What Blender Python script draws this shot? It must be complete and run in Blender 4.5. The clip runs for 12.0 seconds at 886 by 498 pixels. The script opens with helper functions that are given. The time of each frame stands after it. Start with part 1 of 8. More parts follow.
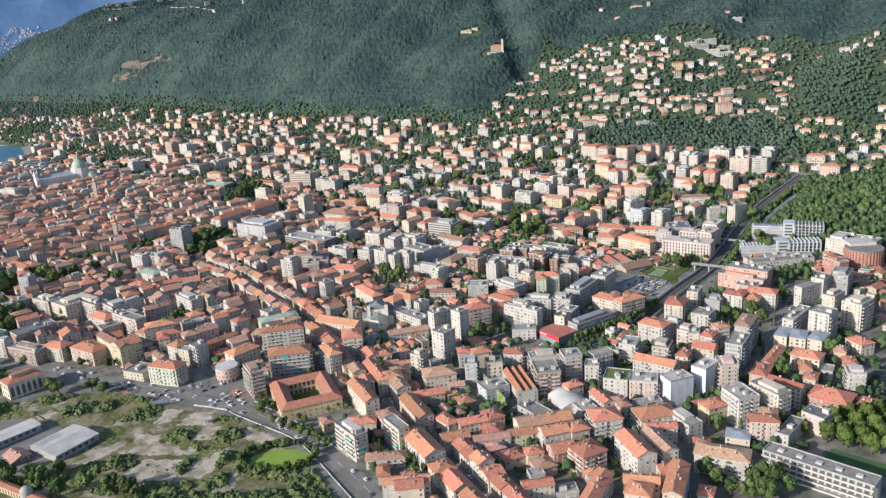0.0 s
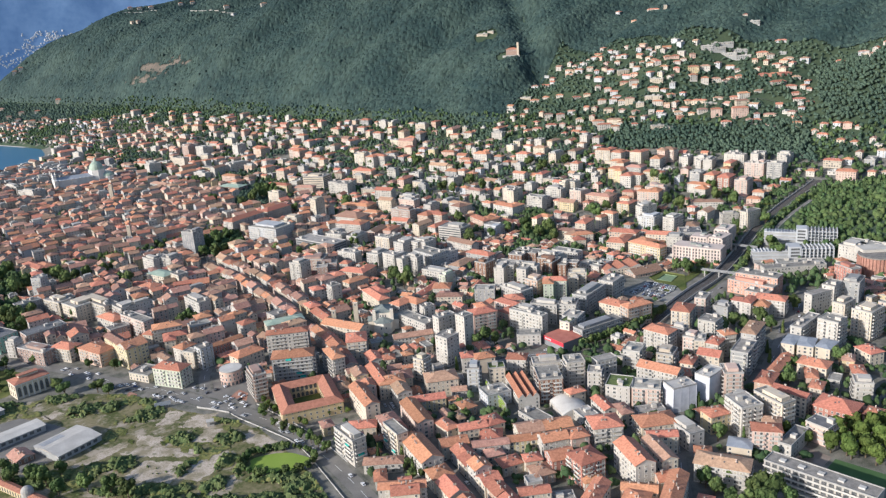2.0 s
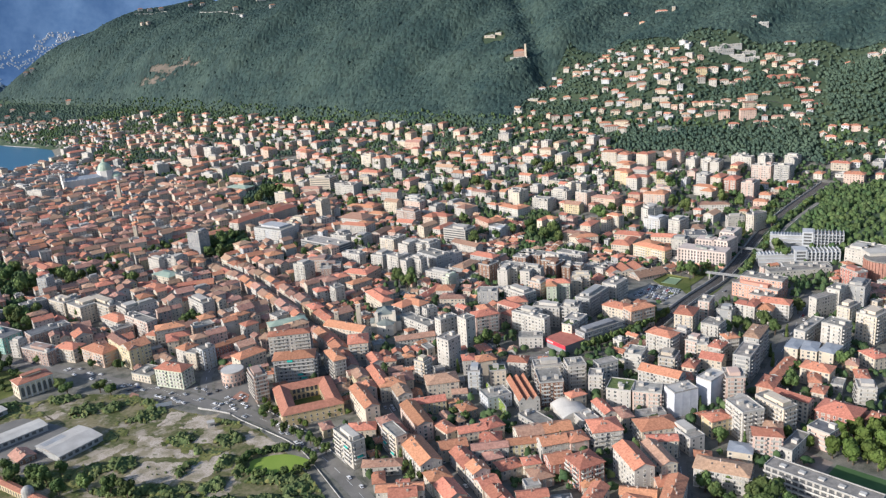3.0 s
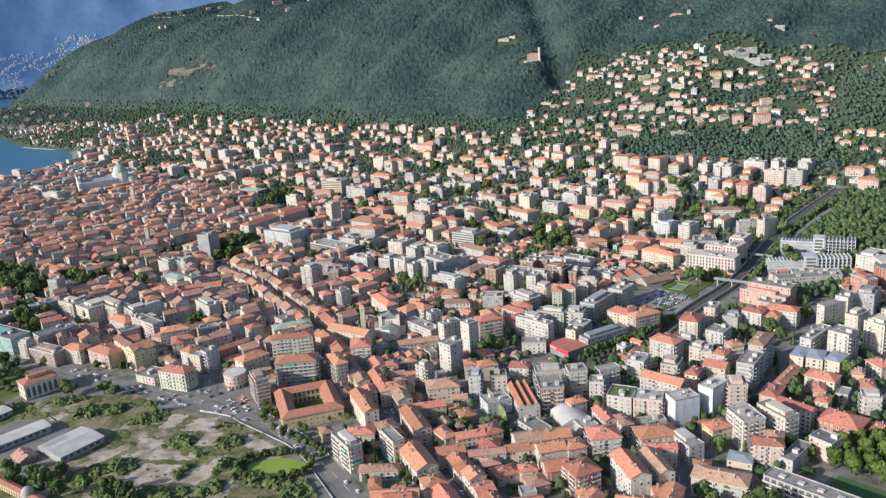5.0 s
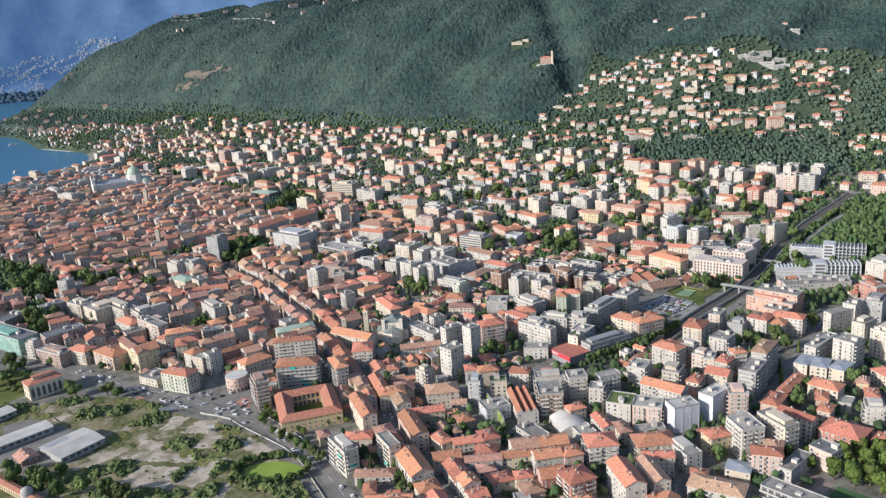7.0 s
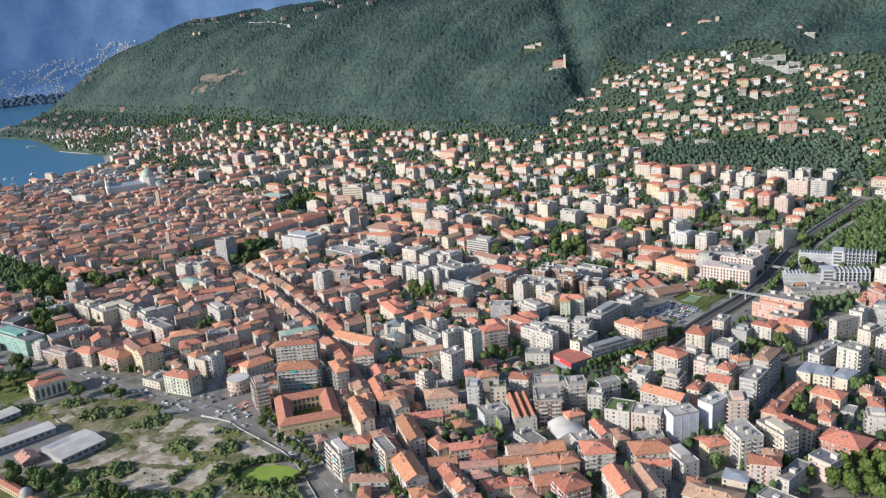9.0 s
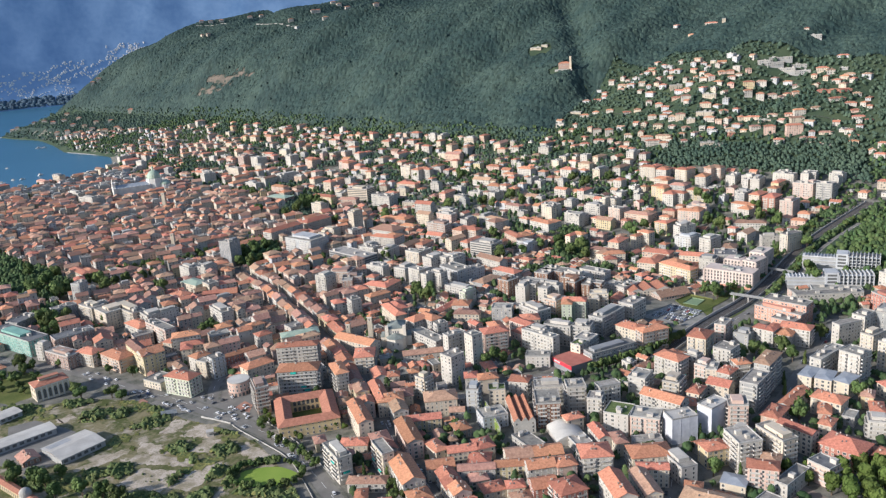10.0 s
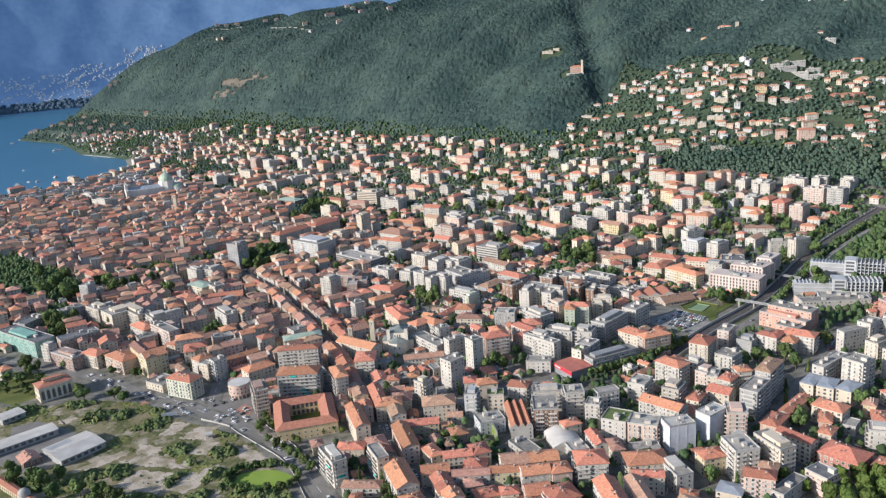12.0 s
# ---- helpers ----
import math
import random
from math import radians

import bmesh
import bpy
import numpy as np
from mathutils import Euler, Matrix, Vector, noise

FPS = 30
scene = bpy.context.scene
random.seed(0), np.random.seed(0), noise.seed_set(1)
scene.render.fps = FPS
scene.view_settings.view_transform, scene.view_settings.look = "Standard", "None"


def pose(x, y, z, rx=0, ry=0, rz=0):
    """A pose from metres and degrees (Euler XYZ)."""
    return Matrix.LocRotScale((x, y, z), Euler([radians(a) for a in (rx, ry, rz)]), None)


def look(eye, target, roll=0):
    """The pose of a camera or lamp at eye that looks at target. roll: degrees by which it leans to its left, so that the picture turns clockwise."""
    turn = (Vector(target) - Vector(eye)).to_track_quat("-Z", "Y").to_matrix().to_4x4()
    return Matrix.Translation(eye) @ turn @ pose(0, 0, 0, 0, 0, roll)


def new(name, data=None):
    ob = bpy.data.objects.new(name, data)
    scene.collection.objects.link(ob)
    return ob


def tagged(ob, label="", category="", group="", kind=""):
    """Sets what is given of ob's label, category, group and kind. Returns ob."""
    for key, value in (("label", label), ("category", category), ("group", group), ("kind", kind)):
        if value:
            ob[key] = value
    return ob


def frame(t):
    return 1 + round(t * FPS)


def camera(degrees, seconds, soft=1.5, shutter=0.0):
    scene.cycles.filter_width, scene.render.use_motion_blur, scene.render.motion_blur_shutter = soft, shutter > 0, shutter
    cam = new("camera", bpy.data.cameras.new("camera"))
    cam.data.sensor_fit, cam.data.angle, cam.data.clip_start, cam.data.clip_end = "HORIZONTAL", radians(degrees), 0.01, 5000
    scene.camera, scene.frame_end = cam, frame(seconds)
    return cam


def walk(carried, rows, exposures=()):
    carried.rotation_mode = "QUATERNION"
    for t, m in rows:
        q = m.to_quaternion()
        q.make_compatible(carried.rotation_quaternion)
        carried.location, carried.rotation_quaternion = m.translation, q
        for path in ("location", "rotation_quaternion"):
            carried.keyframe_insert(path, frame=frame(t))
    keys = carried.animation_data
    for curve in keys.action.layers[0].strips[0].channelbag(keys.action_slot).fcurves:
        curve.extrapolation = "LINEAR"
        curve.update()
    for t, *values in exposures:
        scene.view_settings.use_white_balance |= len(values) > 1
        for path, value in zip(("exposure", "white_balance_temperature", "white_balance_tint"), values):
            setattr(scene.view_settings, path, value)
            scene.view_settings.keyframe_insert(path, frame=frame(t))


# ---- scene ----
cam = camera(57.1, 12.0, 1.3)
METRES, EYE, TILT, LEAN, TURN = 80.0, 282.0, -17.05, 3.8, 0.0
ROWS = [
    (0.0, 0.0, 0.0, 0.0, 0.0, 0.0, -0.0),
    (0.5, 0.0381, 0.0059, 0.0037, 0.33, 0.04, -0.08),
    (1.0, 0.08, 0.0123, 0.0077, 0.7, 0.08, -0.18),
    (1.5, 0.1248, 0.0195, 0.0117, 1.08, 0.13, -0.28),
    (2.0, 0.1663, 0.0254, 0.0164, 1.44, 0.18, -0.37),
    (2.5, 0.2073, 0.0323, 0.0213, 1.79, 0.22, -0.48),
    (3.0, 0.2487, 0.0387, 0.0263, 2.14, 0.26, -0.58),
    (5.0, 0.4075, 0.0627, 0.0463, 3.44, 0.44, -0.95),
    (5.5, 0.4486, 0.0688, 0.0526, 3.76, 0.47, -1.04),
    (6.0, 0.4891, 0.0746, 0.058, 4.07, 0.51, -1.13),
    (6.5, 0.53, 0.0811, 0.064, 4.39, 0.55, -1.22),
    (7.0, 0.5713, 0.0879, 0.0694, 4.7, 0.59, -1.31),
    (9.0, 0.736, 0.1118, 0.092, 5.94, 0.76, -1.64),
    (9.5, 0.7771, 0.1188, 0.0962, 6.24, 0.8, -1.72),
    (10.0, 0.8172, 0.1254, 0.102, 6.53, 0.84, -1.8),
    (10.5, 0.859, 0.1323, 0.1071, 6.83, 0.88, -1.88),
    (11.0, 0.8993, 0.1388, 0.1126, 7.12, 0.92, -1.96),
    (11.5, 0.9395, 0.1454, 0.1177, 7.42, 0.96, -2.04),
    (12.0, 0.9806, 0.1525, 0.1217, 7.71, 1.01, -2.12),
]
walk(cam, [(t, pose(0, 0, EYE, TILT, LEAN, TURN) @ pose(METRES * x, METRES * y, METRES * z, 90 + pitch, roll, yaw)) for t, x, y, z, yaw, pitch, roll in ROWS], ((0.0, 0.29, 5740, 10), (12.0, 0.29, 5740, 10)))

# ---- light ----
world = bpy.data.worlds.new("sky")
scene.world = world
world.use_nodes = True
wt = world.node_tree
sky = wt.nodes.new("ShaderNodeTexSky")
sky.sky_type, sky.sun_disc = "NISHITA", False
SUN_EL, SUN_AZ = 23.0, -122.0  # degrees; azimuth clockwise from +y
sky.sun_elevation, sky.sun_rotation = radians(SUN_EL), radians(SUN_AZ)
sky.altitude, sky.dust_density = 400, 2.0
wt.nodes["Background"].inputs["Strength"].default_value = 0.134
wt.links.new(sky.outputs[0], wt.nodes["Background"].inputs["Color"])
sun = new("sun", bpy.data.lights.new("sun", "SUN"))
sun.data.energy, sun.data.angle, sun.data.color = 4.6, radians(0.6), (1.0, 0.90, 0.77)
to_sun = Vector((math.sin(radians(SUN_AZ)) * math.cos(radians(SUN_EL)), math.cos(radians(SUN_AZ)) * math.cos(radians(SUN_EL)), math.sin(radians(SUN_EL))))
sun.matrix_world = look(to_sun * 900, (0, 0, 0))

# ---- materials ----


def rgb(c):
    return (c[0], c[1], c[2], 1)


def material(name, dark, light, scale=0.3, rough=0.85, island=0.0, per_object=0.0, bump=0.0, fine=4.0, metal=0.0, detail=5.0, crisp=0.0):
    """Two colours mixed by coarse and fine noise, with an optional brightness change per object or per island and a fine relief."""
    m = bpy.data.materials.new(name)
    m.use_nodes = True
    t = m.node_tree
    n, l = t.nodes, t.links
    b = n["Principled BSDF"]
    b.inputs["Roughness"].default_value, b.inputs["Metallic"].default_value = rough, metal
    geo = n.new("ShaderNodeNewGeometry")
    big = n.new("ShaderNodeTexNoise")
    big.inputs["Scale"].default_value, big.inputs["Detail"].default_value = scale, detail
    small = n.new("ShaderNodeTexNoise")
    small.inputs["Scale"].default_value, small.inputs["Detail"].default_value = scale * fine, 3
    l.new(geo.outputs["Position"], big.inputs["Vector"])
    l.new(geo.outputs["Position"], small.inputs["Vector"])
    add = n.new("ShaderNodeMath")
    add.operation = "MULTIPLY_ADD"
    l.new(small.outputs["Fac"], add.inputs[0])
    add.inputs[1].default_value = 0.45
    l.new(big.outputs["Fac"], add.inputs[2])
    span = n.new("ShaderNodeMapRange")
    span.inputs["From Min"].default_value, span.inputs["From Max"].default_value = 0.5 + crisp, 0.95 - crisp
    l.new(add.outputs[0], span.inputs["Value"])
    mix = n.new("ShaderNodeMix")
    mix.data_type = "RGBA"
    mix.inputs[6].default_value, mix.inputs[7].default_value = rgb(dark), rgb(light)
    l.new(span.outputs[0], mix.inputs[0])
    out = mix.outputs[2]
    if island or per_object:
        hsv = n.new("ShaderNodeHueSaturation")
        val = n.new("ShaderNodeMapRange")
        hue = n.new("ShaderNodeMapRange")
        amount = island or per_object
        val.inputs["To Min"].default_value, val.inputs["To Max"].default_value = 1 - amount, 1 + amount
        hue.inputs["To Min"].default_value, hue.inputs["To Max"].default_value = 0.5 - 0.04 * amount, 0.5 + 0.05 * amount
        if island:
            source = geo.outputs["Random Per Island"]
        else:
            info = n.new("ShaderNodeObjectInfo")
            given = n.new("ShaderNodeAttribute")
            given.attribute_name = "tint"
            both = n.new("ShaderNodeMath")
            both.operation = "ADD"
            l.new(info.outputs["Random"], both.inputs[0])
            l.new(given.outputs["Fac"], both.inputs[1])
            one = n.new("ShaderNodeMath")
            one.operation = "FRACT"
            l.new(both.outputs[0], one.inputs[0])
            source = one.outputs[0]
        wave = n.new("ShaderNodeMath")
        wave.operation = "MULTIPLY"
        wave.inputs[1].default_value = 7.31
        fract = n.new("ShaderNodeMath")
        fract.operation = "FRACT"
        l.new(source, wave.inputs[0])
        l.new(wave.outputs[0], fract.inputs[0])
        l.new(source, val.inputs["Value"])
        l.new(fract.outputs[0], hue.inputs["Value"])
        l.new(val.outputs[0], hsv.inputs["Value"])
        l.new(hue.outputs[0], hsv.inputs["Hue"])
        l.new(out, hsv.inputs["Color"])
        out = hsv.outputs[0]
    l.new(out, b.inputs["Base Color"])
    if bump:
        bp = n.new("ShaderNodeBump")
        bp.inputs["Strength"].default_value, bp.inputs["Distance"].default_value = 0.8, bump
        l.new(small.outputs["Fac"], bp.inputs["Height"])
        l.new(bp.outputs[0], b.inputs["Normal"])
    return m


def blotch(m, colour, scale, low, high):
    """Bare or worn patches of another colour, with ragged edges, over a material."""
    t = m.node_tree
    n, l = t.nodes, t.links
    b = n["Principled BSDF"]
    source = b.inputs["Base Color"].links[0].from_socket
    geo, noise, span, mix = n.new("ShaderNodeNewGeometry"), n.new("ShaderNodeTexNoise"), n.new("ShaderNodeMapRange"), n.new("ShaderNodeMix")
    noise.inputs["Scale"].default_value, noise.inputs["Detail"].default_value, noise.inputs["Roughness"].default_value = scale, 9, 0.68
    l.new(geo.outputs["Position"], noise.inputs["Vector"])
    span.inputs["From Min"].default_value, span.inputs["From Max"].default_value = low, high
    l.new(noise.outputs["Fac"], span.inputs["Value"])
    mix.data_type = "RGBA"
    mix.inputs[7].default_value = rgb(colour)
    l.new(span.outputs[0], mix.inputs[0])
    l.new(source, mix.inputs[6])
    l.new(mix.outputs[2], b.inputs["Base Color"])
    return m


WALL_RGB = {
    "white": ((0.395, 0.362, 0.315), (0.530, 0.490, 0.432)), "cream": ((0.480, 0.402, 0.303), (0.602, 0.515, 0.395)),
    "ochre": ((0.487, 0.361, 0.193), (0.588, 0.462, 0.269)), "yellow": ((0.475, 0.380, 0.215), (0.585, 0.480, 0.295)), "pink": ((0.495, 0.350, 0.282), (0.600, 0.440, 0.358)),
    "grey": ((0.252, 0.252, 0.244), (0.353, 0.344, 0.328)), "orange": ((0.445, 0.311, 0.227), (0.546, 0.395, 0.294)),
    "red": ((0.336, 0.143, 0.101), (0.437, 0.202, 0.151)), "brown": ((0.168, 0.092, 0.059), (0.252, 0.143, 0.092)),
    "brownl": ((0.302, 0.202, 0.160), (0.386, 0.269, 0.218)), "green": ((0.420, 0.454, 0.336), (0.521, 0.546, 0.420)),
    "beige": ((0.386, 0.328, 0.252), (0.487, 0.420, 0.328)), "greyd": ((0.202, 0.202, 0.210), (0.277, 0.277, 0.277)),
    "greyl": ((0.386, 0.395, 0.403), (0.504, 0.504, 0.504)), "salmon": ((0.521, 0.252, 0.176), (0.622, 0.328, 0.235)),
    "salmonw": ((0.521, 0.420, 0.361), (0.638, 0.538, 0.470)), "glass": ((0.168, 0.336, 0.286), (0.252, 0.437, 0.370)),
}
WALL = {k: material("wall_" + k, a, b, 0.12, 0.9, per_object=0.10, bump=0.02, fine=9) for k, (a, b) in WALL_RGB.items()}
WORD = {"brownl": "brown", "greyd": "dark grey", "greyl": "pale grey", "salmonw": "pale salmon", "glass": "green glazed", "green": "pale green"}
ROUNDWALL = material("wall_rose_plaster", (0.50, 0.335, 0.265), (0.60, 0.42, 0.34), 0.12, 0.9, bump=0.02, fine=9)
CHURCHWALL = material("wall_pale_plaster", (0.60, 0.53, 0.43), (0.74, 0.67, 0.56), 0.12, 0.9, bump=0.02, fine=9)
SHEET = material("white_sheeting", (0.50, 0.50, 0.53), (0.63, 0.63, 0.65), 0.25, 0.6, bump=0.25, fine=3)


def tile_material():
    """Terracotta roof tiles: rows across the slope, patches of old and new tiles, each building a little different."""
    m = material("roof_tiles", (0.338, 0.136, 0.080), (0.575, 0.248, 0.150), 0.7, 0.9, per_object=0.26, bump=0.10, fine=5)
    return m


TILE = tile_material()
PALACETILE = material("weathered_tiles", (0.30, 0.128, 0.080), (0.47, 0.205, 0.132), 0.5, 0.9, bump=0.12, fine=6)
OLDTILE = material("old_roof_tiles", (0.27, 0.148, 0.100), (0.46, 0.272, 0.190), 0.6, 0.9, per_object=0.35, bump=0.10, fine=5)
FLAT = material("roof_gravel", (0.19, 0.175, 0.155), (0.37, 0.34, 0.295), 0.3, 0.95, per_object=0.28, bump=0.03, fine=8)
DARKROOF = material("roof_bitumen", (0.10, 0.10, 0.105), (0.19, 0.19, 0.19), 0.2, 0.9, per_object=0.15, fine=8)
SLATE = material("roof_slate", (0.24, 0.26, 0.29), (0.36, 0.38, 0.41), 0.2, 0.6, fine=8)
COPPER = material("roof_copper", (0.27, 0.35, 0.27), (0.42, 0.48, 0.37), 0.15, 0.6, fine=8)
METAL = material("roof_sheet_metal", (0.42, 0.39, 0.35), (0.57, 0.54, 0.49), 0.12, 0.8, per_object=0.08, fine=10)
GREENROOF = material("roof_garden", (0.07, 0.10, 0.03), (0.16, 0.20, 0.06), 0.5, 0.95, bump=0.3)
REDROOF = material("roof_red_sheet", (0.34, 0.11, 0.08), (0.46, 0.17, 0.12), 0.2, 0.7, fine=9)
ROSEBRICK = material("rose_brick", (0.30, 0.15, 0.11), (0.43, 0.235, 0.175), 0.5, 0.9, fine=6)
DULLGREEN = material("dull_roof_metal", (0.15, 0.17, 0.155), (0.25, 0.27, 0.24), 0.15, 0.7, fine=8)
RED = material("red_fascia", (0.55, 0.03, 0.05), (0.66, 0.05, 0.07), 0.4, 0.5)
GARDEN = material("garden_tree_leaves", (0.036, 0.066, 0.028), (0.094, 0.128, 0.050), 0.05, 0.85, island=0.4, fine=30, bump=0.3)
GLASS = material("window_glass", (0.055, 0.06, 0.065), (0.17, 0.165, 0.16), 0.9, 0.2)
SHUTTER = material("shutters", (0.20, 0.18, 0.15), (0.42, 0.37, 0.30), 0.9, 0.7, island=0.35)
FRAME = material("window_surround", (0.58, 0.55, 0.50), (0.72, 0.69, 0.63), 0.5, 0.8)
CONCRETE = material("concrete", (0.30, 0.285, 0.26), (0.45, 0.43, 0.395), 0.3, 0.9, per_object=0.15, bump=0.02, fine=7)
BALCONY = material("balcony_parapet", (0.40, 0.375, 0.335), (0.56, 0.53, 0.48), 0.3, 0.85, per_object=0.12)
AWNING = material("green_awning", (0.02, 0.30, 0.25), (0.04, 0.42, 0.34), 0.5, 0.7)
BRICK = material("chimney_plaster", (0.33, 0.26, 0.21), (0.50, 0.43, 0.36), 0.8, 0.9, per_object=0.25)
ASPHALT = material("asphalt", (0.145, 0.135, 0.12), (0.235, 0.218, 0.192), 0.07, 0.9, fine=18)
PAVING = material("town_paving", (0.07, 0.075, 0.055), (0.25, 0.23, 0.195), 0.11, 0.92, fine=12)
LAWN = material("meadow", (0.190, 0.285, 0.030), (0.265, 0.345, 0.055), 0.05, 0.95, fine=25, bump=0.1)
GRASS = material("rough_grass", (0.075, 0.10, 0.025), (0.17, 0.175, 0.06), 0.045, 0.95, fine=14, bump=0.25)
WASTE = blotch(material("waste_ground", (0.085, 0.098, 0.034), (0.235, 0.20, 0.115), 0.045, 0.95, fine=8, bump=0.15, detail=9, crisp=0.1), (0.37, 0.315, 0.245), 0.055, 0.515, 0.61)
GRAVEL = blotch(material("pale_concrete_slab", (0.26, 0.22, 0.14), (0.55, 0.46, 0.38), 0.09, 0.95, fine=9, bump=0.05, detail=9, crisp=0.1), (0.15, 0.15, 0.07), 0.09, 0.56, 0.64)
SOIL = material("hill_soil", (0.040, 0.064, 0.040), (0.076, 0.100, 0.060), 0.02, 0.95, fine=12, bump=0.6)
ROCK = blotch(material("bare_rock", (0.080, 0.075, 0.058), (0.195, 0.152, 0.120), 0.05, 0.95, fine=8, bump=0.8), (0.024, 0.044, 0.032), 0.07, 0.50, 0.56)
# Extra blue in this green puts part of the distance haze into the leaves.
FOREST = material("forest_leaves_hazed", (0.026, 0.046, 0.042), (0.049, 0.074, 0.060), 0.011, 0.7, per_object=0.26, fine=16, bump=0.3, crisp=0.07)
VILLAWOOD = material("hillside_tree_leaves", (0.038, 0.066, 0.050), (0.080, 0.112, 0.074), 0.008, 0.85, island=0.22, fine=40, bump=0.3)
SPURWOOD = material("spur_leaves", (0.050, 0.082, 0.030), (0.105, 0.142, 0.050), 0.03, 0.9, island=0.30, fine=30, bump=0.4)
HILLGRASS = material("hillside_grass", (0.034, 0.056, 0.036), (0.074, 0.096, 0.052), 0.03, 0.95, fine=12, bump=0.4)
LEAF = material("tree_leaves", (0.050, 0.080, 0.026), (0.130, 0.165, 0.054), 0.25, 0.8, per_object=0.35, fine=6)
GROVELEAF = material("grove_leaves", (0.055, 0.086, 0.018), (0.13, 0.165, 0.042), 0.25, 0.8, per_object=0.25, fine=6)
BARK = material("bark", (0.08, 0.055, 0.035), (0.16, 0.12, 0.08), 1.5, 0.95)
WATER = material("lake_water", (0.038, 0.135, 0.215), (0.048, 0.155, 0.245), 0.004, 0.3, fine=60, bump=0.25)
# Blue base and emission paint distance haze onto the mountains.
FARHILL = material("far_mountain_hazed", (0.055, 0.105, 0.180), (0.115, 0.175, 0.255), 0.004, 1.0, fine=9, crisp=0.06)
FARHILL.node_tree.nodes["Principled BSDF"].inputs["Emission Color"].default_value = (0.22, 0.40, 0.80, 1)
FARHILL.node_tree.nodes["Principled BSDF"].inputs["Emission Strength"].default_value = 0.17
FARHOUSE = material("far_shore_walls_hazed", (0.33, 0.30, 0.27), (0.48, 0.44, 0.39), 0.05, 0.9, island=0.3)
FARROOF = material("far_shore_tiles_hazed", (0.34, 0.22, 0.20), (0.44, 0.30, 0.27), 0.05, 0.9, island=0.2)
# Bluish emission paints haze and missing sunlight onto walls and roofs; no lamps.
for hazy, glow in ((FARHOUSE, (0.20, 0.27, 0.38, 1)), (FARROOF, (0.14, 0.17, 0.26, 1))):
    hazy.node_tree.nodes["Principled BSDF"].inputs["Emission Color"].default_value = glow
    hazy.node_tree.nodes["Principled BSDF"].inputs["Emission Strength"].default_value = 0.28
TUFT = material("weed_leaves", (0.090, 0.105, 0.028), (0.225, 0.215, 0.080), 0.06, 0.95, per_object=0.22, fine=18, crisp=0.08)
THICKET = material("thicket_leaves", (0.050, 0.076, 0.028), (0.125, 0.150, 0.058), 0.05, 0.9, per_object=0.32, fine=25)
# The blue base colour carries the haze over the far trees.
FARWOOD = material("far_shore_leaves_hazed", (0.045, 0.080, 0.115), (0.075, 0.115, 0.150), 0.01, 0.9, island=0.2)
SCRUB = material("scrub_leaves", (0.075, 0.105, 0.034), (0.185, 0.205, 0.080), 0.05, 0.9, island=0.4, fine=30, bump=0.3)
for leafy in (FOREST, VILLAWOOD, GARDEN, SPURWOOD, LEAF, GROVELEAF, SCRUB, THICKET, TUFT, HILLGRASS, SOIL, GRASS, WASTE):
    leafy.node_tree.nodes["Principled BSDF"].inputs["Specular IOR Level"].default_value = 0.15
TURF = material("dark_turf", (0.045, 0.10, 0.03), (0.075, 0.14, 0.045), 0.1, 0.95, fine=20, bump=0.05)
PALEPAVE = material("pale_paving", (0.20, 0.19, 0.165), (0.33, 0.31, 0.27), 0.15, 0.9, fine=10)
YARD = material("reddish_paving", (0.20, 0.155, 0.125), (0.32, 0.26, 0.215), 0.12, 0.9, fine=10)
COURT = material("court_surface", (0.17, 0.24, 0.13), (0.23, 0.30, 0.17), 0.1, 0.9, fine=10)
REDSOIL = material("red_soil", (0.26, 0.12, 0.08), (0.44, 0.24, 0.17), 0.2, 0.95, fine=8)
LINE = material("road_paint", (0.62, 0.62, 0.60), (0.75, 0.75, 0.73), 0.5, 0.8)
RAIL = material("rail_ballast", (0.055, 0.048, 0.042), (0.115, 0.098, 0.085), 0.3, 0.95, fine=9)
STEEL = material("weathered_steel", (0.22, 0.22, 0.22), (0.36, 0.36, 0.36), 0.8, 0.5, metal=0.6)
STONE = material("pale_marble", (0.58, 0.55, 0.50), (0.74, 0.71, 0.65), 0.12, 0.8, fine=9)
CAR_PAINTS = [material("car_" + k, a, b, 0.8, 0.3) for k, a, b in (
    ("white", (0.66, 0.66, 0.66), (0.76, 0.76, 0.76)), ("silver", (0.36, 0.37, 0.38), (0.45, 0.46, 0.47)), ("black", (0.02, 0.02, 0.022), (0.04, 0.04, 0.04)),
    ("blue", (0.03, 0.06, 0.16), (0.05, 0.09, 0.22)), ("red", (0.36, 0.03, 0.03), (0.46, 0.05, 0.04)), ("grey", (0.12, 0.12, 0.13), (0.18, 0.18, 0.19)))]
RUBBER = material("tyre_rubber", (0.015, 0.015, 0.015), (0.03, 0.03, 0.03), 2.0, 0.9)

# ---- mesh building ----


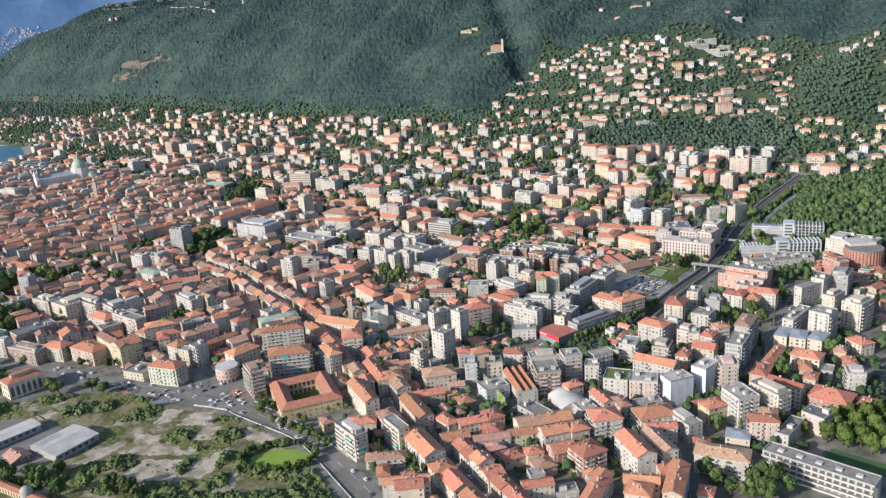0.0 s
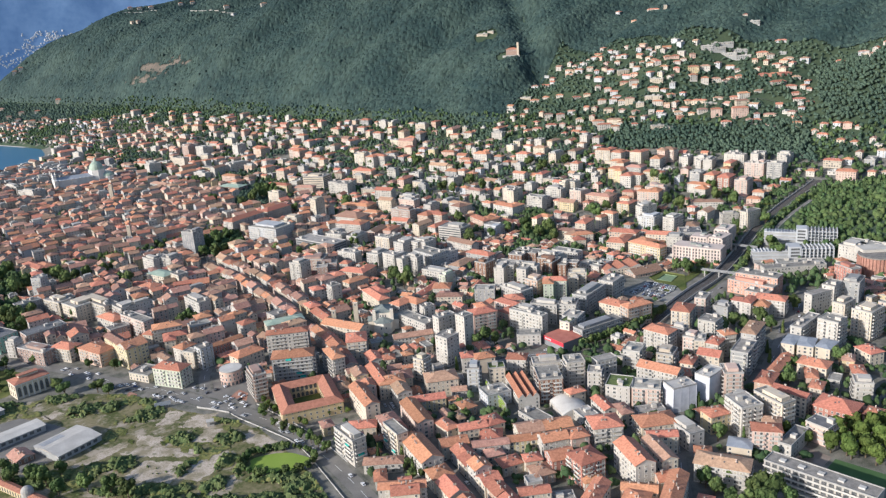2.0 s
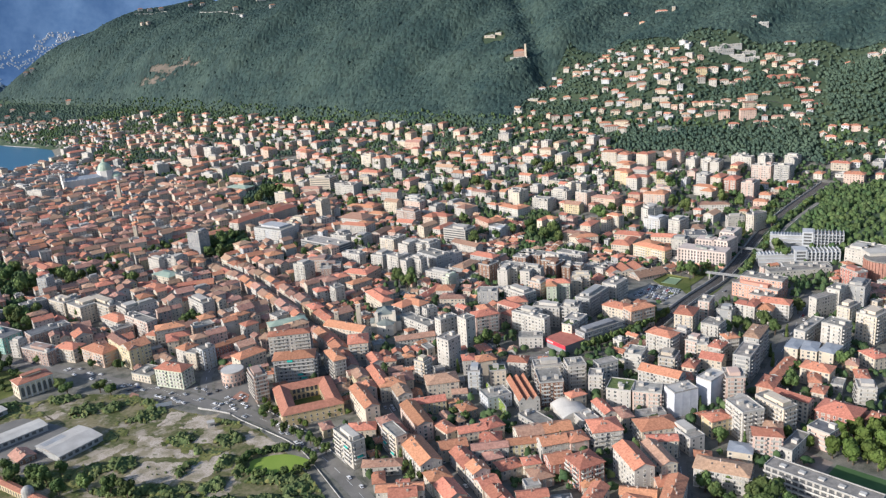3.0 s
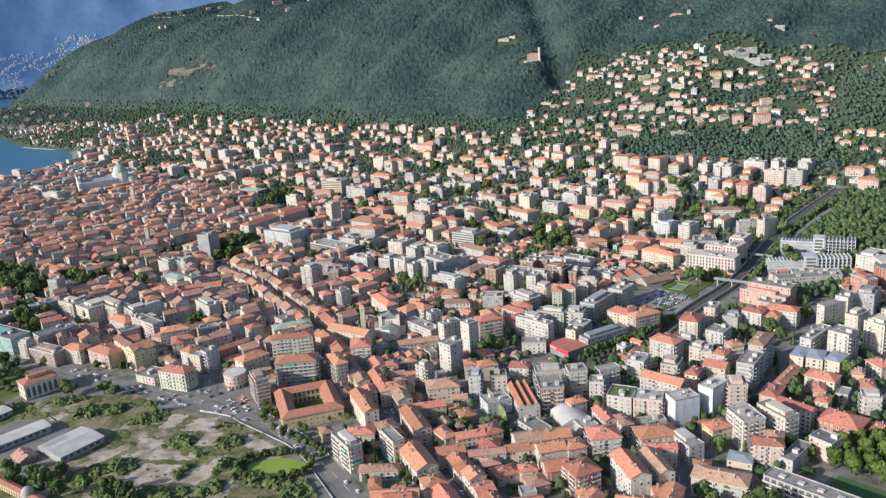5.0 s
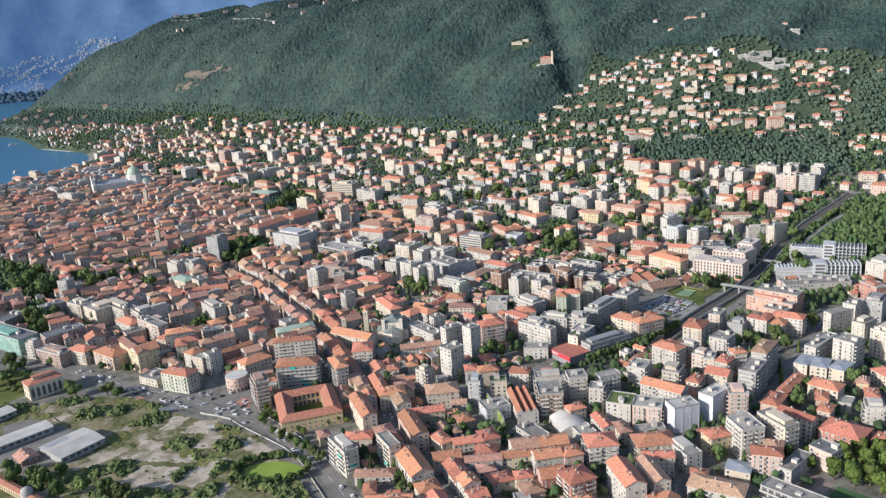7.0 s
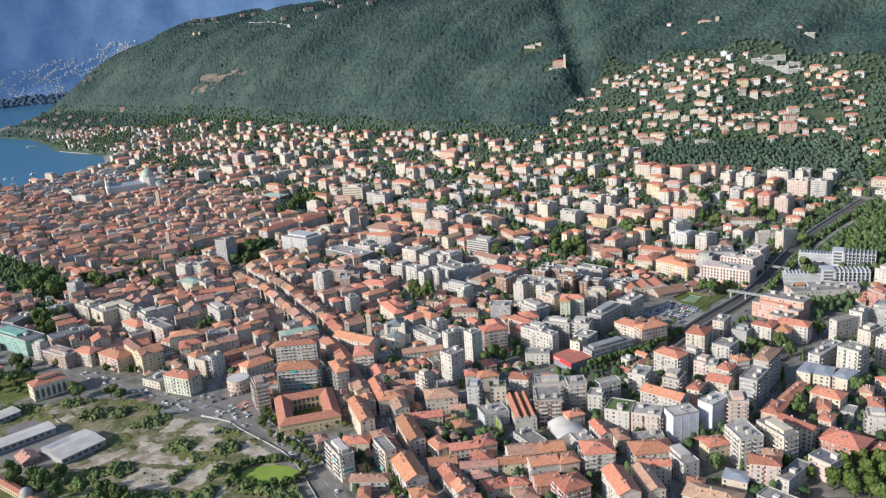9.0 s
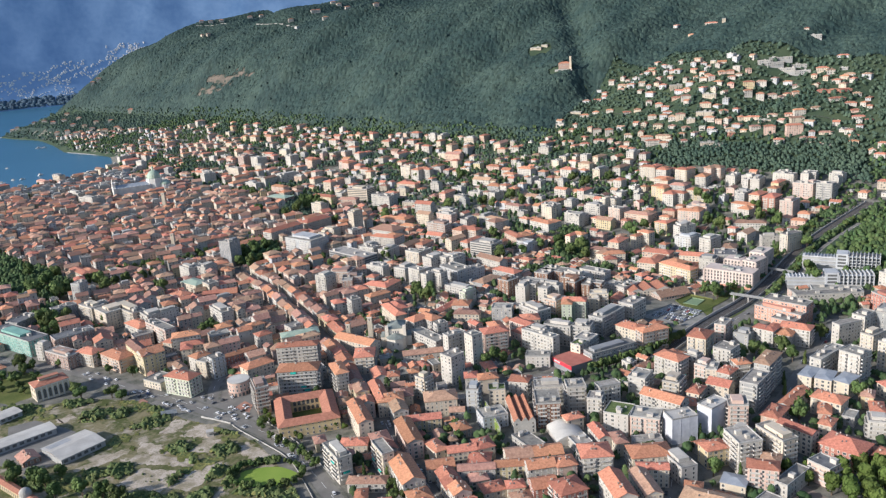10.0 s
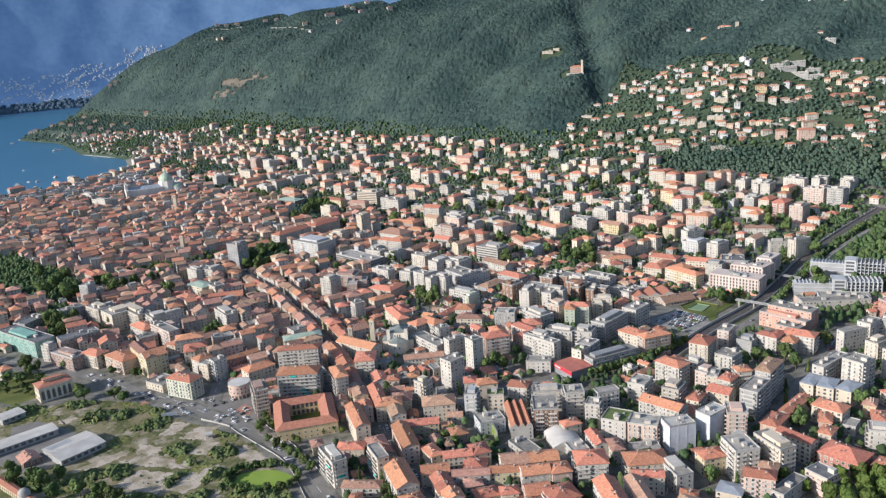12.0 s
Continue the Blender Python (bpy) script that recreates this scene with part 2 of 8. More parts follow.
class Form:
    """Collects corners and faces of one mesh, each face with a material slot."""

    def __init__(self):
        self.v, self.f, self.m = [], [], []

    def face(self, pts, mat=0):
        k = len(self.v)
        self.v.extend(pts)
        self.f.append(tuple(range(k, k + len(pts))))
        self.m.append(mat)

    def box(self, x0, y0, z0, x1, y1, z1, mat=0, top=None, bottom=True):
        a, b, c, d = (x0, y0), (x1, y0), (x1, y1), (x0, y1)
        for p, q in ((a, b), (b, c), (c, d), (d, a)):
            self.face([(*p, z0), (*q, z0), (*q, z1), (*p, z1)], mat)
        self.face([(*a, z1), (*b, z1), (*c, z1), (*d, z1)], mat if top is None else top)
        if bottom:
            self.face([(*d, z0), (*c, z0), (*b, z0), (*a, z0)], mat)

    def prism(self, cx, cy, r, z0, z1, n=12, mat=0, r1=None):
        r1 = r if r1 is None else r1
        ring = [(math.cos(2 * math.pi * i / n), math.sin(2 * math.pi * i / n)) for i in range(n)]
        for i in range(n):
            p, q = ring[i], ring[(i + 1) % n]
            self.face([(cx + r * p[0], cy + r * p[1], z0), (cx + r * q[0], cy + r * q[1], z0), (cx + r1 * q[0], cy + r1 * q[1], z1), (cx + r1 * p[0], cy + r1 * p[1], z1)], mat)
        self.face([(cx + r1 * p[0], cy + r1 * p[1], z1) for p in ring], mat)

    def mesh(self, name, mats):
        me = bpy.data.meshes.new(name)
        me.from_pydata(self.v, [], self.f)
        for one in mats:
            me.materials.append(one)
        me.polygons.foreach_set("material_index", self.m)
        me.update()
        return me


def part(name, form, mats, parent, label=""):
    """Links a form, or a ready mesh, as one mesh object under a thing or a part."""
    me = form.mesh(name, mats if isinstance(mats, (list, tuple)) else [mats]) if isinstance(form, Form) else form
    ob = new(name, me)
    ob.parent = parent
    if label:
        tagged(ob, label)
    return ob


def stuff_mesh(name, verts, faces, mats):
    """A mesh of many like triangles straight from arrays."""
    me = bpy.data.meshes.new(name)
    me.vertices.add(len(verts))
    me.vertices.foreach_set("co", verts.astype(np.float32).ravel())
    me.loops.add(faces.size)
    me.loops.foreach_set("vertex_index", faces.astype(np.int32).ravel())
    me.polygons.add(len(faces))
    me.polygons.foreach_set("loop_start", np.arange(0, faces.size, faces.shape[1], dtype=np.int32))
    for one in mats:
        me.materials.append(one)
    me.update(calc_edges=True)
    return me


# ---- land ----
def smooth01(v):
    v = np.clip(v, 0, 1)
    return v * v * (3 - 2 * v)


SHORE_Y = [0, 1200, 1400, 1490, 1570, 1650, 1730, 1800, 1866, 1930, 2012, 2103, 2150, 2319, 2473, 2533, 2620, 3007, 3663, 4090, 5200]
SHORE_X = [-2600, -1600, -1260, -1130, -1062, -1005, -972, -962, -980, -1012, -1062, -1186, -1275, -1413, -1558, -1665, -1800, -1920, -2270, -2500, -3100]
RIDGE_U = [-1500, -200, 300, 577, 794, 1046, 1363, 1600, 1760, 1807, 1860, 1910, 1970, 2040, 2130, 2250, 2550, 2700]
RIDGE_Z = [640, 560, 455, 400, 372, 356, 333, 325, 326, 294, 240, 194, 140, 108, 70, 20, -38, -38]
SLOPE_U = [-1500, -100, 100, 350, 900, 2700]
SLOPE_K = [0.42, 0.46, 0.58, 0.72, 1.0, 1.05]


KNOLL = 5


def hill_axes(x, y):
    return (y - 1580 + 0.69 * x) * 0.823, -0.823 * x + 0.568 * (y - 1580)


def ground(x, y):
    """Height of the land: flat town, foothill ramp, wooded ridge, lake bed and far shore."""
    x, y = np.asarray(x, float), np.asarray(y, float)
    s, u = hill_axes(x, y)
    z = -8 * smooth01((y - 690) / 330) + 9 * smooth01((-x - 350) / 500) * smooth01((y - 1000) / 500)
    z = z + 70 * np.clip((s + 480) / 500, 0, 1) ** 2.3 * (0.06 + 0.94 * smooth01((2230 - u) / 330))
    k = np.interp(u, SLOPE_U, SLOPE_K)
    top = np.interp(u, RIDGE_U, RIDGE_Z)
    up = np.clip(s - 10, 0, None)
    room = np.maximum(top - 62, 5)
    rise = room * np.tanh(k * up / room * 1.06)
    fold = (15 * np.sin(u / 61 + 0.6 * np.sin(u / 140) + s / 300) + 8 * np.sin(u / 27 + s / 90) + 4 * np.sin(s / 35 + u / 70) + 3 * np.sin(u / 12 + s / 55)) * smooth01(up / 140)
    gully = -24 * np.exp(-((u + 14 - (s - 237) * 0.8) / 40) ** 2) * smooth01((s - 130) / 70) * smooth01((560 - s) / 150)
    knoll = KNOLL * np.exp(-((u - 10) / 42) ** 2 - ((s - 214) / 50) ** 2)
    back = np.clip(s - 620 - np.clip(-u, 0, 900), 0, None)
    z = z + np.where(top < 62, rise * np.clip((top + 30) / 92, 0, 1), rise) + fold + gully + knoll - 0.5 * back
    z = np.where(u > 2450, z - (u - 2450) * 0.45 * smooth01((u - 2450) / 150), z)
    z = z + 34 * np.exp(-(((x - 520) / 150) ** 2 + ((y - 900) / 120) ** 2))
    lake = np.interp(y, SHORE_Y, SHORE_X) - x
    z = np.where(lake > -60, np.minimum(z, 1.2 + np.clip(-lake, 0, 60) * 0.35), z)
    z = np.where(lake > 0, -14 * smooth01(lake / 60) + 1.2 * (1 - smooth01(lake / 60)), z)
    return z


def far_rise(x, y):
    """Height of the mountains beyond the lake."""
    far = np.clip(np.hypot(x - 60, y) - 4690, 0, None)
    wob = 1 + 0.22 * np.sin(x / 260) + 0.12 * np.sin(x / 130 + y / 150)
    return 1.0 + far * 0.75 * wob + np.clip(far - 110, 0, None) * 2.3


def spread(*runs):
    """Grid lines from runs of (start, end, step)."""
    out = []
    for a, b, step in runs:
        out.extend(np.arange(a, b, step))
    return np.array(out + [runs[-1][1]])


def build_land():
    gx = spread((-5200, -2600, 130), (-2600, -1500, 40), (-1500, 1000, 14), (1000, 2200, 60), (2200, 5200, 250))
    gy = spread((-2500, 200, 150), (200, 2700, 14), (2700, 3500, 30), (3500, 5300, 45))
    X, Y = np.meshgrid(gx, gy)
    Z = ground(X, Y)
    nx, ny = len(gx), len(gy)
    verts = np.stack([X, Y, Z], -1).reshape(-1, 3)
    i = (np.arange(ny - 1)[:, None] * nx + np.arange(nx - 1)[None, :]).ravel()
    faces = np.stack([i, i + 1, i + nx + 1, i + nx], -1)
    me = stuff_mesh("ground", verts, faces, [PAVING, SOIL, WASTE, ROCK, HILLGRASS])
    c = verts[faces].mean(1)
    s, u = hill_axes(c[:, 0], c[:, 1])
    idx = np.zeros(len(faces), np.int32)
    spur = (((c[:, 0] - 520) / 190) ** 2 + ((c[:, 1] - 900) / 160) ** 2) < 1
    idx[(s > -60) | spur | (c[:, 1] < 380)] = 1
    rock = (((c[:, 0] + 850) / 140) ** 2 + ((c[:, 1] - 2284 + 0.22 * (c[:, 0] + 840)) / 45) ** 2) < 1
    idx[rock & (s > 20)] = 3
    terraces = ((u < -70) & (s > -40) & (s < 300)) | (np.hypot(c[:, 0] - 52, c[:, 1] - 1836) < 40) | (np.hypot(c[:, 0] - 240, c[:, 1] - 1712) < 30)
    idx[terraces] = 4
    idx[(c[:, 1] > 2010) & (c[:, 2] < 8)] = 1
    me.polygons.foreach_set("material_index", idx)
    me.polygons.foreach_set("use_smooth", np.ones(len(faces), bool))
    tagged(new("ground", me), "valley land rising from paved town to wooded hills", "ground", kind="structure")


build_land()


def far_land(x, y):
    """The far mountains with their spurs and side valleys."""
    A, R = np.arctan2(x - 60, y), np.hypot(x - 60, y)
    spurs = 74 * np.abs(np.sin(A * 19 + (R - 4760) / 90 + 0.7 * np.sin(A * 17))) - 15 * np.abs(np.sin(A * 61 - R / 45 + 1)) + 5 * np.sin(A * 140 + R / 21)
    return far_rise(x, y) + spurs * smooth01((R - 4750) / 120)


def build_backdrop():
    """Mountains beyond the lake, hazed by blue colour and glow, too far to shift."""
    ang = np.radians(np.arange(-62, 30, 0.2))
    rad = np.concatenate([np.arange(4640, 4800, 20), np.arange(4800, 4985, 12)])
    A, Rr = np.meshgrid(ang, rad)
    X, Y = 60 + Rr * np.sin(A), Rr * np.cos(A)
    Z = np.where(Rr < 4690, -3.0, far_land(X, Y))
    n = len(ang)
    i = (np.arange(len(rad) - 1)[:, None] * n + np.arange(n - 1)[None, :]).ravel()
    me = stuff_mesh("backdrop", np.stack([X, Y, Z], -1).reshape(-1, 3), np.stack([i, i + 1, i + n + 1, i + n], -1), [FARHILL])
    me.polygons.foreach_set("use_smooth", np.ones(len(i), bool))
    tagged(new("backdrop", me), "mountains beyond the lake, given painted haze by blue colour and glow", "mountains", kind="structure")


build_backdrop()
lake_form = Form()
lake_form.face([(-5200, 600, -0.4), (-985, 600, -0.4), (-985, 5300, -0.4), (-5200, 5300, -0.4)])
tagged(new("water", lake_form.mesh("water", [WATER])), "deep blue lake with faint ripples", "lake", kind="structure")

# ---- what is built where ----
CELL, OX, OY = 2.0, -1500.0, 300.0
taken = np.zeros((1200, 1250), bool)  # rows along y, columns along x


def stamp(x, y, w, d, rot, margin, test=False):
    """Marks a turned rectangle as built on, or tells whether it is still free."""
    w, d, a = w / 2 + margin, d / 2 + margin, radians(rot)
    r = math.hypot(w, d)
    i0, i1 = max(0, int((x - r - OX) / CELL)), min(taken.shape[1], int((x + r - OX) / CELL) + 2)
    j0, j1 = max(0, int((y - r - OY) / CELL)), min(taken.shape[0], int((y + r - OY) / CELL) + 2)
    if i0 >= i1 or j0 >= j1:
        return True
    px, py = np.meshgrid(OX + CELL * (np.arange(i0, i1) + 0.5) - x, OY + CELL * (np.arange(j0, j1) + 0.5) - y)
    inside = (np.abs(px * math.cos(a) + py * math.sin(a)) < w) & (np.abs(-px * math.sin(a) + py * math.cos(a)) < d)
    if test:
        return not (taken[j0:j1, i0:i1] & inside).any()
    taken[j0:j1, i0:i1] |= inside


def inside_ring(ring, px, py):
    hit = np.zeros(np.shape(px), bool)
    for (ax, ay), (bx, by) in zip(ring, ring[1:] + ring[:1]):
        hit ^= ((ay > py) != (by > py)) & (px < (bx - ax) * (py - ay) / ((by - ay) or 1e-9) + ax)
    return hit


def stamp_ring(ring):
    px, py = np.meshgrid(OX + CELL * (np.arange(taken.shape[1]) + 0.5), OY + CELL * (np.arange(taken.shape[0]) + 0.5))
    taken[inside_ring(ring, px, py)] = True


def ragged(ring, seed, step=3.0, amount=0.9):
    """The same outline with broken, uneven edges."""
    r2, out = random.Random(seed), []
    for (ax, ay), (bx, by) in zip(ring, ring[1:] + ring[:1]):
        n = max(1, int(math.hypot(bx - ax, by - ay) / step))
        out.extend((ax + (bx - ax) * k / n + r2.uniform(-amount, amount), ay + (by - ay) * k / n + r2.uniform(-amount, amount)) for k in range(n))
    return out


def patch(name, ring, mat, lift, label, category, kind="structure"):
    """A flat piece of ground cover with a ring of corners, a little above the land."""
    form = Form()
    form.face([(x, y, float(ground(x, y)) + lift) for x, y in ring])
    for (ax, ay), (bx, by) in zip(ring, ring[1:] + ring[:1]):
        form.face([(ax, ay, -0.5), (bx, by, -0.5), (bx, by, float(ground(bx, by)) + lift), (ax, ay, float(ground(ax, ay)) + lift)])
    return tagged(new(name, form.mesh(name, [mat])), label, category, kind=kind)


def along(pts, step=8.0):
    """Points along a line of corners, rounded, with the direction at each."""
    pts = [Vector((*p, 0)) for p in pts]
    for _ in range(2):
        pts = [pts[0]] + [q for a, b in zip(pts, pts[1:]) for q in (a.lerp(b, 0.25), a.lerp(b, 0.75))] + [pts[-1]]
    out = []
    for a, b in zip(pts, pts[1:]):
        n = max(1, int((b - a).length / step))
        out.extend(a.lerp(b, i / n) for i in range(n))
    return out + [pts[-1]]


def strip(pts, width, lift, mat, shift=0.0, form=None, slot=0, gaps=False):
    form = form or Form()
    line = along(pts)
    rows = []
    for i, p in enumerate(line):
        d = (line[min(i + 1, len(line) - 1)] - line[max(i - 1, 0)]).normalized()
        n = Vector((-d.y, d.x, 0))
        a, b = p + n * (shift - width / 2), p + n * (shift + width / 2)
        z = float(ground(p.x, p.y)) + lift
        rows.append(((a.x, a.y, z), (b.x, b.y, z)))
    for i, (r, q) in enumerate(zip(rows, rows[1:])):
        if not (gaps and i % 2):
            form.face([r[1], r[0], q[0], q[1]], slot)
    return form


def road(name, pts, width, label, lines=True, kerb=True):
    """A street: asphalt, painted centre line and raised pavements with kerbs on both sides."""
    form = strip(pts, width, 0.10, ASPHALT)
    ob = tagged(new(name, form.mesh(name, [ASPHALT])), label, "road", kind="structure")
    if lines:
        part("road_marking", strip(pts, 0.25, 0.12, LINE, 0, gaps=True), LINE, ob, "white painted lane line")
    if kerb:
        for side in (-1, 1):
            k = strip(pts, 2.2, 0.24, PAVING, side * (width / 2 + 1.1))
            strip(pts, 0.3, 0.2, CONCRETE, side * (width / 2 + 0.1), form=k)
            part("pavement", k, PAVING, ob)
    line = along(pts)
    for a, b in zip(line, line[1:]):
        m = (a + b) / 2
        stamp(m.x, m.y, (b - a).length, width + 4.5, math.degrees(math.atan2(b.y - a.y, b.x - a.x)), 0)
    return ob


# ---- buildings ----
STOREY = 3.0
NUMBER = ["", "single", "two", "three", "four", "five", "six", "seven", "eight", "nine", "ten", "eleven", "twelve"]
ROOF_WORD = {"hip": "a hipped terracotta tile roof", "gab": "a gabled terracotta tile roof", "flat": "a flat gravel roof", "dark": "a flat dark bitumen roof",
             "garden": "a planted flat roof", "sheet": "white scaffold sheeting all round", "slate": "a shallow blue-grey roof", "teal": "a green copper roof",
             "deck": "open parking decks", "comb": "rows of white roof fins", "saw": "a sawtooth tiled roof", "shed": "a pale sheet-metal roof"}


WINDOWS = {}


def window_mesh(kind, height):
    """A window with a pale surround, a sill and a pane or closed shutters, about its lower middle."""
    key = (kind, height)
    if key not in WINDOWS:
        f = Form()
        f.box(-0.80, -0.05, -0.14, 0.80, 0.05, height + 0.14, 2)
        f.box(-0.62, -0.08, 0, 0.62, -0.05, height, kind)
        f.box(-0.85, -0.20, -0.22, 0.85, 0.05, -0.14, 2)
        WINDOWS[key] = f.mesh("window", [GLASS, SHUTTER, FRAME])
    return WINDOWS[key]


def windows(form, w, d, h, n, rnd, pitch=3.0, glass=0, shut=1, frame=2, ww=1.25, wh=1.65, surround=True, own=None):
    """Window panes, closed shutters and pale surrounds on the four sides, storey by storey."""
    for side in range(4):
        length = w if side % 2 == 0 else d
        bays = max(1, int((length - 1.6) / pitch))
        gap = length / bays
        off = (d if side % 2 == 0 else w) / 2
        blind = rnd.random() < 0.16 and length < 17
        for i in range(bays):
            c = -length / 2 + gap * (i + 0.5)
            wide = ww * rnd.choice((0.7, 1.0, 1.0, 1.25, 1.6)) * min(1, gap / 2.7)
            for k in range(n):
                if blind and (i not in (0, bays - 1)):
                    continue
                z = 0.9 + k * STOREY + (0.1 if k else 0)
                hh = wh if k else 2.0
                slot = shut if rnd.random() < 0.5 else glass
                if own and side in own[1]:
                    q = off + 0.02
                    ob = part("window", window_mesh(slot, hh), None, own[0])
                    ob.location = ((c, -q, z), (q, c, z), (-c, q, z), (-q, -c, z))[side]
                    ob.rotation_euler, ob.scale = (0, 0, radians(90 * side)), (wide / 1.25, 1, 1)
                    continue
                for grow, o, sl in ((0.16, 0.03, frame), (0, 0.07, slot)) if surround else ((0, 0.05, slot),):
                    a, b, z0, z1 = c - wide / 2 - grow, c + wide / 2 + grow, z - grow, z + hh + grow
                    q = off + o
                    pts = [(a, -q), (b, -q)] if side == 0 else [(q, a), (q, b)] if side == 1 else [(b, q), (a, q)] if side == 2 else [(-q, b), (-q, a)]
                    form.face([(*pts[0], z0), (*pts[1], z0), (*pts[1], z1), (*pts[0], z1)], sl)


def gable_roof(form, w, d, h, over, slope, slot=0, wall=None):
    """Ridge along x; slabs with thickness, and gable walls below."""
    y, x, t = d / 2 + over, w / 2 + over * 0.6, 0.25
    r = h + slope * d / 2
    e = h - slope * over
    for s in (-1, 1):
        q = [(-x, s * y, e), (x, s * y, e), (x, 0, r), (-x, 0, r)]
        top = [(a, b, c + t) for a, b, c in q]
        form.face(top if s < 0 else top[::-1], slot)
        form.face(q[::-1] if s < 0 else q, slot)
        form.face([q[0], q[1], top[1], top[0]], slot)
        for i, j in ((1, 2), (3, 0)):
            form.face([q[i], q[j], top[j], top[i]], slot)
    if wall is not None:
        for s in (-1, 1):
            form.face([(s * w / 2, -d / 2, h), (s * w / 2, d / 2, h), (s * w / 2, 0, r)], wall)


def hip_roof(form, w, d, h, over, slope, slot=0):
    flip = d > w
    if flip:
        w, d = d, w
    x, y, t = w / 2 + over, d / 2 + over, 0.22
    rx, r = max(x - y, 0.3), h + slope * y
    q = [(-x, -y, h), (x, -y, h), (x, y, h), (-x, y, h)]
    top = [(a, b, h + t) for a, b, c in q]
    a, b = (-rx, 0, r), (rx, 0, r)
    faces = [[top[0], top[1], b, a], [top[1], top[2], b], [top[2], top[3], a, b], [top[3], top[0], a], q[::-1]]
    faces += [[q[i], q[(i + 1) % 4], top[(i + 1) % 4], top[i]] for i in range(4)]
    for f in faces:
        form.face([(-p[1], p[0], p[2]) for p in f] if flip else f, slot)


def flat_roof(form, w, d, h, rnd, slot=0, rim=1):
    """Roof slab inside a parapet, with a stair head and small plant boxes."""
    form.box(-w / 2 + 0.3, -d / 2 + 0.3, h - 0.2, w / 2 - 0.3, d / 2 - 0.3, h + 0.12, slot)
    for x0, y0, x1, y1 in ((-w / 2 - 0.12, -d / 2 - 0.12, w / 2 + 0.12, -d / 2 + 0.3), (-w / 2 - 0.12, d / 2 - 0.3, w / 2 + 0.12, d / 2 + 0.12),
                           (-w / 2 - 0.12, -d / 2 + 0.3, -w / 2 + 0.3, d / 2 - 0.3), (w / 2 - 0.3, -d / 2 + 0.3, w / 2 + 0.12, d / 2 - 0.3)):
        form.box(x0, y0, h - 0.3, x1, y1, h + 0.75, rim)
    return roof_boxes(w, d, h, rnd) if min(w, d) > 8 else []


def roof_boxes(w, d, h, rnd):
    """Stair heads and plant boxes on a flat roof: (name, x, y, half length, half width, height)."""
    out = []
    if min(w, d) > 9 and h > 12 and rnd.random() < 0.6:
        out.append(("penthouse", rnd.uniform(-0.08, 0.08) * w, rnd.uniform(-0.08, 0.08) * d, w * rnd.uniform(0.24, 0.36), d * rnd.uniform(0.24, 0.34), rnd.uniform(2.4, 2.9)))
    for _ in range(1 + int(w * d > 260) + int(w * d > 600)):
        out.append(("stair_head", rnd.uniform(-w / 2 + 3, w / 2 - 3), rnd.uniform(-d / 2 + 2.5, d / 2 - 2.5), rnd.uniform(1.1, 2.3), rnd.uniform(1.1, 1.8), rnd.uniform(2.0, 3.0)))
    for _ in range(rnd.randrange(1, 4)):
        a = rnd.uniform(0.4, 0.9)
        out.append(("roof_vent", rnd.uniform(-w / 2 + 1.4, w / 2 - 1.4), rnd.uniform(-d / 2 + 1.4, d / 2 - 1.4), a, a * 0.7, rnd.uniform(0.7, 1.4)))
    return out


def roof_lights(form, w, d, h, over, slope, rnd, slot):
    """Small dark roof windows lying on the two long slopes."""
    flip = d > w
    if flip:
        w, d = d, w
    y = d / 2 + over
    for _ in range(rnd.choice((0, 1, 2, 2, 3))):
        x, b, s = rnd.uniform(-max(w / 2 - d / 2, 1), max(w / 2 - d / 2, 1)), rnd.uniform(0.3, 0.7) * d / 2, rnd.choice((-1, 1))
        z = lambda q: h + 0.36 + slope * (y - q)
        pts = [(x - 0.45, s * b, z(b)), (x + 0.45, s * b, z(b)), (x + 0.45, s * (b - 1.2), z(b - 1.2)), (x - 0.45, s * (b - 1.2), z(b - 1.2))]
        pts = pts if s < 0 else pts[::-1]
        form.face([(-p[1], p[0], p[2]) for p in pts] if flip else pts, slot)


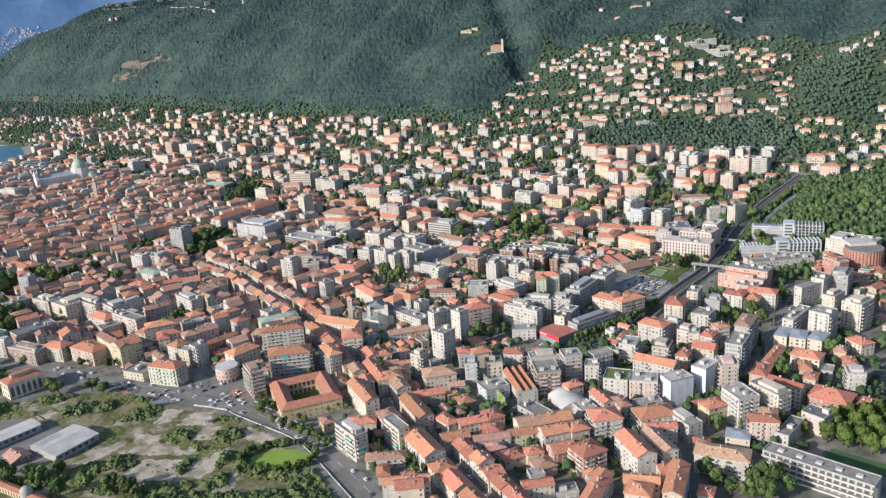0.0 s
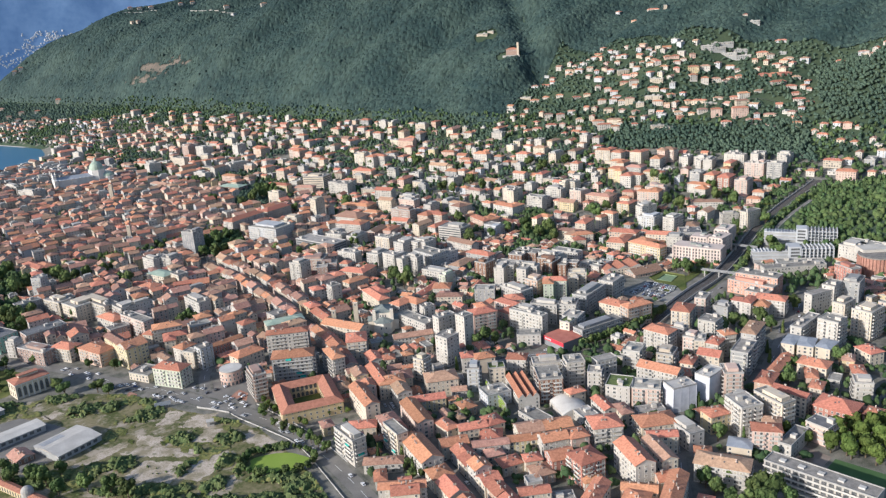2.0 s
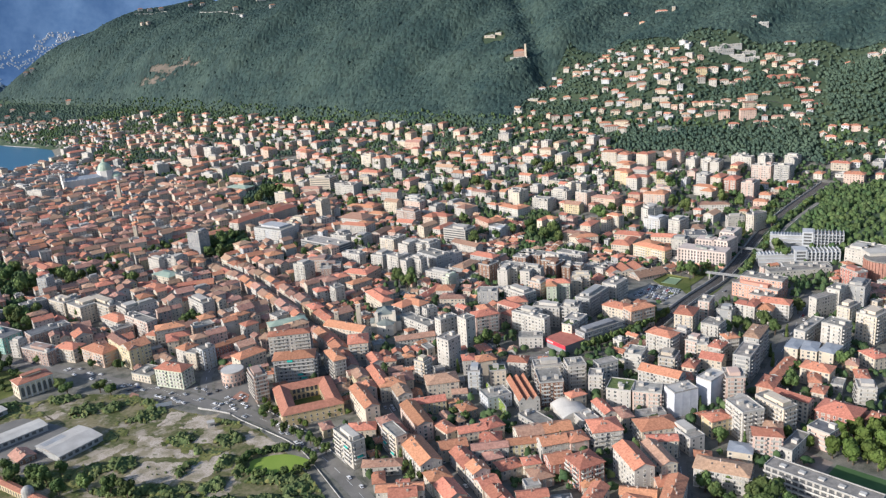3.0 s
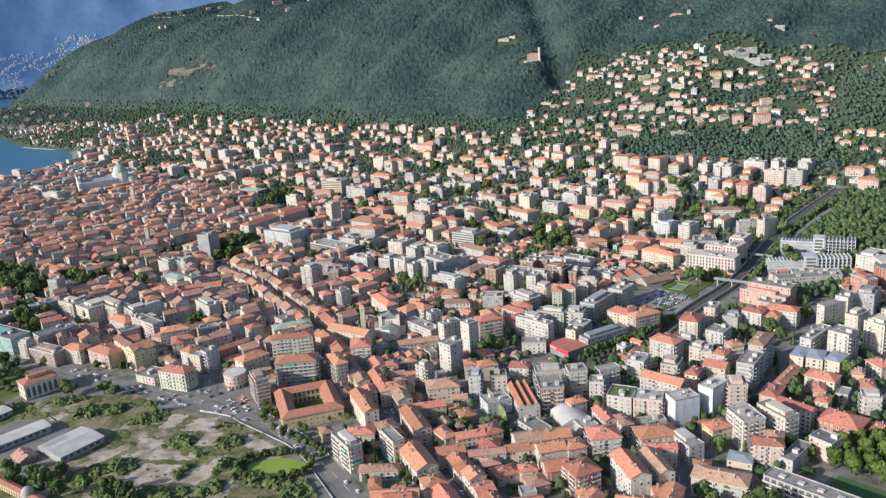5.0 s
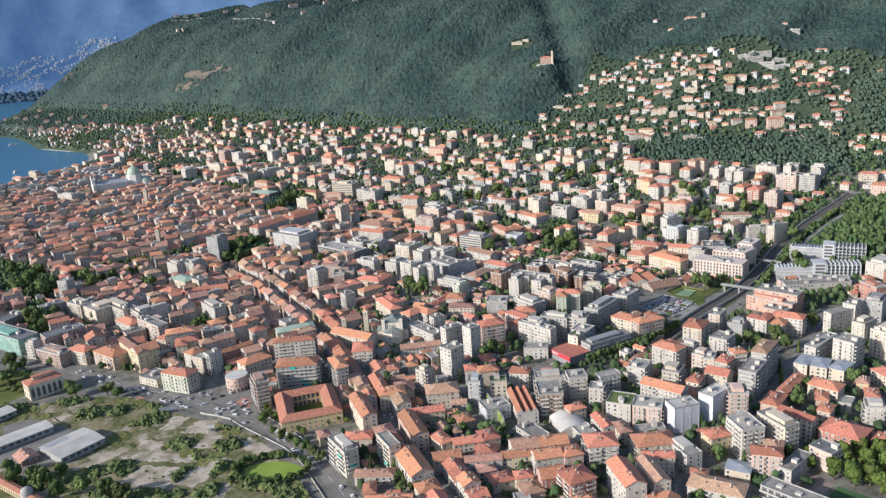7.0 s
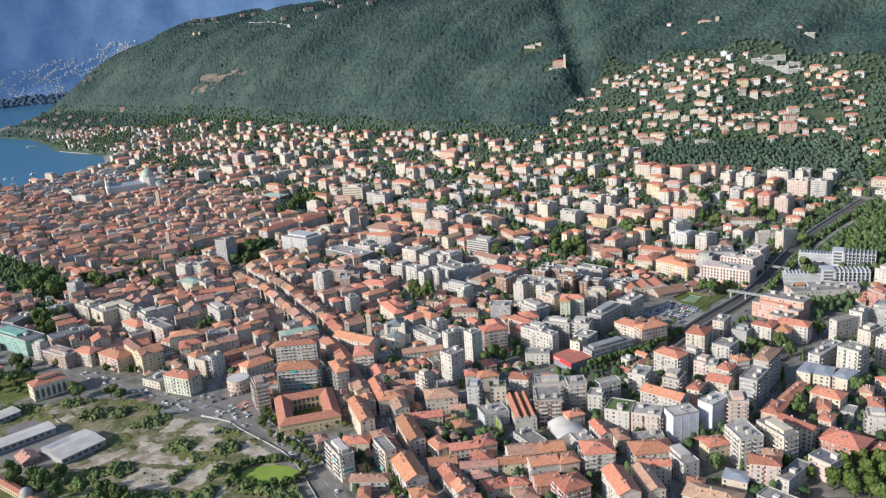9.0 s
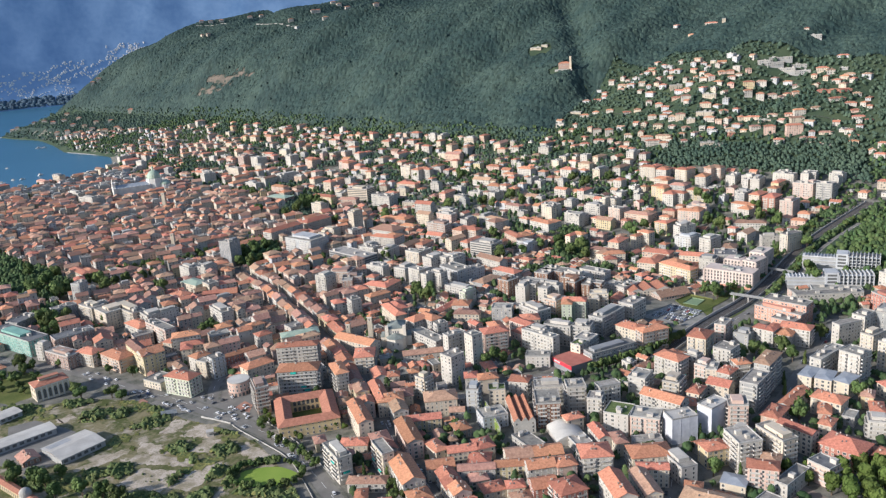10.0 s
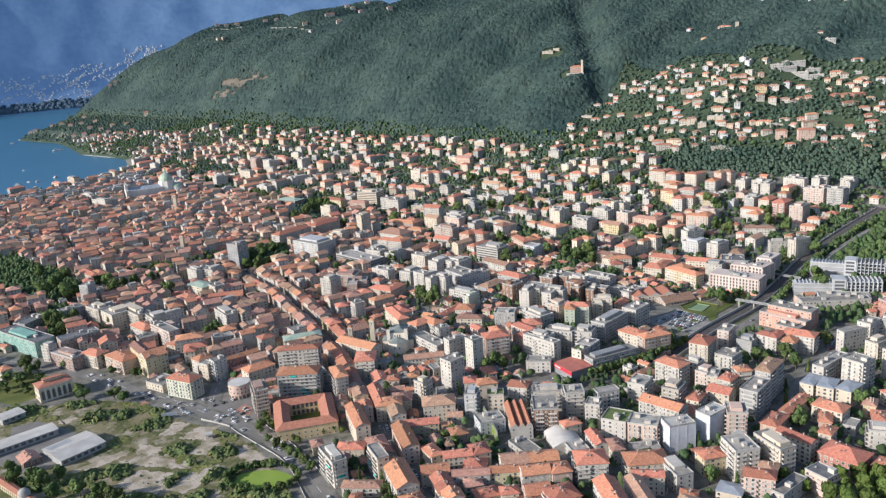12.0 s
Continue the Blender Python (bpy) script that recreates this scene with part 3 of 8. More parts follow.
def roof_form(kind, w, d, h, rnd, tile=None):
    """The roof and its material list."""
    form = Form()
    if kind == "hip":
        slope = rnd.uniform(0.36, 0.46)
        hip_roof(form, w, d, h, 0.8, slope)
        roof_lights(form, w, d, h, 0.8, slope, rnd, 1)
        return form, [tile or TILE, GLASS], []
    if kind in ("gab", "shed"):
        flip = d > w
        gable_roof(form, max(w, d), min(w, d), h, 0.7 if kind == "gab" else 0.4, rnd.uniform(0.4, 0.5) if kind == "gab" else 0.05, 0, 1)
        if flip:
            form.v = [(-b, a, c) for a, b, c in form.v]
        return form, [(tile or TILE) if kind == "gab" else METAL, CONCRETE], []
    if kind in ("slate", "teal"):
        hip_roof(form, w, d, h, 0.4, 0.26)
        return form, [SLATE if kind == "slate" else COPPER], []
    if kind == "saw":
        n = 3 if w < 45 else 8
        step = w / n
        for i in range(n):
            x0, x1 = -w / 2 + i * step, -w / 2 + (i + 1) * step
            top = h + 3.0
            form.face([(x0, -d / 2, h), (x0 + step * 0.62, -d / 2, top), (x0 + step * 0.62, d / 2, top), (x0, d / 2, h)], 0)
            form.face([(x0 + step * 0.62, -d / 2, top), (x1, -d / 2, h), (x1, d / 2, h), (x0 + step * 0.62, d / 2, top)], 0)
            for y in (-d / 2, d / 2):
                form.face([(x0, y, h), (x1, y, h), (x0 + step * 0.62, y, top)], 1)
        return form, [TILE, WALL["white"]], []
    boxes = flat_roof(form, w, d, h, rnd)
    top = {"dark": DARKROOF, "garden": GREENROOF, "sheet": METAL, "comb": FLAT}
    return form, [top.get(kind, FLAT), WALL["greyl"] if kind == "comb" else CONCRETE], boxes


CHIMNEYS, BALCONIES = {}, {}


def chimney_mesh(k):
    if k not in CHIMNEYS:
        f = Form()
        a, b, h = (0.36, 0.30, 1.15) if k == 0 else (0.6, 0.32, 1.0) if k == 1 else (0.30, 0.30, 1.5)
        f.box(-a, -b, -1.2, a, b, h * 0.8)
        f.box(-a - 0.12, -b - 0.12, h * 0.8, a + 0.12, b + 0.12, h * 0.9)
        f.box(-a * 0.7, -b * 0.7, h * 0.9, a * 0.7, b * 0.7, h)
        CHIMNEYS[k] = f.mesh("chimney", [BRICK])
    return CHIMNEYS[k]


def balcony_mesh(length):
    key = round(length, 1)
    if key not in BALCONIES:
        f = Form()
        f.box(-key / 2, -1.35, -0.18, key / 2, 0, 0, 0)
        f.box(-key / 2, -1.35, 0, key / 2, -1.25, 0.95, 1)
        f.box(-key / 2, -1.25, 0, -key / 2 + 0.1, 0, 0.95, 1)
        f.box(key / 2 - 0.1, -1.25, 0, key / 2, 0, 0.95, 1)
        BALCONIES[key] = f.mesh("balcony", [CONCRETE, BALCONY])
    return BALCONIES[key]


def awning_mesh():
    if "awning" not in BALCONIES:
        f = Form()
        a, b = [(-2.2, 0, 2.6), (2.2, 0, 2.6), (2.2, -1.6, 1.5), (-2.2, -1.6, 1.5)], [(-2.2, -1.6, 1.5), (2.2, -1.6, 1.5), (2.2, -1.6, 1.2), (-2.2, -1.6, 1.2)]
        for q in (a, b):
            f.face(q)
            f.face([(x, y, z - 0.06) for x, y, z in q[::-1]])
        BALCONIES["awning"] = f.mesh("awning", [AWNING])
    return BALCONIES["awning"]


def shifted(form, dx, dy, k0=0):
    form.v[k0:] = [(a + dx, b + dy, c) for a, b, c in form.v[k0:]]
    return form


def volumes(x, y, w, d, n, kind, rnd):
    """Deep blocks stand as a main range and a wing: (x, y, length, depth, storeys)."""
    if math.hypot(x, y) < 622 or kind not in ("hip", "gab", "flat") or min(w, d) < 17 or n < 3:
        return [(0, 0, w, d, n)]
    sx, sy, a, b = rnd.choice((-1, 1)), rnd.choice((-1, 1)), rnd.uniform(0.46, 0.58), rnd.uniform(0.42, 0.6)
    low = n - rnd.choice((0, 0, 1))
    return [(0, sy * d * (1 - a) / 2, w, d * a, n), (sx * (w * (1 - b) / 2 - 0.2), -sy * (d * a / 2 - d * a * 0.25), w * b, d * (1 - a) + d * a * 0.5, low)]


def place(x, y, w, d, rot, n, kind, col, balconies=0, name=""):
    """One town building with its wall, roof, windows, chimneys and balconies, standing on the land."""
    rnd = random.Random(int(x * 7 + y * 13))
    z = float(ground(x, y))
    h = n * STOREY + 0.7
    stamp(x, y, w, d, rot, 2.0)
    title = name or ("warehouse" if kind == "shed" else "factory_hall" if kind == "saw" else "apartment_building" if n > 3 else "house")
    root = new(title)
    root.matrix_basis = pose(x, y, z, 0, 0, rot)
    tagged(root, "%s %s-storey %s with %s" % (WORD.get(col, col), NUMBER[n], "building" if n > 3 else "house", ROOF_WORD[kind]), "building", "town buildings")
    ranges = [(0, 0, w, d, n)] if name else volumes(x, y, w, d, n, kind, rnd)
    old = kind in ("hip", "gab") and rnd.random() < 0.14
    for cx, cy, vw, vd, vn in ranges:
        vh = vn * STOREY + 0.7
        wall = Form()
        wall.box(-vw / 2, -vd / 2, -3.0, vw / 2, vd / 2, vh)
        part("wall", shifted(wall, cx, cy), SHEET if kind == "sheet" else WALL[col], root)
        roof, mats, boxes = roof_form(kind, vw, vd, vh, rnd, OLDTILE if old else TILE)
        part("roof", shifted(roof, cx, cy), mats, root, ROOF_WORD[kind].split(" ", 1)[1] if kind != "sheet" else "")
        for piece, bx, by, a, b, up in boxes:
            box = Form()
            box.box(bx - a, by - b, vh + 0.1, bx + a, by + b, vh + up)
            part(piece, shifted(box, cx, cy), WALL[col] if piece == "penthouse" else WALL["white"] if piece == "stair_head" else CONCRETE, root)
    if kind == "comb":
        for i in range(max(5, int(w / 4.4))):
            fx, fin = -w / 2 + w * (i + 0.5) / max(5, int(w / 4.4)), Form()
            step = 0.9 * (i % 3)
            fin.box(fx - 0.3, -d / 2 - 3.6, h - 8 - step, fx + 0.3, d / 2 - 1.0, h - 0.4)
            fin.box(fx - 0.3, -d / 2 + 0.5, h - 0.4, fx + 0.3, d / 2 - 2.5, h + 1.5)
            part("roof_fin", fin, WALL["greyl"], root)
    if kind == "sheet":
        for i in range(int(w / 4.8) + 1):
            for s in (-1, 1):
                px, rig = -w / 2 + i * w / int(w / 4.8), Form()
                rig.box(px - 0.06, s * (d / 2 + 0.08) - 0.06, 0, px + 0.06, s * (d / 2 + 0.08) + 0.06, h + 1)
                part("scaffold_pole", rig, SHEET, root)
    elif kind == "shed":
        win = Form()
        for i in range(int(w / 5)):
            a = -w / 2 + 2 + i * 5
            win.face([(a, -d / 2 - 0.05, h - 2.4), (a + 3.4, -d / 2 - 0.05, h - 2.4), (a + 3.4, -d / 2 - 0.05, h - 1.0), (a, -d / 2 - 0.05, h - 1.0)])
        part("glazing", win, GLASS, root)["kind"] = "stuff"
    elif kind == "deck":
        # Dark glass strips stand in for the shade inside the open decks.
        win = Form()
        for k in range(n):
            for a, b, sx in ((w, d, 0), (d, w, 1)):
                for s in (-1, 1):
                    z0 = 1.3 + k * STOREY
                    q = [(-a / 2 + 0.8, s * (b / 2 + 0.05)), (a / 2 - 0.8, s * (b / 2 + 0.05))]
                    q = [(p[1], p[0]) for p in q] if sx else q
                    win.face([(*q[0], z0), (*q[1], z0), (*q[1], z0 + 1.5), (*q[0], z0 + 1.5)])
        part("glazing", win, GLASS, root)["kind"] = "stuff"
    else:
        win = Form()
        c, s = math.cos(radians(rot)), math.sin(radians(rot))
        seen = sorted((0, 1, 2, 3), key=lambda q: (x * (s, c, -s, -c)[q] + y * (-c, s, c, -s)[q]))[:2]
        pitch = 2.6 if kind == "comb" else rnd.uniform(2.7, 3.4)
        for cx, cy, vw, vd, vn in ranges:
            k0 = len(win.v)
            windows(win, vw, vd, h, vn, rnd, pitch, wh=2.0 if kind == "comb" else 1.65, own=(root, seen) if math.hypot(x, y) < 492 else None)
            shifted(win, cx, cy, k0)
        part("glazing", win, [GLASS, SHUTTER, FRAME], root)["kind"] = "stuff"
    if kind in ("hip", "gab") and y < 1000 and len(ranges) == 1:
        for i in range(rnd.choice((2, 3, 3, 4, 5))):
            a, b = rnd.uniform(-w * 0.32, w * 0.32), rnd.uniform(-d * 0.25, d * 0.25)
            if kind == "gab":
                rise = 0.45 * (min(w, d) / 2 - abs(b if w >= d else a))
            else:
                rise = 0.4 * min(w / 2 - abs(a), d / 2 - abs(b))
            c = part("chimney", chimney_mesh(rnd.randrange(3)), None, root)
            c.location = (a, b, h + rise + 0.5)
    balconies = balconies or int(kind in ("flat", "hip") and 5 <= n < 9 and min(w, d) > 8 and col not in ("salmon", "salmonw", "glass", "greyd") and rnd.random() < 0.8)
    rows = Form()
    if balconies:
        c, s = math.cos(radians(rot)), math.sin(radians(rot))
        near = sorted((0, 1, 2, 3), key=lambda q: (x * (s, c, -s, -c)[q] + y * (-c, s, c, -s)[q]))
        bx0, by0, vw, vd, vn = ranges[0]
        for side in near[:2]:
            length = vw if side % 2 == 0 else vd
            off = vd / 2 if side % 2 == 0 else vw / 2
            if length < 9:
                continue
            runs = [(0, length * 0.94)] if balconies == 3 else [(0, length * 0.8)] if length < 14 else [(-length * 0.26, length * 0.34), (length * 0.26, length * 0.34)]
            for c0, run in runs:
                for k in range(1, n):
                    if y > 640:
                        a = radians(90 * side)
                        ox, oy, oz = bx0 + math.cos(a) * c0 + math.sin(a) * off, by0 + math.sin(a) * c0 - math.cos(a) * off, 0.6 + k * STOREY
                        for x0, y0, z0, x1, y1, z1, sl in ((-run / 2, -1.3, -0.18, run / 2, 0, 0, 0), (-run / 2, -1.3, 0, run / 2, -1.2, 0.95, 1)):
                            k0 = len(rows.v)
                            rows.box(x0, y0, z0, x1, y1, z1, sl)
                            rows.v[k0:] = [(ox + p * math.cos(a) - q * math.sin(a), oy + p * math.sin(a) + q * math.cos(a), oz + e) for p, q, e in rows.v[k0:]]
                        continue
                    ob = part("balcony", balcony_mesh(run), None, root)
                    a = radians(90 * side)
                    ob.rotation_euler = (0, 0, a)
                    ob.location = (bx0 + math.cos(a) * c0 + math.sin(a) * off, by0 + math.sin(a) * c0 - math.cos(a) * off, 0.6 + k * STOREY)
                    if balconies > 1 and rnd.random() < (0.55 if balconies == 3 and length > 25 else 0.13):
                        part("awning", awning_mesh(), None, ob, "green canvas awning").location.x = rnd.uniform(-0.35, 0.35) * run * (balconies == 3)
    if rows.v:
        part("balcony_front", rows, [CONCRETE, BALCONY], root, "rows of pale balconies")["kind"] = "stuff"
    return root


BATCH = {}


def into_batch(key, form, mats, m, tint):
    """Adds a house to a district that is one mass of houses too far off to tell apart."""
    v, f, slots, tints, names = BATCH.setdefault(key, ([], [], [], [], []))
    k = len(v)
    v.extend((m @ Vector(p))[:] for p in form.v)
    f.extend(tuple(i + k for i in q) for q in form.f)
    local = []
    for one in mats:
        if one not in names:
            names.append(one)
        local.append(names.index(one))
    slots.extend(local[i] for i in form.m)
    tints.extend([tint] * len(form.f))


def finish_batches():
    for key, (v, f, slots, tints, names) in BATCH.items():
        me = bpy.data.meshes.new(key)
        me.from_pydata(v, [], f)
        for one in names:
            me.materials.append(one)
        me.polygons.foreach_set("material_index", slots)
        me.attributes.new("tint", "FLOAT", "FACE").data.foreach_set("value", tints)
        me.update()
        tagged(new(key, me), BATCH_LABEL[key], "houses", kind="stuff")


BATCH_LABEL = {"old_town_houses": "tightly packed old town houses with terracotta tile roofs", "town_houses": "town houses and apartment blocks among trees",
               "hillside_houses": "pale houses and small blocks climbing the foothill", "sheds": "small sheds and low annexes between the blocks", "far_shore_houses": "pale houses scattered along the far shore"}


def simple(x, y, w, d, rot, n, kind, col, batch="town_houses", near=600):
    """A house of the dense town: near ones stand alone with roof and chimneys, the rest join their district."""
    rnd = random.Random(int(x * 7 + y * 13))
    z = float(ground(x, y))
    steep = hill_axes(x, y)[0] > -60
    drop = 7 if hill_axes(x, y)[0] > -200 else 3
    z -= 1.6 if steep else 0
    h = n * STOREY + 0.6
    stamp(x, y, w, d, rot, -0.6)
    far = math.hypot(x, y) > near
    form = Form()
    form.box(-w / 2, -d / 2, -drop, w / 2, d / 2, h)
    windows(form, w, d, h, n, rnd, 3.1, 1, 2, 3, 1.3, 1.7, surround=math.hypot(x, y) < 1000)
    roof, mats, boxes = roof_form(kind, w, d, h, rnd, OLDTILE if rnd.random() < (0.6 if batch == "old_town_houses" else 0.3) else TILE)
    if kind in ("hip", "gab"):
        for i in range(rnd.choice((1, 2, 2, 3))):
            a, b, q = rnd.uniform(-w * 0.3, w * 0.3), rnd.uniform(-d * 0.22, d * 0.22), rnd.uniform(0.35, 0.6)
            rise = 0.42 * (min(w, d) / 2 - abs(b if w >= d else a)) if kind == "gab" else 0.4 * min(w / 2 - abs(a), d / 2 - abs(b))
            boxes.append(("chimney", a, b, q * 0.8, 0.32, rise + 1.1))
    title = "apartment_building" if n > 4 else "house"
    walls = [WALL[col], GLASS, SHUTTER, FRAME]
    m = pose(x, y, z, 0, 0, rot)
    if far:
        for q, bx, by, a, b, up in boxes:
            roof.box(bx - a, by - b, h + 0.1, bx + a, by + b, h + up, len(mats))
        tint = rnd.random()
        into_batch(batch, form, walls, m, tint)
        into_batch(batch, roof, mats + [BRICK if kind in ("hip", "gab") else CONCRETE], m, tint)
        return None
    root = new(title, form.mesh(title, walls))
    part("roof", roof, mats, root)
    for q, bx, by, a, b, up in boxes:
        box = Form()
        box.box(bx - a, by - b, h + 0.1, bx + a, by + b, h + up)
        part(q, box, BRICK if q == "chimney" else CONCRETE, root)
    root.matrix_basis = m
    return tagged(root, "%s %s-storey %s with %s" % (WORD.get(col, col), NUMBER[n], "building" if n > 4 else "house", ROOF_WORD[kind]), "building", "town houses")


def villa(x, y, w, d, rot, n, kind, col):
    simple(x, y, w * 0.98, min(d, 9.5), rot, max(1, n - 1), kind, ("grey" if x > 440 else "beige") if kind == "flat" else col, "hillside_houses")

# ---- roads and open ground ----
road("road_main", [(-246, 590), (-204, 564), (-172, 547), (-145, 530), (-122, 507), (-101, 483), (-80, 455), (-60, 424), (-30, 370)], 12, "wide asphalt road curving past waste ground")
road("road_west", [(-520, 692), (-403, 660), (-350, 640), (-294, 609), (-246, 590)], 12, "asphalt avenue with parked cars")
road("road_north", [(-211, 585), (-222, 617), (-220, 652), (-206, 673)], 9, "shaded asphalt side street")
road("road_old_town", [(24, 386), (9, 414), (-3, 434), (-13.5, 456), (-28, 481), (-42, 503), (-54, 529), (-71, 572), (-87, 608), (-101, 642), (-125, 681), (-154, 721), (-192, 783), (-255, 872), (-321, 951), (-348, 986)], 7, "narrow straight old town street")
road("road_avenue", [(20, 612), (42, 620), (79, 628), (114, 646), (145, 670), (180, 700)], 9, "tree-lined asphalt avenue")
road("road_east", [(320, 735), (293, 689), (250, 615), (223, 567), (205, 542)], 11, "shaded asphalt street between apartment blocks")
road("road_south", [(162, 611), (153, 545), (139, 491), (129, 445), (123, 400)], 7, "narrow asphalt street between houses")
road("road_walls", [(-560, 890), (-526, 917), (-509, 954), (-474, 1000), (-441, 1008), (-399, 1064), (-357, 1107), (-315, 1140), (-240, 1190)], 9, "tree-lined avenue along the old walls")
plaza_ring = [(-262, 583), (-250, 598), (-183, 602), (-164, 559), (-158, 541), (-175, 541), (-206, 556)]
patch("plaza", plaza_ring, ASPHALT, 0.05, "broad asphalt road junction", "junction")
stamp_ring(plaza_ring)
stamp_ring([(-345, 622), (-262, 604), (-180, 606), (-154, 541), (-200, 540), (-235, 550), (-300, 572), (-345, 588)])
stamp_ring([(-160, 545), (-128, 512), (-96, 470), (-62, 415), (-45, 380), (-80, 380), (-110, 460), (-150, 520)])
waste_ring = [(-470, 575), (-356, 579), (-320, 592), (-270, 585), (-223, 555), (-175, 535), (-148, 516), (-132, 497), (-113, 472), (-92, 440), (-60, 380), (-300, 370), (-500, 470)]
patch("waste_ground", waste_ring, WASTE, 0.03, "overgrown derelict ground with bare earth", "waste ground")
stamp_ring(waste_ring)
patch("garden_lawn", ragged([(-446, 600), (-386, 580), (-374, 598), (-352, 622), (-400, 643), (-446, 652)], 5), GRASS, 0.04, "rough green garden ground beside the works hall", "lawn")
stamp_ring([(-450, 600), (-400, 572), (-345, 572), (-335, 610), (-342, 628), (-400, 650), (-450, 660)])
SLABS = []
for ring in ([(-227, 461), (-221, 482), (-192, 479), (-192, 452)], [(-242, 495), (-214, 499), (-187, 494), (-184, 484), (-232, 488)], [(-188, 458), (-183, 483), (-164, 492), (-167, 466), (-175, 454)],
             [(-231, 529), (-228, 553), (-214, 550), (-219, 534)], [(-212, 526), (-206, 545), (-190, 547), (-190, 525)], [(-235, 505), (-239, 518), (-219, 514), (-219, 502)],
             [(-271, 478), (-247, 508), (-240, 506), (-251, 488), (-260, 478)], [(-196, 504), (-191, 522), (-179, 521), (-181, 503)], [(-158, 502), (-158, 518), (-134, 501), (-141, 493)],
             [(-154, 443), (-155, 461), (-150, 458), (-149, 445)], [(-329, 553), (-320, 563), (-313, 559), (-319, 547)]):
    SLABS.append(ring)
    patch("concrete_slab", ragged(ring, int(ring[0][0] * 3), 1.8, 1.5), GRAVEL, 0.08, "pale cracked slab of a demolished hall", "slab")
patch("yard", [(-345, 490), (-352, 528), (-361, 542), (-345, 553), (-314, 541), (-299, 534), (-309, 508), (-286, 488), (-299, 476)], ASPHALT, 0.07, "grey asphalt yard between sheds", "yard")
meadow_ring = [(-127 + 20 * math.cos(k * 0.314) * (1 + 0.1 * math.sin(k * 1.7)), 472 + 12.5 * math.sin(k * 0.314)) for k in range(20)]
patch("meadow", meadow_ring, LAWN, 0.09, "bright green mown oval meadow", "meadow")
patch("park_lawn", [(186, 800), (203, 816), (222, 800), (215, 765), (209, 748), (206, 766), (190, 784)], GRASS, 0.4, "green park lawn with paths", "lawn")
patch("car_park", [(148, 754), (181, 790), (206, 766), (207, 744), (188, 725), (171, 735)], PALEPAVE, 0.5, "pale paved car park with rows of cars", "car park")
patch("sports_court", [(192, 791), (203, 806), (214, 798), (204, 782)], COURT, 0.6, "pale green hard sports court", "court")
stamp_ring([(130, 763), (173, 815), (203, 820), (228, 797), (210, 745), (177, 730), (152, 740)])
patch("school_yard", [(189, 463), (203, 472), (222, 449), (211, 438)], YARD, 0.07, "reddish paved school yard", "yard")
patch("sports_pitch", [(213, 436), (223, 447), (249, 424), (239, 413)], TURF, 0.06, "green sports pitch with pale border", "pitch")
stamp_ring([(200, 433), (222, 456), (290, 425), (250, 385)])


def railway(pts):
    ob = tagged(new("railway", strip(pts, 11.6, 0.3, RAIL).mesh("railway", [RAIL])), "ballasted railway line with two tracks", "railway", kind="structure")
    for c in (-2.6, 2.2):
        for g in (-0.75, 0.75):
            part("rail", strip(pts, 0.16, 0.5, STEEL, c + g), STEEL, ob)
    for s in (-1, 1):
        f = Form()
        line = along(pts, 8)
        for a, b in zip(line, line[1:]):
            e = (b - a).normalized()
            n = Vector((-e.y, e.x, 0)) * s
            z = float(ground(a.x, a.y))
            q = [a + n * 5.9, b + n * 5.9, b + n * 6.5, a + n * 6.5]
            for (u, v) in ((0, 1), (1, 2), (2, 3), (3, 0)):
                f.face([(q[u].x, q[u].y, z - 1), (q[v].x, q[v].y, z - 1), (q[v].x, q[v].y, z + 2.8), (q[u].x, q[u].y, z + 2.8)])
            f.face([(p.x, p.y, z + 2.8) for p in q])
        part("retaining_wall", f, CONCRETE, ob)
    line = along(pts)
    for a, b in zip(line, line[1:]):
        m = (a + b) / 2
        stamp(m.x, m.y, (b - a).length, 26, math.degrees(math.atan2(b.y - a.y, b.x - a.x)), 0)


for off in (-13.5, 22):
    bank = strip([(209, 740), (253, 791), (294, 859), (343, 939), (408, 1017)], 9, 0.2, GRASS, off)
    tagged(new("grass_bank", bank.mesh("grass_bank", [GRASS])), "rough grass bank beside the railway", "bank", kind="structure")
railway([(150, 655), (167, 681), (209, 740), (253, 791), (294, 859), (343, 939), (408, 1017), (470, 1080)])
road("road_rail_side", [(190, 690), (230, 742), (274, 788), (314, 850), (360, 925), (430, 1000)], 8, "asphalt road beside the railway", kerb=False)


patch("excavation", [(-187, 572), (-183, 584), (-174, 577), (-172, 564)], REDSOIL, 0.14, "patch of reddish dug-up ground beside the junction", "building site")
patch("excavation", [(-275, 582), (-274, 590), (-266, 585), (-265, 577)], REDSOIL, 0.14, "patch of reddish dug-up ground beside the junction", "building site")
road("road_hillside", [(102, 1622), (148, 1583), (197, 1539), (245, 1517)], 5, "narrow pale lane along the wooded slope", False, False)
road("road_terrace", [(243, 1431), (308, 1374), (354, 1339), (402, 1286)], 5, "narrow pale lane between hillside villas", False, False)
road("road_upper", [(441, 1388), (496, 1352), (554, 1323)], 5, "narrow pale lane high on the wooded slope", False, False)

# ---- buildings placed one by one ----
place(-434.0, 636.0, 14.0, 10.0, 150, 3, "hip", "cream")
place(-78.0, 475.0, 25.2, 9.8, 127, 6, "flat", "white", 2)
place(-55.1, 458.0, 24.8, 8.7, 1, 2, "hip", "white", 1)
place(-48.3, 478.5, 20.3, 8.0, 122, 6, "flat", "cream", 2)
place(-74.3, 506.2, 18.7, 10.8, 4, 2, "hip", "cream")
place(-30.5, 461.5, 34.0, 14.5, 117, 4, "gab", "white")
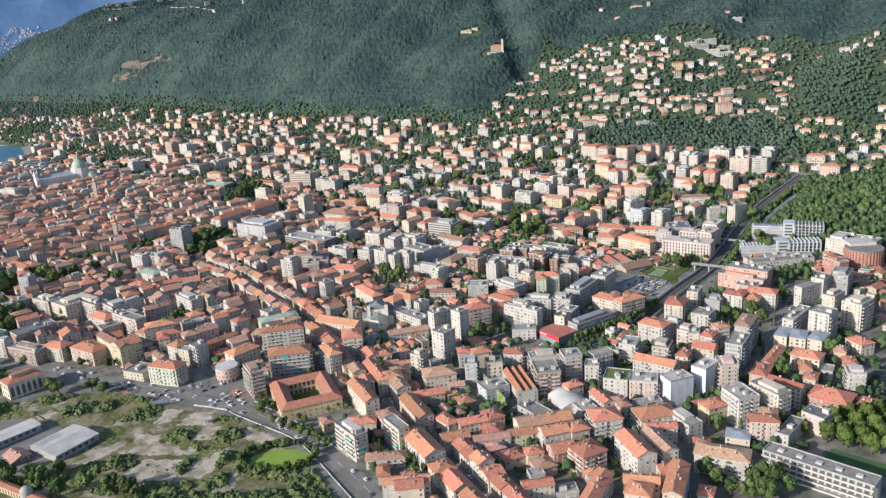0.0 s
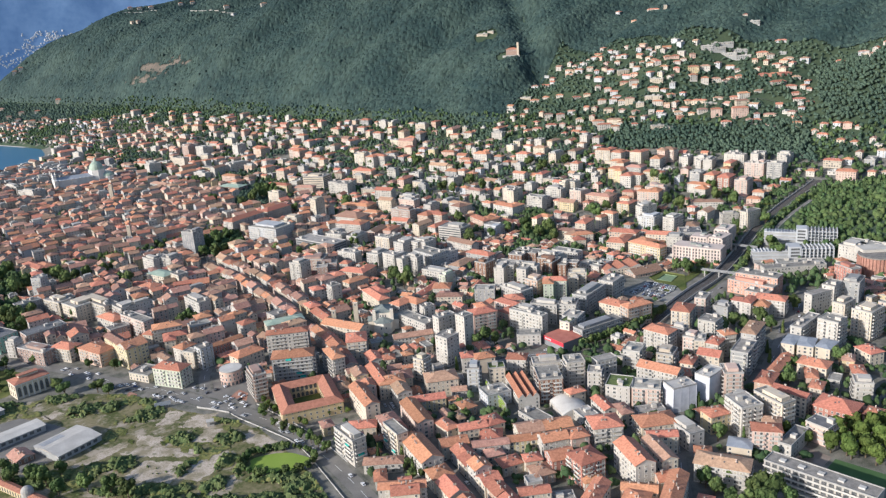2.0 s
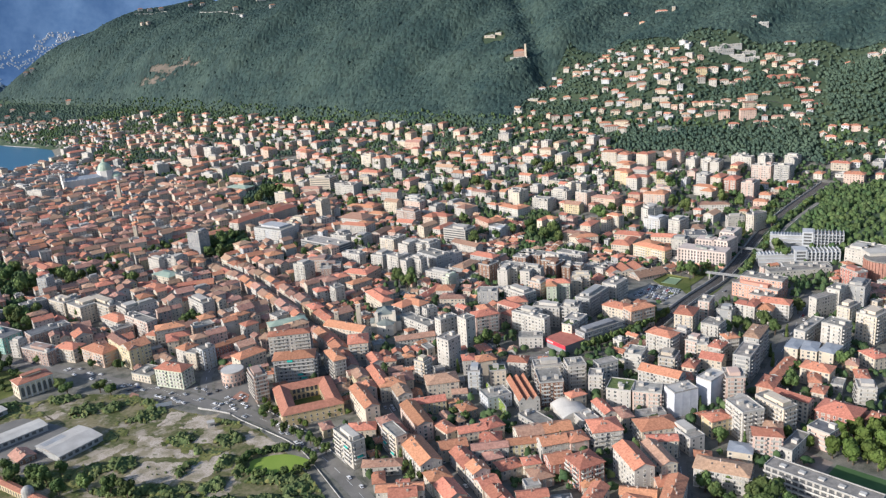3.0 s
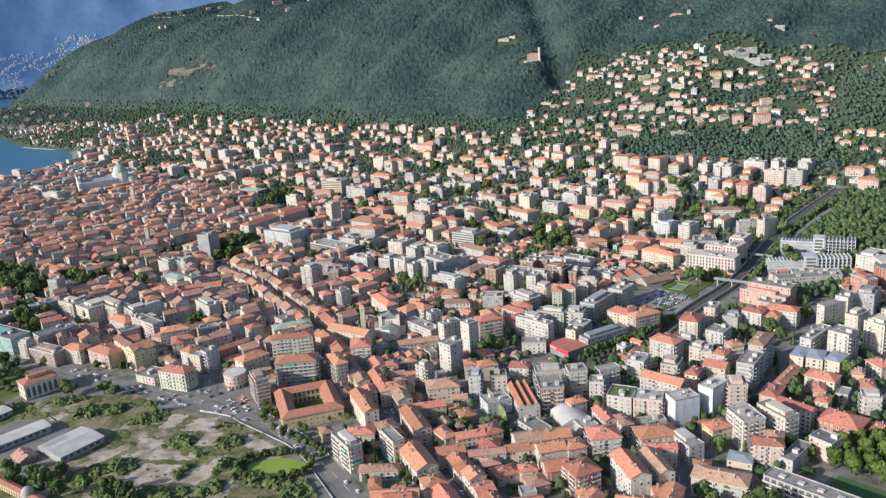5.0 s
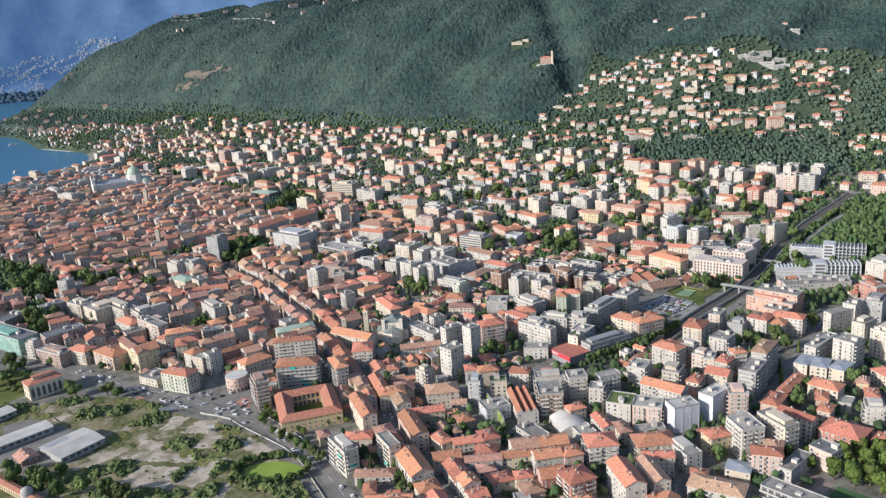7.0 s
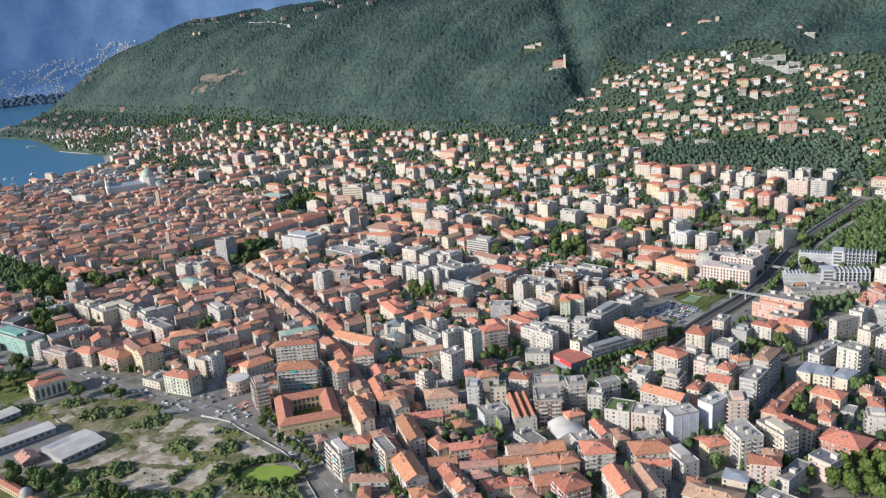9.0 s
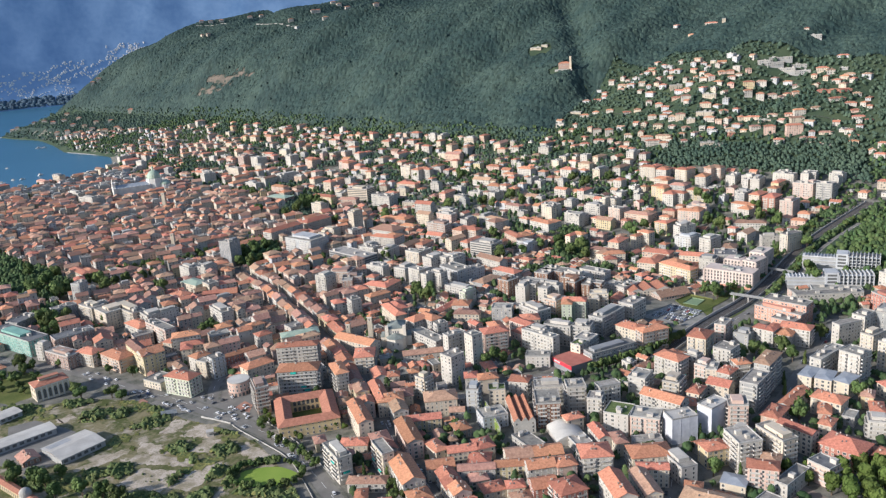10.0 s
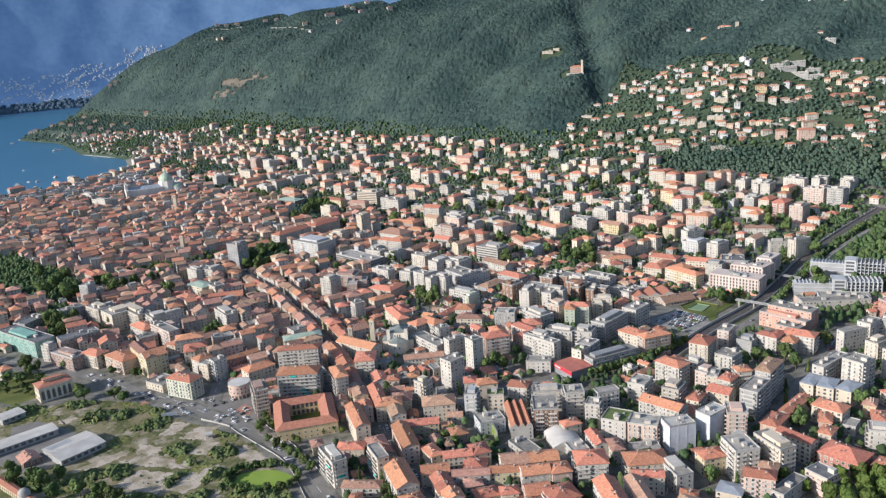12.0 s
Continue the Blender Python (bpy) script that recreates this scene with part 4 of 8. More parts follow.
place(-18.6, 437.0, 13.0, 13.5, 117, 3, "hip", "cream")
place(-10.5, 421.0, 19.0, 12.5, 117, 3, "gab", "cream")
place(1.0, 399.5, 22.0, 11.5, 117, 3, "gab", "pink")
place(-39.9, 420.8, 28.2, 8.2, 2, 4, "gab", "white")
place(-76.1, 534.3, 37.9, 10.5, 116, 5, "gab", "cream")
place(-59.0, 562.6, 19.1, 15.5, 13, 4, "hip", "cream")
place(-70.1, 574.2, 36.3, 9.5, 113, 4, "gab", "orange")
place(-52.1, 576.6, 15.2, 15.0, 11, 3, "hip", "cream")
place(-21.2, 564.2, 23.8, 16.9, 12, 4, "hip", "cream")
place(-7.8, 553.8, 11.3, 8.0, 6, 2, "gab", "white")
place(-30.0, 536.3, 25.0, 9.8, 13, 3, "gab", "yellow")
place(-36.8, 511.0, 36.0, 11.5, 114, 4, "gab", "pink")
place(-10.4, 473.1, 18.1, 11.4, 15, 3, "gab", "cream")
place(-15.7, 495.7, 16.5, 9.3, 127, 3, "hip", "cream")
place(1.7, 492.3, 19.6, 9.4, 15, 3, "gab", "cream")
place(15.8, 498.9, 11.5, 13.9, 24, 3, "hip", "cream")
place(14.3, 484.5, 14.0, 14.4, 178, 2, "hip", "cream")
place(35.4, 473.7, 21.0, 8.4, 7, 3, "gab", "yellow")
place(13.3, 469.2, 23.8, 8.0, 8, 3, "gab", "white")
place(-4.8, 461.0, 11.0, 11.0, 117, 3, "gab", "white")
place(0.4, 450.3, 11.8, 12.0, 27, 3, "gab", "cream")
place(5.9, 439.3, 11.6, 11.0, 117, 4, "gab", "white")
place(11.4, 428.0, 12.0, 12.0, 27, 3, "gab", "cream")
place(17.0, 416.8, 12.2, 10.5, 117, 3, "gab", "orange")
place(14.9, 462.4, 11.1, 10.2, 18, 2, "hip", "cream")
place(24.7, 450.7, 14.0, 10.9, 24, 2, "hip", "cream")
place(-2.5, 528.2, 10.7, 13.0, 29, 2, "hip", "orange")
place(38.8, 547.4, 15.5, 38.3, 12, 3, "saw", "white")
place(45.5, 508.7, 12.1, 22.2, 36, 2, "flat", "white")
place(39.4, 486.4, 17.4, 15.0, 14, 3, "gab", "cream")
place(57.8, 490.0, 19.7, 13.6, 12, 3, "gab", "white")
place(53.8, 468.2, 17.7, 11.6, 15, 4, "gab", "white")
place(68.9, 470.6, 12.4, 12.3, 17, 4, "hip", "pink")
place(88.2, 478.6, 19.4, 17.2, 8, 5, "hip", "white")
place(70.3, 438.2, 17.3, 16.2, 27, 5, "hip", "red")
place(55.7, 446.6, 15.4, 12.7, 17, 4, "gab", "red")
place(43.4, 439.7, 12.6, 13.2, 20, 2, "hip", "orange")
place(98.8, 435.1, 28.7, 12.8, 106, 6, "gab", "white")
place(115.1, 442.6, 27.9, 10.2, 105, 5, "gab", "cream")
place(121.9, 465.2, 19.4, 8.1, 178, 4, "gab", "cream")
place(122.4, 483.6, 25.8, 16.4, 10, 4, "hip", "cream", 1)
place(105.0, 505.5, 8.0, 15.4, 14, 3, "hip", "cream")
place(93.0, 514.8, 20.7, 8.0, 109, 3, "gab", "white")
place(92.9, 549.8, 10.4, 11.3, 166, 6, "flat", "white")
place(108.2, 534.9, 17.3, 17.9, 159, 5, "garden", "white")
place(125.9, 528.5, 19.6, 16.0, 164, 5, "flat", "pink", 1)
place(147.2, 521.0, 18.5, 12.5, 20, 6, "sheet", "white")
place(170.4, 531.6, 11.4, 18.9, 134, 7, "sheet", "white")
place(186.3, 533.6, 12.9, 15.8, 176, 7, "flat", "pink")
place(141.1, 554.5, 31.2, 12.7, 144, 5, "gab", "white", 1)
place(158.5, 555.6, 9.4, 11.0, 176, 3, "hip", "orange")
place(58.6, 548.2, 17.3, 22.7, 5, 6, "flat", "brown", 1)
place(59.5, 577.3, 21.2, 12.2, 4, 5, "flat", "white", 1)
place(79.1, 563.8, 13.8, 13.8, 8, 7, "flat", "white", 1)
place(102.7, 569.5, 17.0, 8.0, 23, 6, "flat", "white", 1)
place(139.6, 474.0, 11.0, 21.8, 23, 4, "flat", "white")
place(162.9, 489.8, 15.2, 11.7, 20, 4, "hip", "yellow")
place(149.7, 430.0, 30.9, 14.5, 156, 4, "hip", "white", 1)
place(180.5, 499.3, 9.8, 12.2, 126, 6, "flat", "white")
place(179.8, 486.8, 15.6, 19.3, 16, 7, "flat", "white")
place(201.0, 491.0, 24.2, 11.6, 117, 7, "flat", "cream", 1)
place(185.9, 461.5, 17.4, 10.5, 167, 5, "hip", "pink")
place(193.6, 473.8, 10.7, 12.6, 159, 4, "hip", "cream")
place(202.3, 460.2, 26.4, 8.2, 47, 3, "flat", "white")
place(223.8, 470.0, 14.9, 12.8, 128, 4, "dark", "pink", 1)
place(242.7, 491.7, 24.9, 19.5, 138, 4, "hip", "red")
place(263.7, 484.0, 11.4, 13.9, 140, 3, "hip", "pink", 1)
place(253.6, 555.6, 20.4, 13.8, 141, 4, "hip", "cream")
place(231.8, 563.8, 8.0, 34.9, 142, 3, "gab", "white")
place(211.9, 535.2, 11.3, 20.4, 145, 4, "hip", "orange")
place(218.8, 508.0, 24.4, 8.0, 132, 5, "gab", "cream")
place(246.9, 544.4, 8.0, 16.2, 162, 3, "hip", "pink")
place(241.3, 520.6, 8.0, 12.5, 146, 4, "hip", "cream")
place(271.4, 519.3, 11.7, 13.1, 165, 5, "flat", "white", 1)
place(283.7, 552.5, 8.8, 16.2, 165, 2, "hip", "cream")
place(-16.9, 615.8, 13.2, 14.2, 138, 8, "flat", "white")
place(-2.8, 650.8, 11.3, 10.4, 132, 9, "flat", "white")
place(-21.0, 667.8, 8.9, 18.0, 128, 7, "flat", "white", 1)
place(-37.3, 701.6, 9.0, 10.9, 122, 6, "flat", "white")
place(-49.2, 663.5, 34.8, 10.6, 14, 2, "gab", "white")
place(-95.4, 641.9, 16.6, 20.6, 8, 5, "hip", "cream")
place(-108.9, 604.1, 24.8, 10.3, 119, 6, "hip", "white", 1)
place(-111.1, 680.6, 43.0, 14.2, 151, 4, "gab", "cream")
place(-57.6, 730.3, 24.6, 25.9, 137, 4, "hip", "white")
place(-46.9, 687.8, 40.1, 11.6, 132, 4, "flat", "white")
place(-88.0, 761.5, 40.5, 20.0, 121, 4, "hip", "cream")
place(-135.8, 778.7, 11.8, 10.8, 127, 6, "flat", "white")
place(10.7, 686.2, 21.9, 26.8, 20, 6, "hip", "pink", 1)
place(34.4, 701.6, 28.7, 21.8, 135, 5, "hip", "pink")
place(-17.3, 759.8, 25.0, 24.0, 174, 3, "hip", "cream")
place(-26.2, 783.3, 17.3, 16.9, 173, 3, "hip", "white")
place(-21.2, 796.3, 9.1, 14.9, 137, 6, "flat", "green")
place(-42.6, 781.7, 8.8, 33.2, 152, 2, "gab", "white")
place(43.4, 718.4, 16.3, 15.6, 9, 5, "hip", "cream")
place(56.2, 675.9, 35.2, 17.9, 140, 6, "flat", "white", 1)
place(71.5, 696.8, 24.7, 20.4, 158, 6, "flat", "white", 1)
place(90.7, 691.2, 16.0, 16.8, 164, 6, "flat", "white", 1)
place(51.4, 647.0, 20.2, 12.0, 175, 3, "flat", "white")
place(86.3, 656.2, 9.5, 13.6, 143, 5, "garden", "cream")
place(111.0, 653.0, 45.0, 12.0, 33, 4, "flat", "greyd", 1)
place(92.0, 668.0, 14.3, 16.0, 149, 5, "flat", "grey")
place(147.9, 676.8, 25.3, 11.9, 26, 6, "hip", "orange", 1)
place(133.2, 698.9, 23.6, 14.9, 138, 4, "hip", "cream")
place(138.8, 749.7, 15.2, 22.6, 142, 6, "flat", "white")
place(113.3, 720.6, 14.6, 38.3, 144, 6, "flat", "grey")
place(84.8, 752.5, 22.3, 19.5, 173, 6, "hip", "green")
place(109.6, 774.4, 17.9, 17.1, 173, 6, "flat", "cream")
place(67.0, 764.4, 15.1, 15.7, 140, 6, "flat", "orange", 1)
place(47.5, 747.1, 29.2, 15.3, 129, 5, "flat", "white")
place(39.2, 813.6, 18.3, 22.4, 161, 6, "flat", "white")
place(62.8, 804.6, 18.4, 22.0, 156, 6, "flat", "white", 1)
place(185.4, 662.2, 15.6, 20.0, 151, 6, "hip", "cream", 2)
place(200.5, 634.9, 14.8, 15.5, 141, 6, "flat", "white", 1)
place(159.2, 621.8, 21.9, 24.8, 137, 6, "hip", "white", 2)
place(173.5, 628.5, 12.3, 9.5, 141, 5, "flat", "white")
place(128.3, 585.5, 13.1, 17.0, 153, 6, "flat", "white", 1)
place(151.2, 576.0, 12.6, 15.3, 153, 6, "flat", "beige", 1)
place(179.4, 610.4, 10.5, 13.9, 144, 5, "flat", "pink", 1)
place(184.1, 604.3, 8.3, 15.0, 161, 5, "flat", "cream", 2)
place(193.7, 596.7, 9.7, 14.7, 143, 5, "hip", "white")
place(185.5, 581.6, 16.9, 12.8, 148, 4, "gab", "cream")
place(166.2, 570.5, 9.1, 14.8, 151, 4, "hip", "cream", 1)
place(264.4, 729.0, 44.1, 25.8, 136, 4, "flat", "salmon")
place(275.8, 738.5, 38.7, 16.0, 142, 6, "flat", "salmon")
place(244.5, 683.3, 17.2, 18.4, 141, 5, "hip", "white", 1)
place(264.4, 677.5, 24.8, 24.6, 150, 5, "hip", "white")
place(209.0, 688.4, 9.7, 16.6, 149, 6, "flat", "pink")
place(224.3, 679.3, 13.2, 13.7, 144, 4, "flat", "grey")
place(204.9, 604.7, 10.6, 10.2, 13, 6, "hip", "white")
place(222.6, 597.5, 11.1, 27.0, 147, 8, "hip", "grey", 1)
place(207.0, 570.5, 12.5, 26.0, 147, 7, "flat", "grey", 1)
place(252.7, 597.9, 9.8, 19.6, 144, 4, "slate", "cream")
place(262.6, 592.1, 11.7, 18.7, 150, 4, "slate", "cream")
place(275.0, 586.1, 11.4, 18.8, 138, 4, "slate", "cream")
place(287.8, 607.9, 16.2, 15.9, 132, 8, "flat", "white", 1)
place(272.0, 620.2, 8.8, 36.2, 136, 6, "flat", "white")
place(310.8, 683.6, 8.0, 31.6, 116, 6, "flat", "white")
place(324.1, 693.0, 11.0, 18.0, 134, 7, "flat", "white", 1)
place(319.2, 658.2, 10.8, 18.2, 130, 6, "flat", "cream", 1)
place(323.5, 625.4, 16.3, 20.9, 129, 8, "flat", "cream", 1)
place(345.6, 700.3, 14.6, 23.0, 144, 7, "flat", "grey")
place(304.3, 579.6, 15.8, 12.7, 108, 3, "hip", "cream")
place(283.0, 566.9, 8.0, 12.5, 156, 3, "hip", "yellow")
place(323.3, 785.1, 61.9, 20.1, 4, 3, "flat", "white")
place(252.2, 974.0, 14.8, 24.0, 139, 6, "flat", "white")
place(258.2, 917.4, 23.7, 24.0, 171, 5, "dark", "grey")
place(334.2, 941.5, 10.8, 23.6, 125, 7, "flat", "cream")
place(319.2, 978.7, 20.1, 20.3, 4, 4, "flat", "white")
place(317.9, 1103.8, 32.7, 24.0, 137, 4, "hip", "white")
place(314.1, 1048.4, 38.3, 24.0, 169, 3, "hip", "white")
place(323.3, 1136.2, 19.0, 24.0, 144, 6, "flat", "grey", 1)
place(342.2, 1121.3, 14.6, 24.0, 138, 6, "hip", "cream", 1)
place(355.8, 1105.7, 16.6, 24.0, 143, 6, "hip", "red", 1)
place(369.4, 1075.2, 16.5, 24.0, 144, 7, "flat", "pink", 1)
place(330.4, 1218.5, 13.4, 24.0, 147, 4, "flat", "white")
place(346.7, 1204.7, 17.0, 24.0, 136, 4, "flat", "white")
place(358.3, 1192.9, 12.8, 24.0, 147, 4, "flat", "white")
place(396.0, 1187.4, 29.4, 24.0, 140, 5, "flat", "white", 1)
place(422.2, 1175.2, 17.8, 24.0, 151, 5, "flat", "white", 1)
place(450.9, 1155.9, 18.3, 24.0, 139, 5, "flat", "white", 1)
place(407.8, 1137.5, 26.6, 24.0, 141, 6, "flat", "pink", 1)
place(428.2, 1118.3, 20.2, 24.0, 144, 7, "flat", "grey", 1)
place(224.9, 1204.9, 27.7, 24.0, 142, 5, "hip", "yellow")
place(241.3, 1171.9, 27.8, 24.0, 144, 5, "hip", "white")
place(275.8, 1174.9, 28.3, 24.0, 143, 5, "hip", "yellow")
place(232.9, 1235.3, 26.9, 24.0, 147, 5, "hip", "cream")
place(253.7, 1205.1, 23.5, 24.0, 146, 5, "hip", "grey")
place(268.6, 1255.7, 19.7, 24.0, 137, 6, "hip", "cream")
place(308.2, 1241.3, 20.4, 24.0, 138, 6, "hip", "pink")
place(289.3, 1225.0, 15.3, 24.0, 149, 5, "hip", "white")
place(222.6, 1288.7, 26.3, 24.0, 143, 6, "hip", "cream")
place(241.6, 1276.3, 20.5, 24.0, 137, 5, "hip", "white")
place(124.6, 962.6, 34.0, 24.0, 146, 4, "hip", "cream")
place(138.1, 946.6, 25.4, 24.0, 7, 4, "hip", "cream")
place(204.9, 881.0, 42.6, 24.3, 131, 5, "hip", "yellow")
place(160.9, 830.2, 42.7, 24.0, 13, 2, "saw", "cream")
place(183.6, 817.7, 33.9, 19.4, 24, 1, "gab", "orange")
place(136.8, 837.9, 25.6, 24.1, 136, 3, "flat", "white")
place(93.1, 855.1, 22.9, 21.2, 127, 6, "flat", "white", 1)
place(64.9, 884.0, 28.1, 29.3, 150, 4, "flat", "brown")
place(83.9, 827.4, 23.2, 22.0, 148, 6, "flat", "brown")
place(106.2, 820.7, 18.4, 18.4, 155, 5, "flat", "brown")
place(18.7, 835.8, 14.8, 17.0, 141, 6, "flat", "brown")
place(-264.0, 1051.0, 51.0, 33.0, 148, 7, "flat", "greyl", 0, "office_building")
place(-188.0, 997.0, 68.0, 24.0, 143, 4, "deck", "grey")
place(-353.1, 1000.5, 20.0, 18.5, 155, 11, "flat", "greyd")
place(-353.0, 1057.0, 52.0, 17.0, 52, 5, "hip", "white", 0, "office_building")
place(-319.5, 1121.0, 60.0, 18.0, 58, 6, "hip", "white", 0, "office_building")
place(-216.4, 1143.4, 16.9, 15.0, 130, 11, "flat", "beige")
place(-287.0, 1177.0, 46.0, 18.0, 54, 5, "hip", "cream", 0, "office_building")
place(-165.0, 1117.0, 44.0, 28.0, 149, 4, "hip", "white", 0, "apartment_building")
place(-249.1, 1111.9, 20.9, 24.0, 153, 5, "flat", "cream")
place(-167.7, 1018.8, 25.0, 24.0, 152, 5, "flat", "white")
place(-141.9, 1002.0, 15.4, 24.0, 151, 5, "flat", "white")
place(-185.4, 854.5, 16.1, 16.2, 150, 8, "flat", "white", 1)
place(-176.9, 893.0, 27.4, 21.6, 172, 6, "flat", "brownl")
place(-156.2, 858.8, 21.7, 22.3, 8, 6, "flat", "brownl")
place(-121.5, 855.9, 30.4, 28.3, 154, 4, "hip", "orange")
place(-254.9, 1354.4, 39.3, 24.0, 159, 7, "deck", "cream")
place(-208.3, 1304.9, 44.1, 24.0, 156, 6, "flat", "white", 1)
place(-444.4, 1540.3, 42.4, 24.0, 52, 5, "flat", "white")
place(-405.4, 1371.0, 48.0, 24.0, 153, 4, "teal", "brown")
place(-629.5, 1584.8, 48.0, 24.0, 133, 6, "flat", "white")
place(-559.0, 1431.1, 48.0, 24.0, 144, 3, "hip", "white")
place(-829.5, 1451.4, 48.0, 24.0, 142, 5, "flat", "white")
place(-774.4, 1398.3, 45.5, 24.0, 150, 5, "flat", "white")
place(-541.3, 965.1, 48.0, 21.9, 141, 3, "hip", "cream")
place(-487.1, 966.0, 34.5, 23.0, 152, 3, "hip", "cream")
place(-379.5, 937.1, 23.5, 21.4, 143, 6, "flat", "white")
place(-359.4, 935.4, 16.2, 19.3, 155, 6, "flat", "white")
place(-347.7, 834.3, 21.1, 15.5, 147, 4, "hip", "white")
place(-352.4, 881.7, 31.6, 18.1, 146, 4, "teal", "cream")
place(-326.5, 867.5, 17.7, 12.5, 138, 5, "flat", "cream")
place(-302.0, 834.9, 37.7, 18.5, 19, 4, "gab", "red")
place(-273.4, 767.5, 33.6, 12.7, 134, 5, "flat", "white")
place(-170.1, 699.3, 35.1, 14.5, 25, 4, "teal", "cream")
place(-310.8, 717.6, 41.0, 20.6, 142, 6, "flat", "pink", 1)
place(-335.3, 756.5, 21.0, 32.4, 137, 6, "flat", "white")
place(-275.1, 686.5, 24.9, 15.2, 24, 6, "hip", "white", 1)
place(-290.2, 686.0, 10.8, 11.9, 161, 4, "hip", "cream")
place(-260.9, 666.8, 19.8, 19.4, 22, 5, "hip", "cream")
place(-247.5, 650.4, 12.9, 14.4, 147, 4, "hip", "white")
place(-224.5, 633.2, 9.8, 11.8, 138, 6, "flat", "greyl")
place(-234.8, 631.6, 11.0, 8.0, 157, 5, "flat", "cream")
place(-213.2, 655.6, 31.9, 8.2, 46, 4, "gab", "red")
place(-187.3, 629.5, 24.9, 14.2, 47, 4, "hip", "cream")
place(-153.7, 641.6, 34.8, 11.1, 9, 8, "hip", "white", 1)
place(-140.6, 600.4, 32.8, 17.0, 7, 7, "hip", "grey", 3)
place(-163.6, 571.6, 21.4, 10.1, 119, 7, "flat", "brownl", 3)
place(-241.3, 601.5, 27.3, 13.9, 160, 5, "hip", "green", 1)
place(-269.4, 616.7, 21.6, 18.0, 155, 2, "flat", "cream")
place(-305.1, 653.9, 48.5, 9.6, 135, 6, "gab", "yellow")
place(-291.2, 646.1, 19.7, 16.5, 49, 6, "gab", "yellow")
place(-386.3, 664.1, 35.2, 14.5, 154, 4, "flat", "brownl")
place(-360.3, 665.1, 22.9, 14.2, 159, 4, "hip", "cream", 1)
place(-328.2, 655.9, 31.7, 15.9, 148, 4, "hip", "orange", 1)
place(-460.0, 708.0, 74.0, 20.0, 152, 5, "dark", "glass")
place(-414.6, 677.7, 9.2, 10.0, 167, 5, "flat", "white")
place(-400.1, 704.2, 36.8, 16.5, 48, 5, "dark", "brownl")
place(-490.5, 759.7, 29.1, 17.2, 75, 4, "dark", "grey")
place(-458.2, 782.3, 24.7, 20.6, 49, 6, "flat", "greyd")
place(-421.4, 787.6, 27.4, 27.0, 148, 6, "flat", "cream")
place(-381.8, 763.0, 52.6, 31.7, 143, 6, "flat", "cream")
place(-513.7, 811.6, 12.3, 24.0, 39, 4, "hip", "red")
place(-347.4, 733.6, 29.5, 14.7, 144, 4, "hip", "white")
place(-478.9, 851.9, 11.6, 14.0, 173, 8, "flat", "greyl")
place(-592.3, 1707.2, 39.4, 24.0, 142, 7, "flat", "brownl")
place(-551.5, 1675.6, 40.3, 24.0, 144, 7, "flat", "white")
place(-573.1, 1616.6, 38.4, 24.0, 145, 6, "flat", "cream")
place(-473.2, 1662.9, 27.5, 24.0, 149, 7, "flat", "white")
place(-420.5, 1634.5, 37.0, 24.0, 143, 5, "hip", "orange")
place(-333.0, 1577.9, 39.9, 24.0, 146, 5, "hip", "pink")
place(-187.3, 1474.3, 26.4, 24.0, 140, 6, "flat", "cream")
place(-160.5, 1445.2, 33.6, 24.0, 146, 6, "hip", "white")
place(-175.7, 1391.7, 39.8, 24.0, 152, 4, "hip", "orange")
place(-324.3, 1350.8, 48.0, 24.0, 150, 4, "hip", "yellow")
place(-268.3, 1324.8, 33.9, 24.0, 167, 4, "hip", "orange")
place(-299.9, 1265.5, 26.7, 24.0, 141, 7, "flat", "cream", 1)
place(-162.0, 1180.8, 46.9, 24.0, 152, 4, "hip", "brownl")
place(-155.7, 1066.2, 40.3, 24.0, 154, 5, "hip", "white")
place(-139.1, 1124.8, 24.1, 24.0, 154, 4, "hip", "cream")
place(-81.5, 883.3, 19.2, 22.9, 138, 7, "flat", "white", 1)
place(-63.7, 856.9, 19.9, 21.9, 142, 7, "flat", "white", 1)
place(-137.4, 927.3, 27.2, 22.8, 147, 5, "flat", "white")
place(-105.5, 911.8, 16.9, 21.2, 149, 5, "flat", "white")
place(-99.0, 976.5, 22.7, 24.0, 145, 6, "flat", "cream", 1)
place(-69.7, 941.4, 28.9, 26.7, 137, 6, "flat", "white")
place(-48.8, 947.6, 22.3, 29.9, 139, 6, "flat", "white")
place(-36.8, 897.9, 34.2, 38.6, 133, 6, "flat", "greyl")
place(-16.4, 1004.1, 33.3, 24.0, 147, 6, "deck", "white")
place(-47.8, 1082.4, 34.1, 24.0, 144, 5, "hip", "orange")
place(-86.6, 1114.0, 35.5, 24.0, 143, 6, "flat", "brownl")
place(-14.4, 1126.2, 37.6, 24.0, 132, 5, "hip", "white")
place(22.6, 1058.2, 36.3, 24.0, 118, 4, "hip", "orange")
place(32.3, 1017.2, 26.2, 24.0, 140, 4, "flat", "greyl", 1)
place(58.2, 1113.6, 37.2, 24.0, 133, 4, "hip", "white")
place(97.8, 1125.2, 32.2, 24.0, 145, 5, "flat", "white")
place(63.6, 1169.3, 26.6, 24.0, 144, 6, "flat", "cream")
place(96.9, 1019.9, 17.3, 24.0, 142, 6, "hip", "cream")
place(160.4, 1130.9, 19.4, 24.0, 136, 6, "flat", "pink")
place(151.7, 1180.3, 20.9, 24.0, 135, 5, "flat", "cream")
place(130.4, 1149.6, 25.1, 24.0, 143, 6, "flat", "white")
place(177.8, 1011.8, 18.0, 24.0, 133, 6, "hip", "cream")
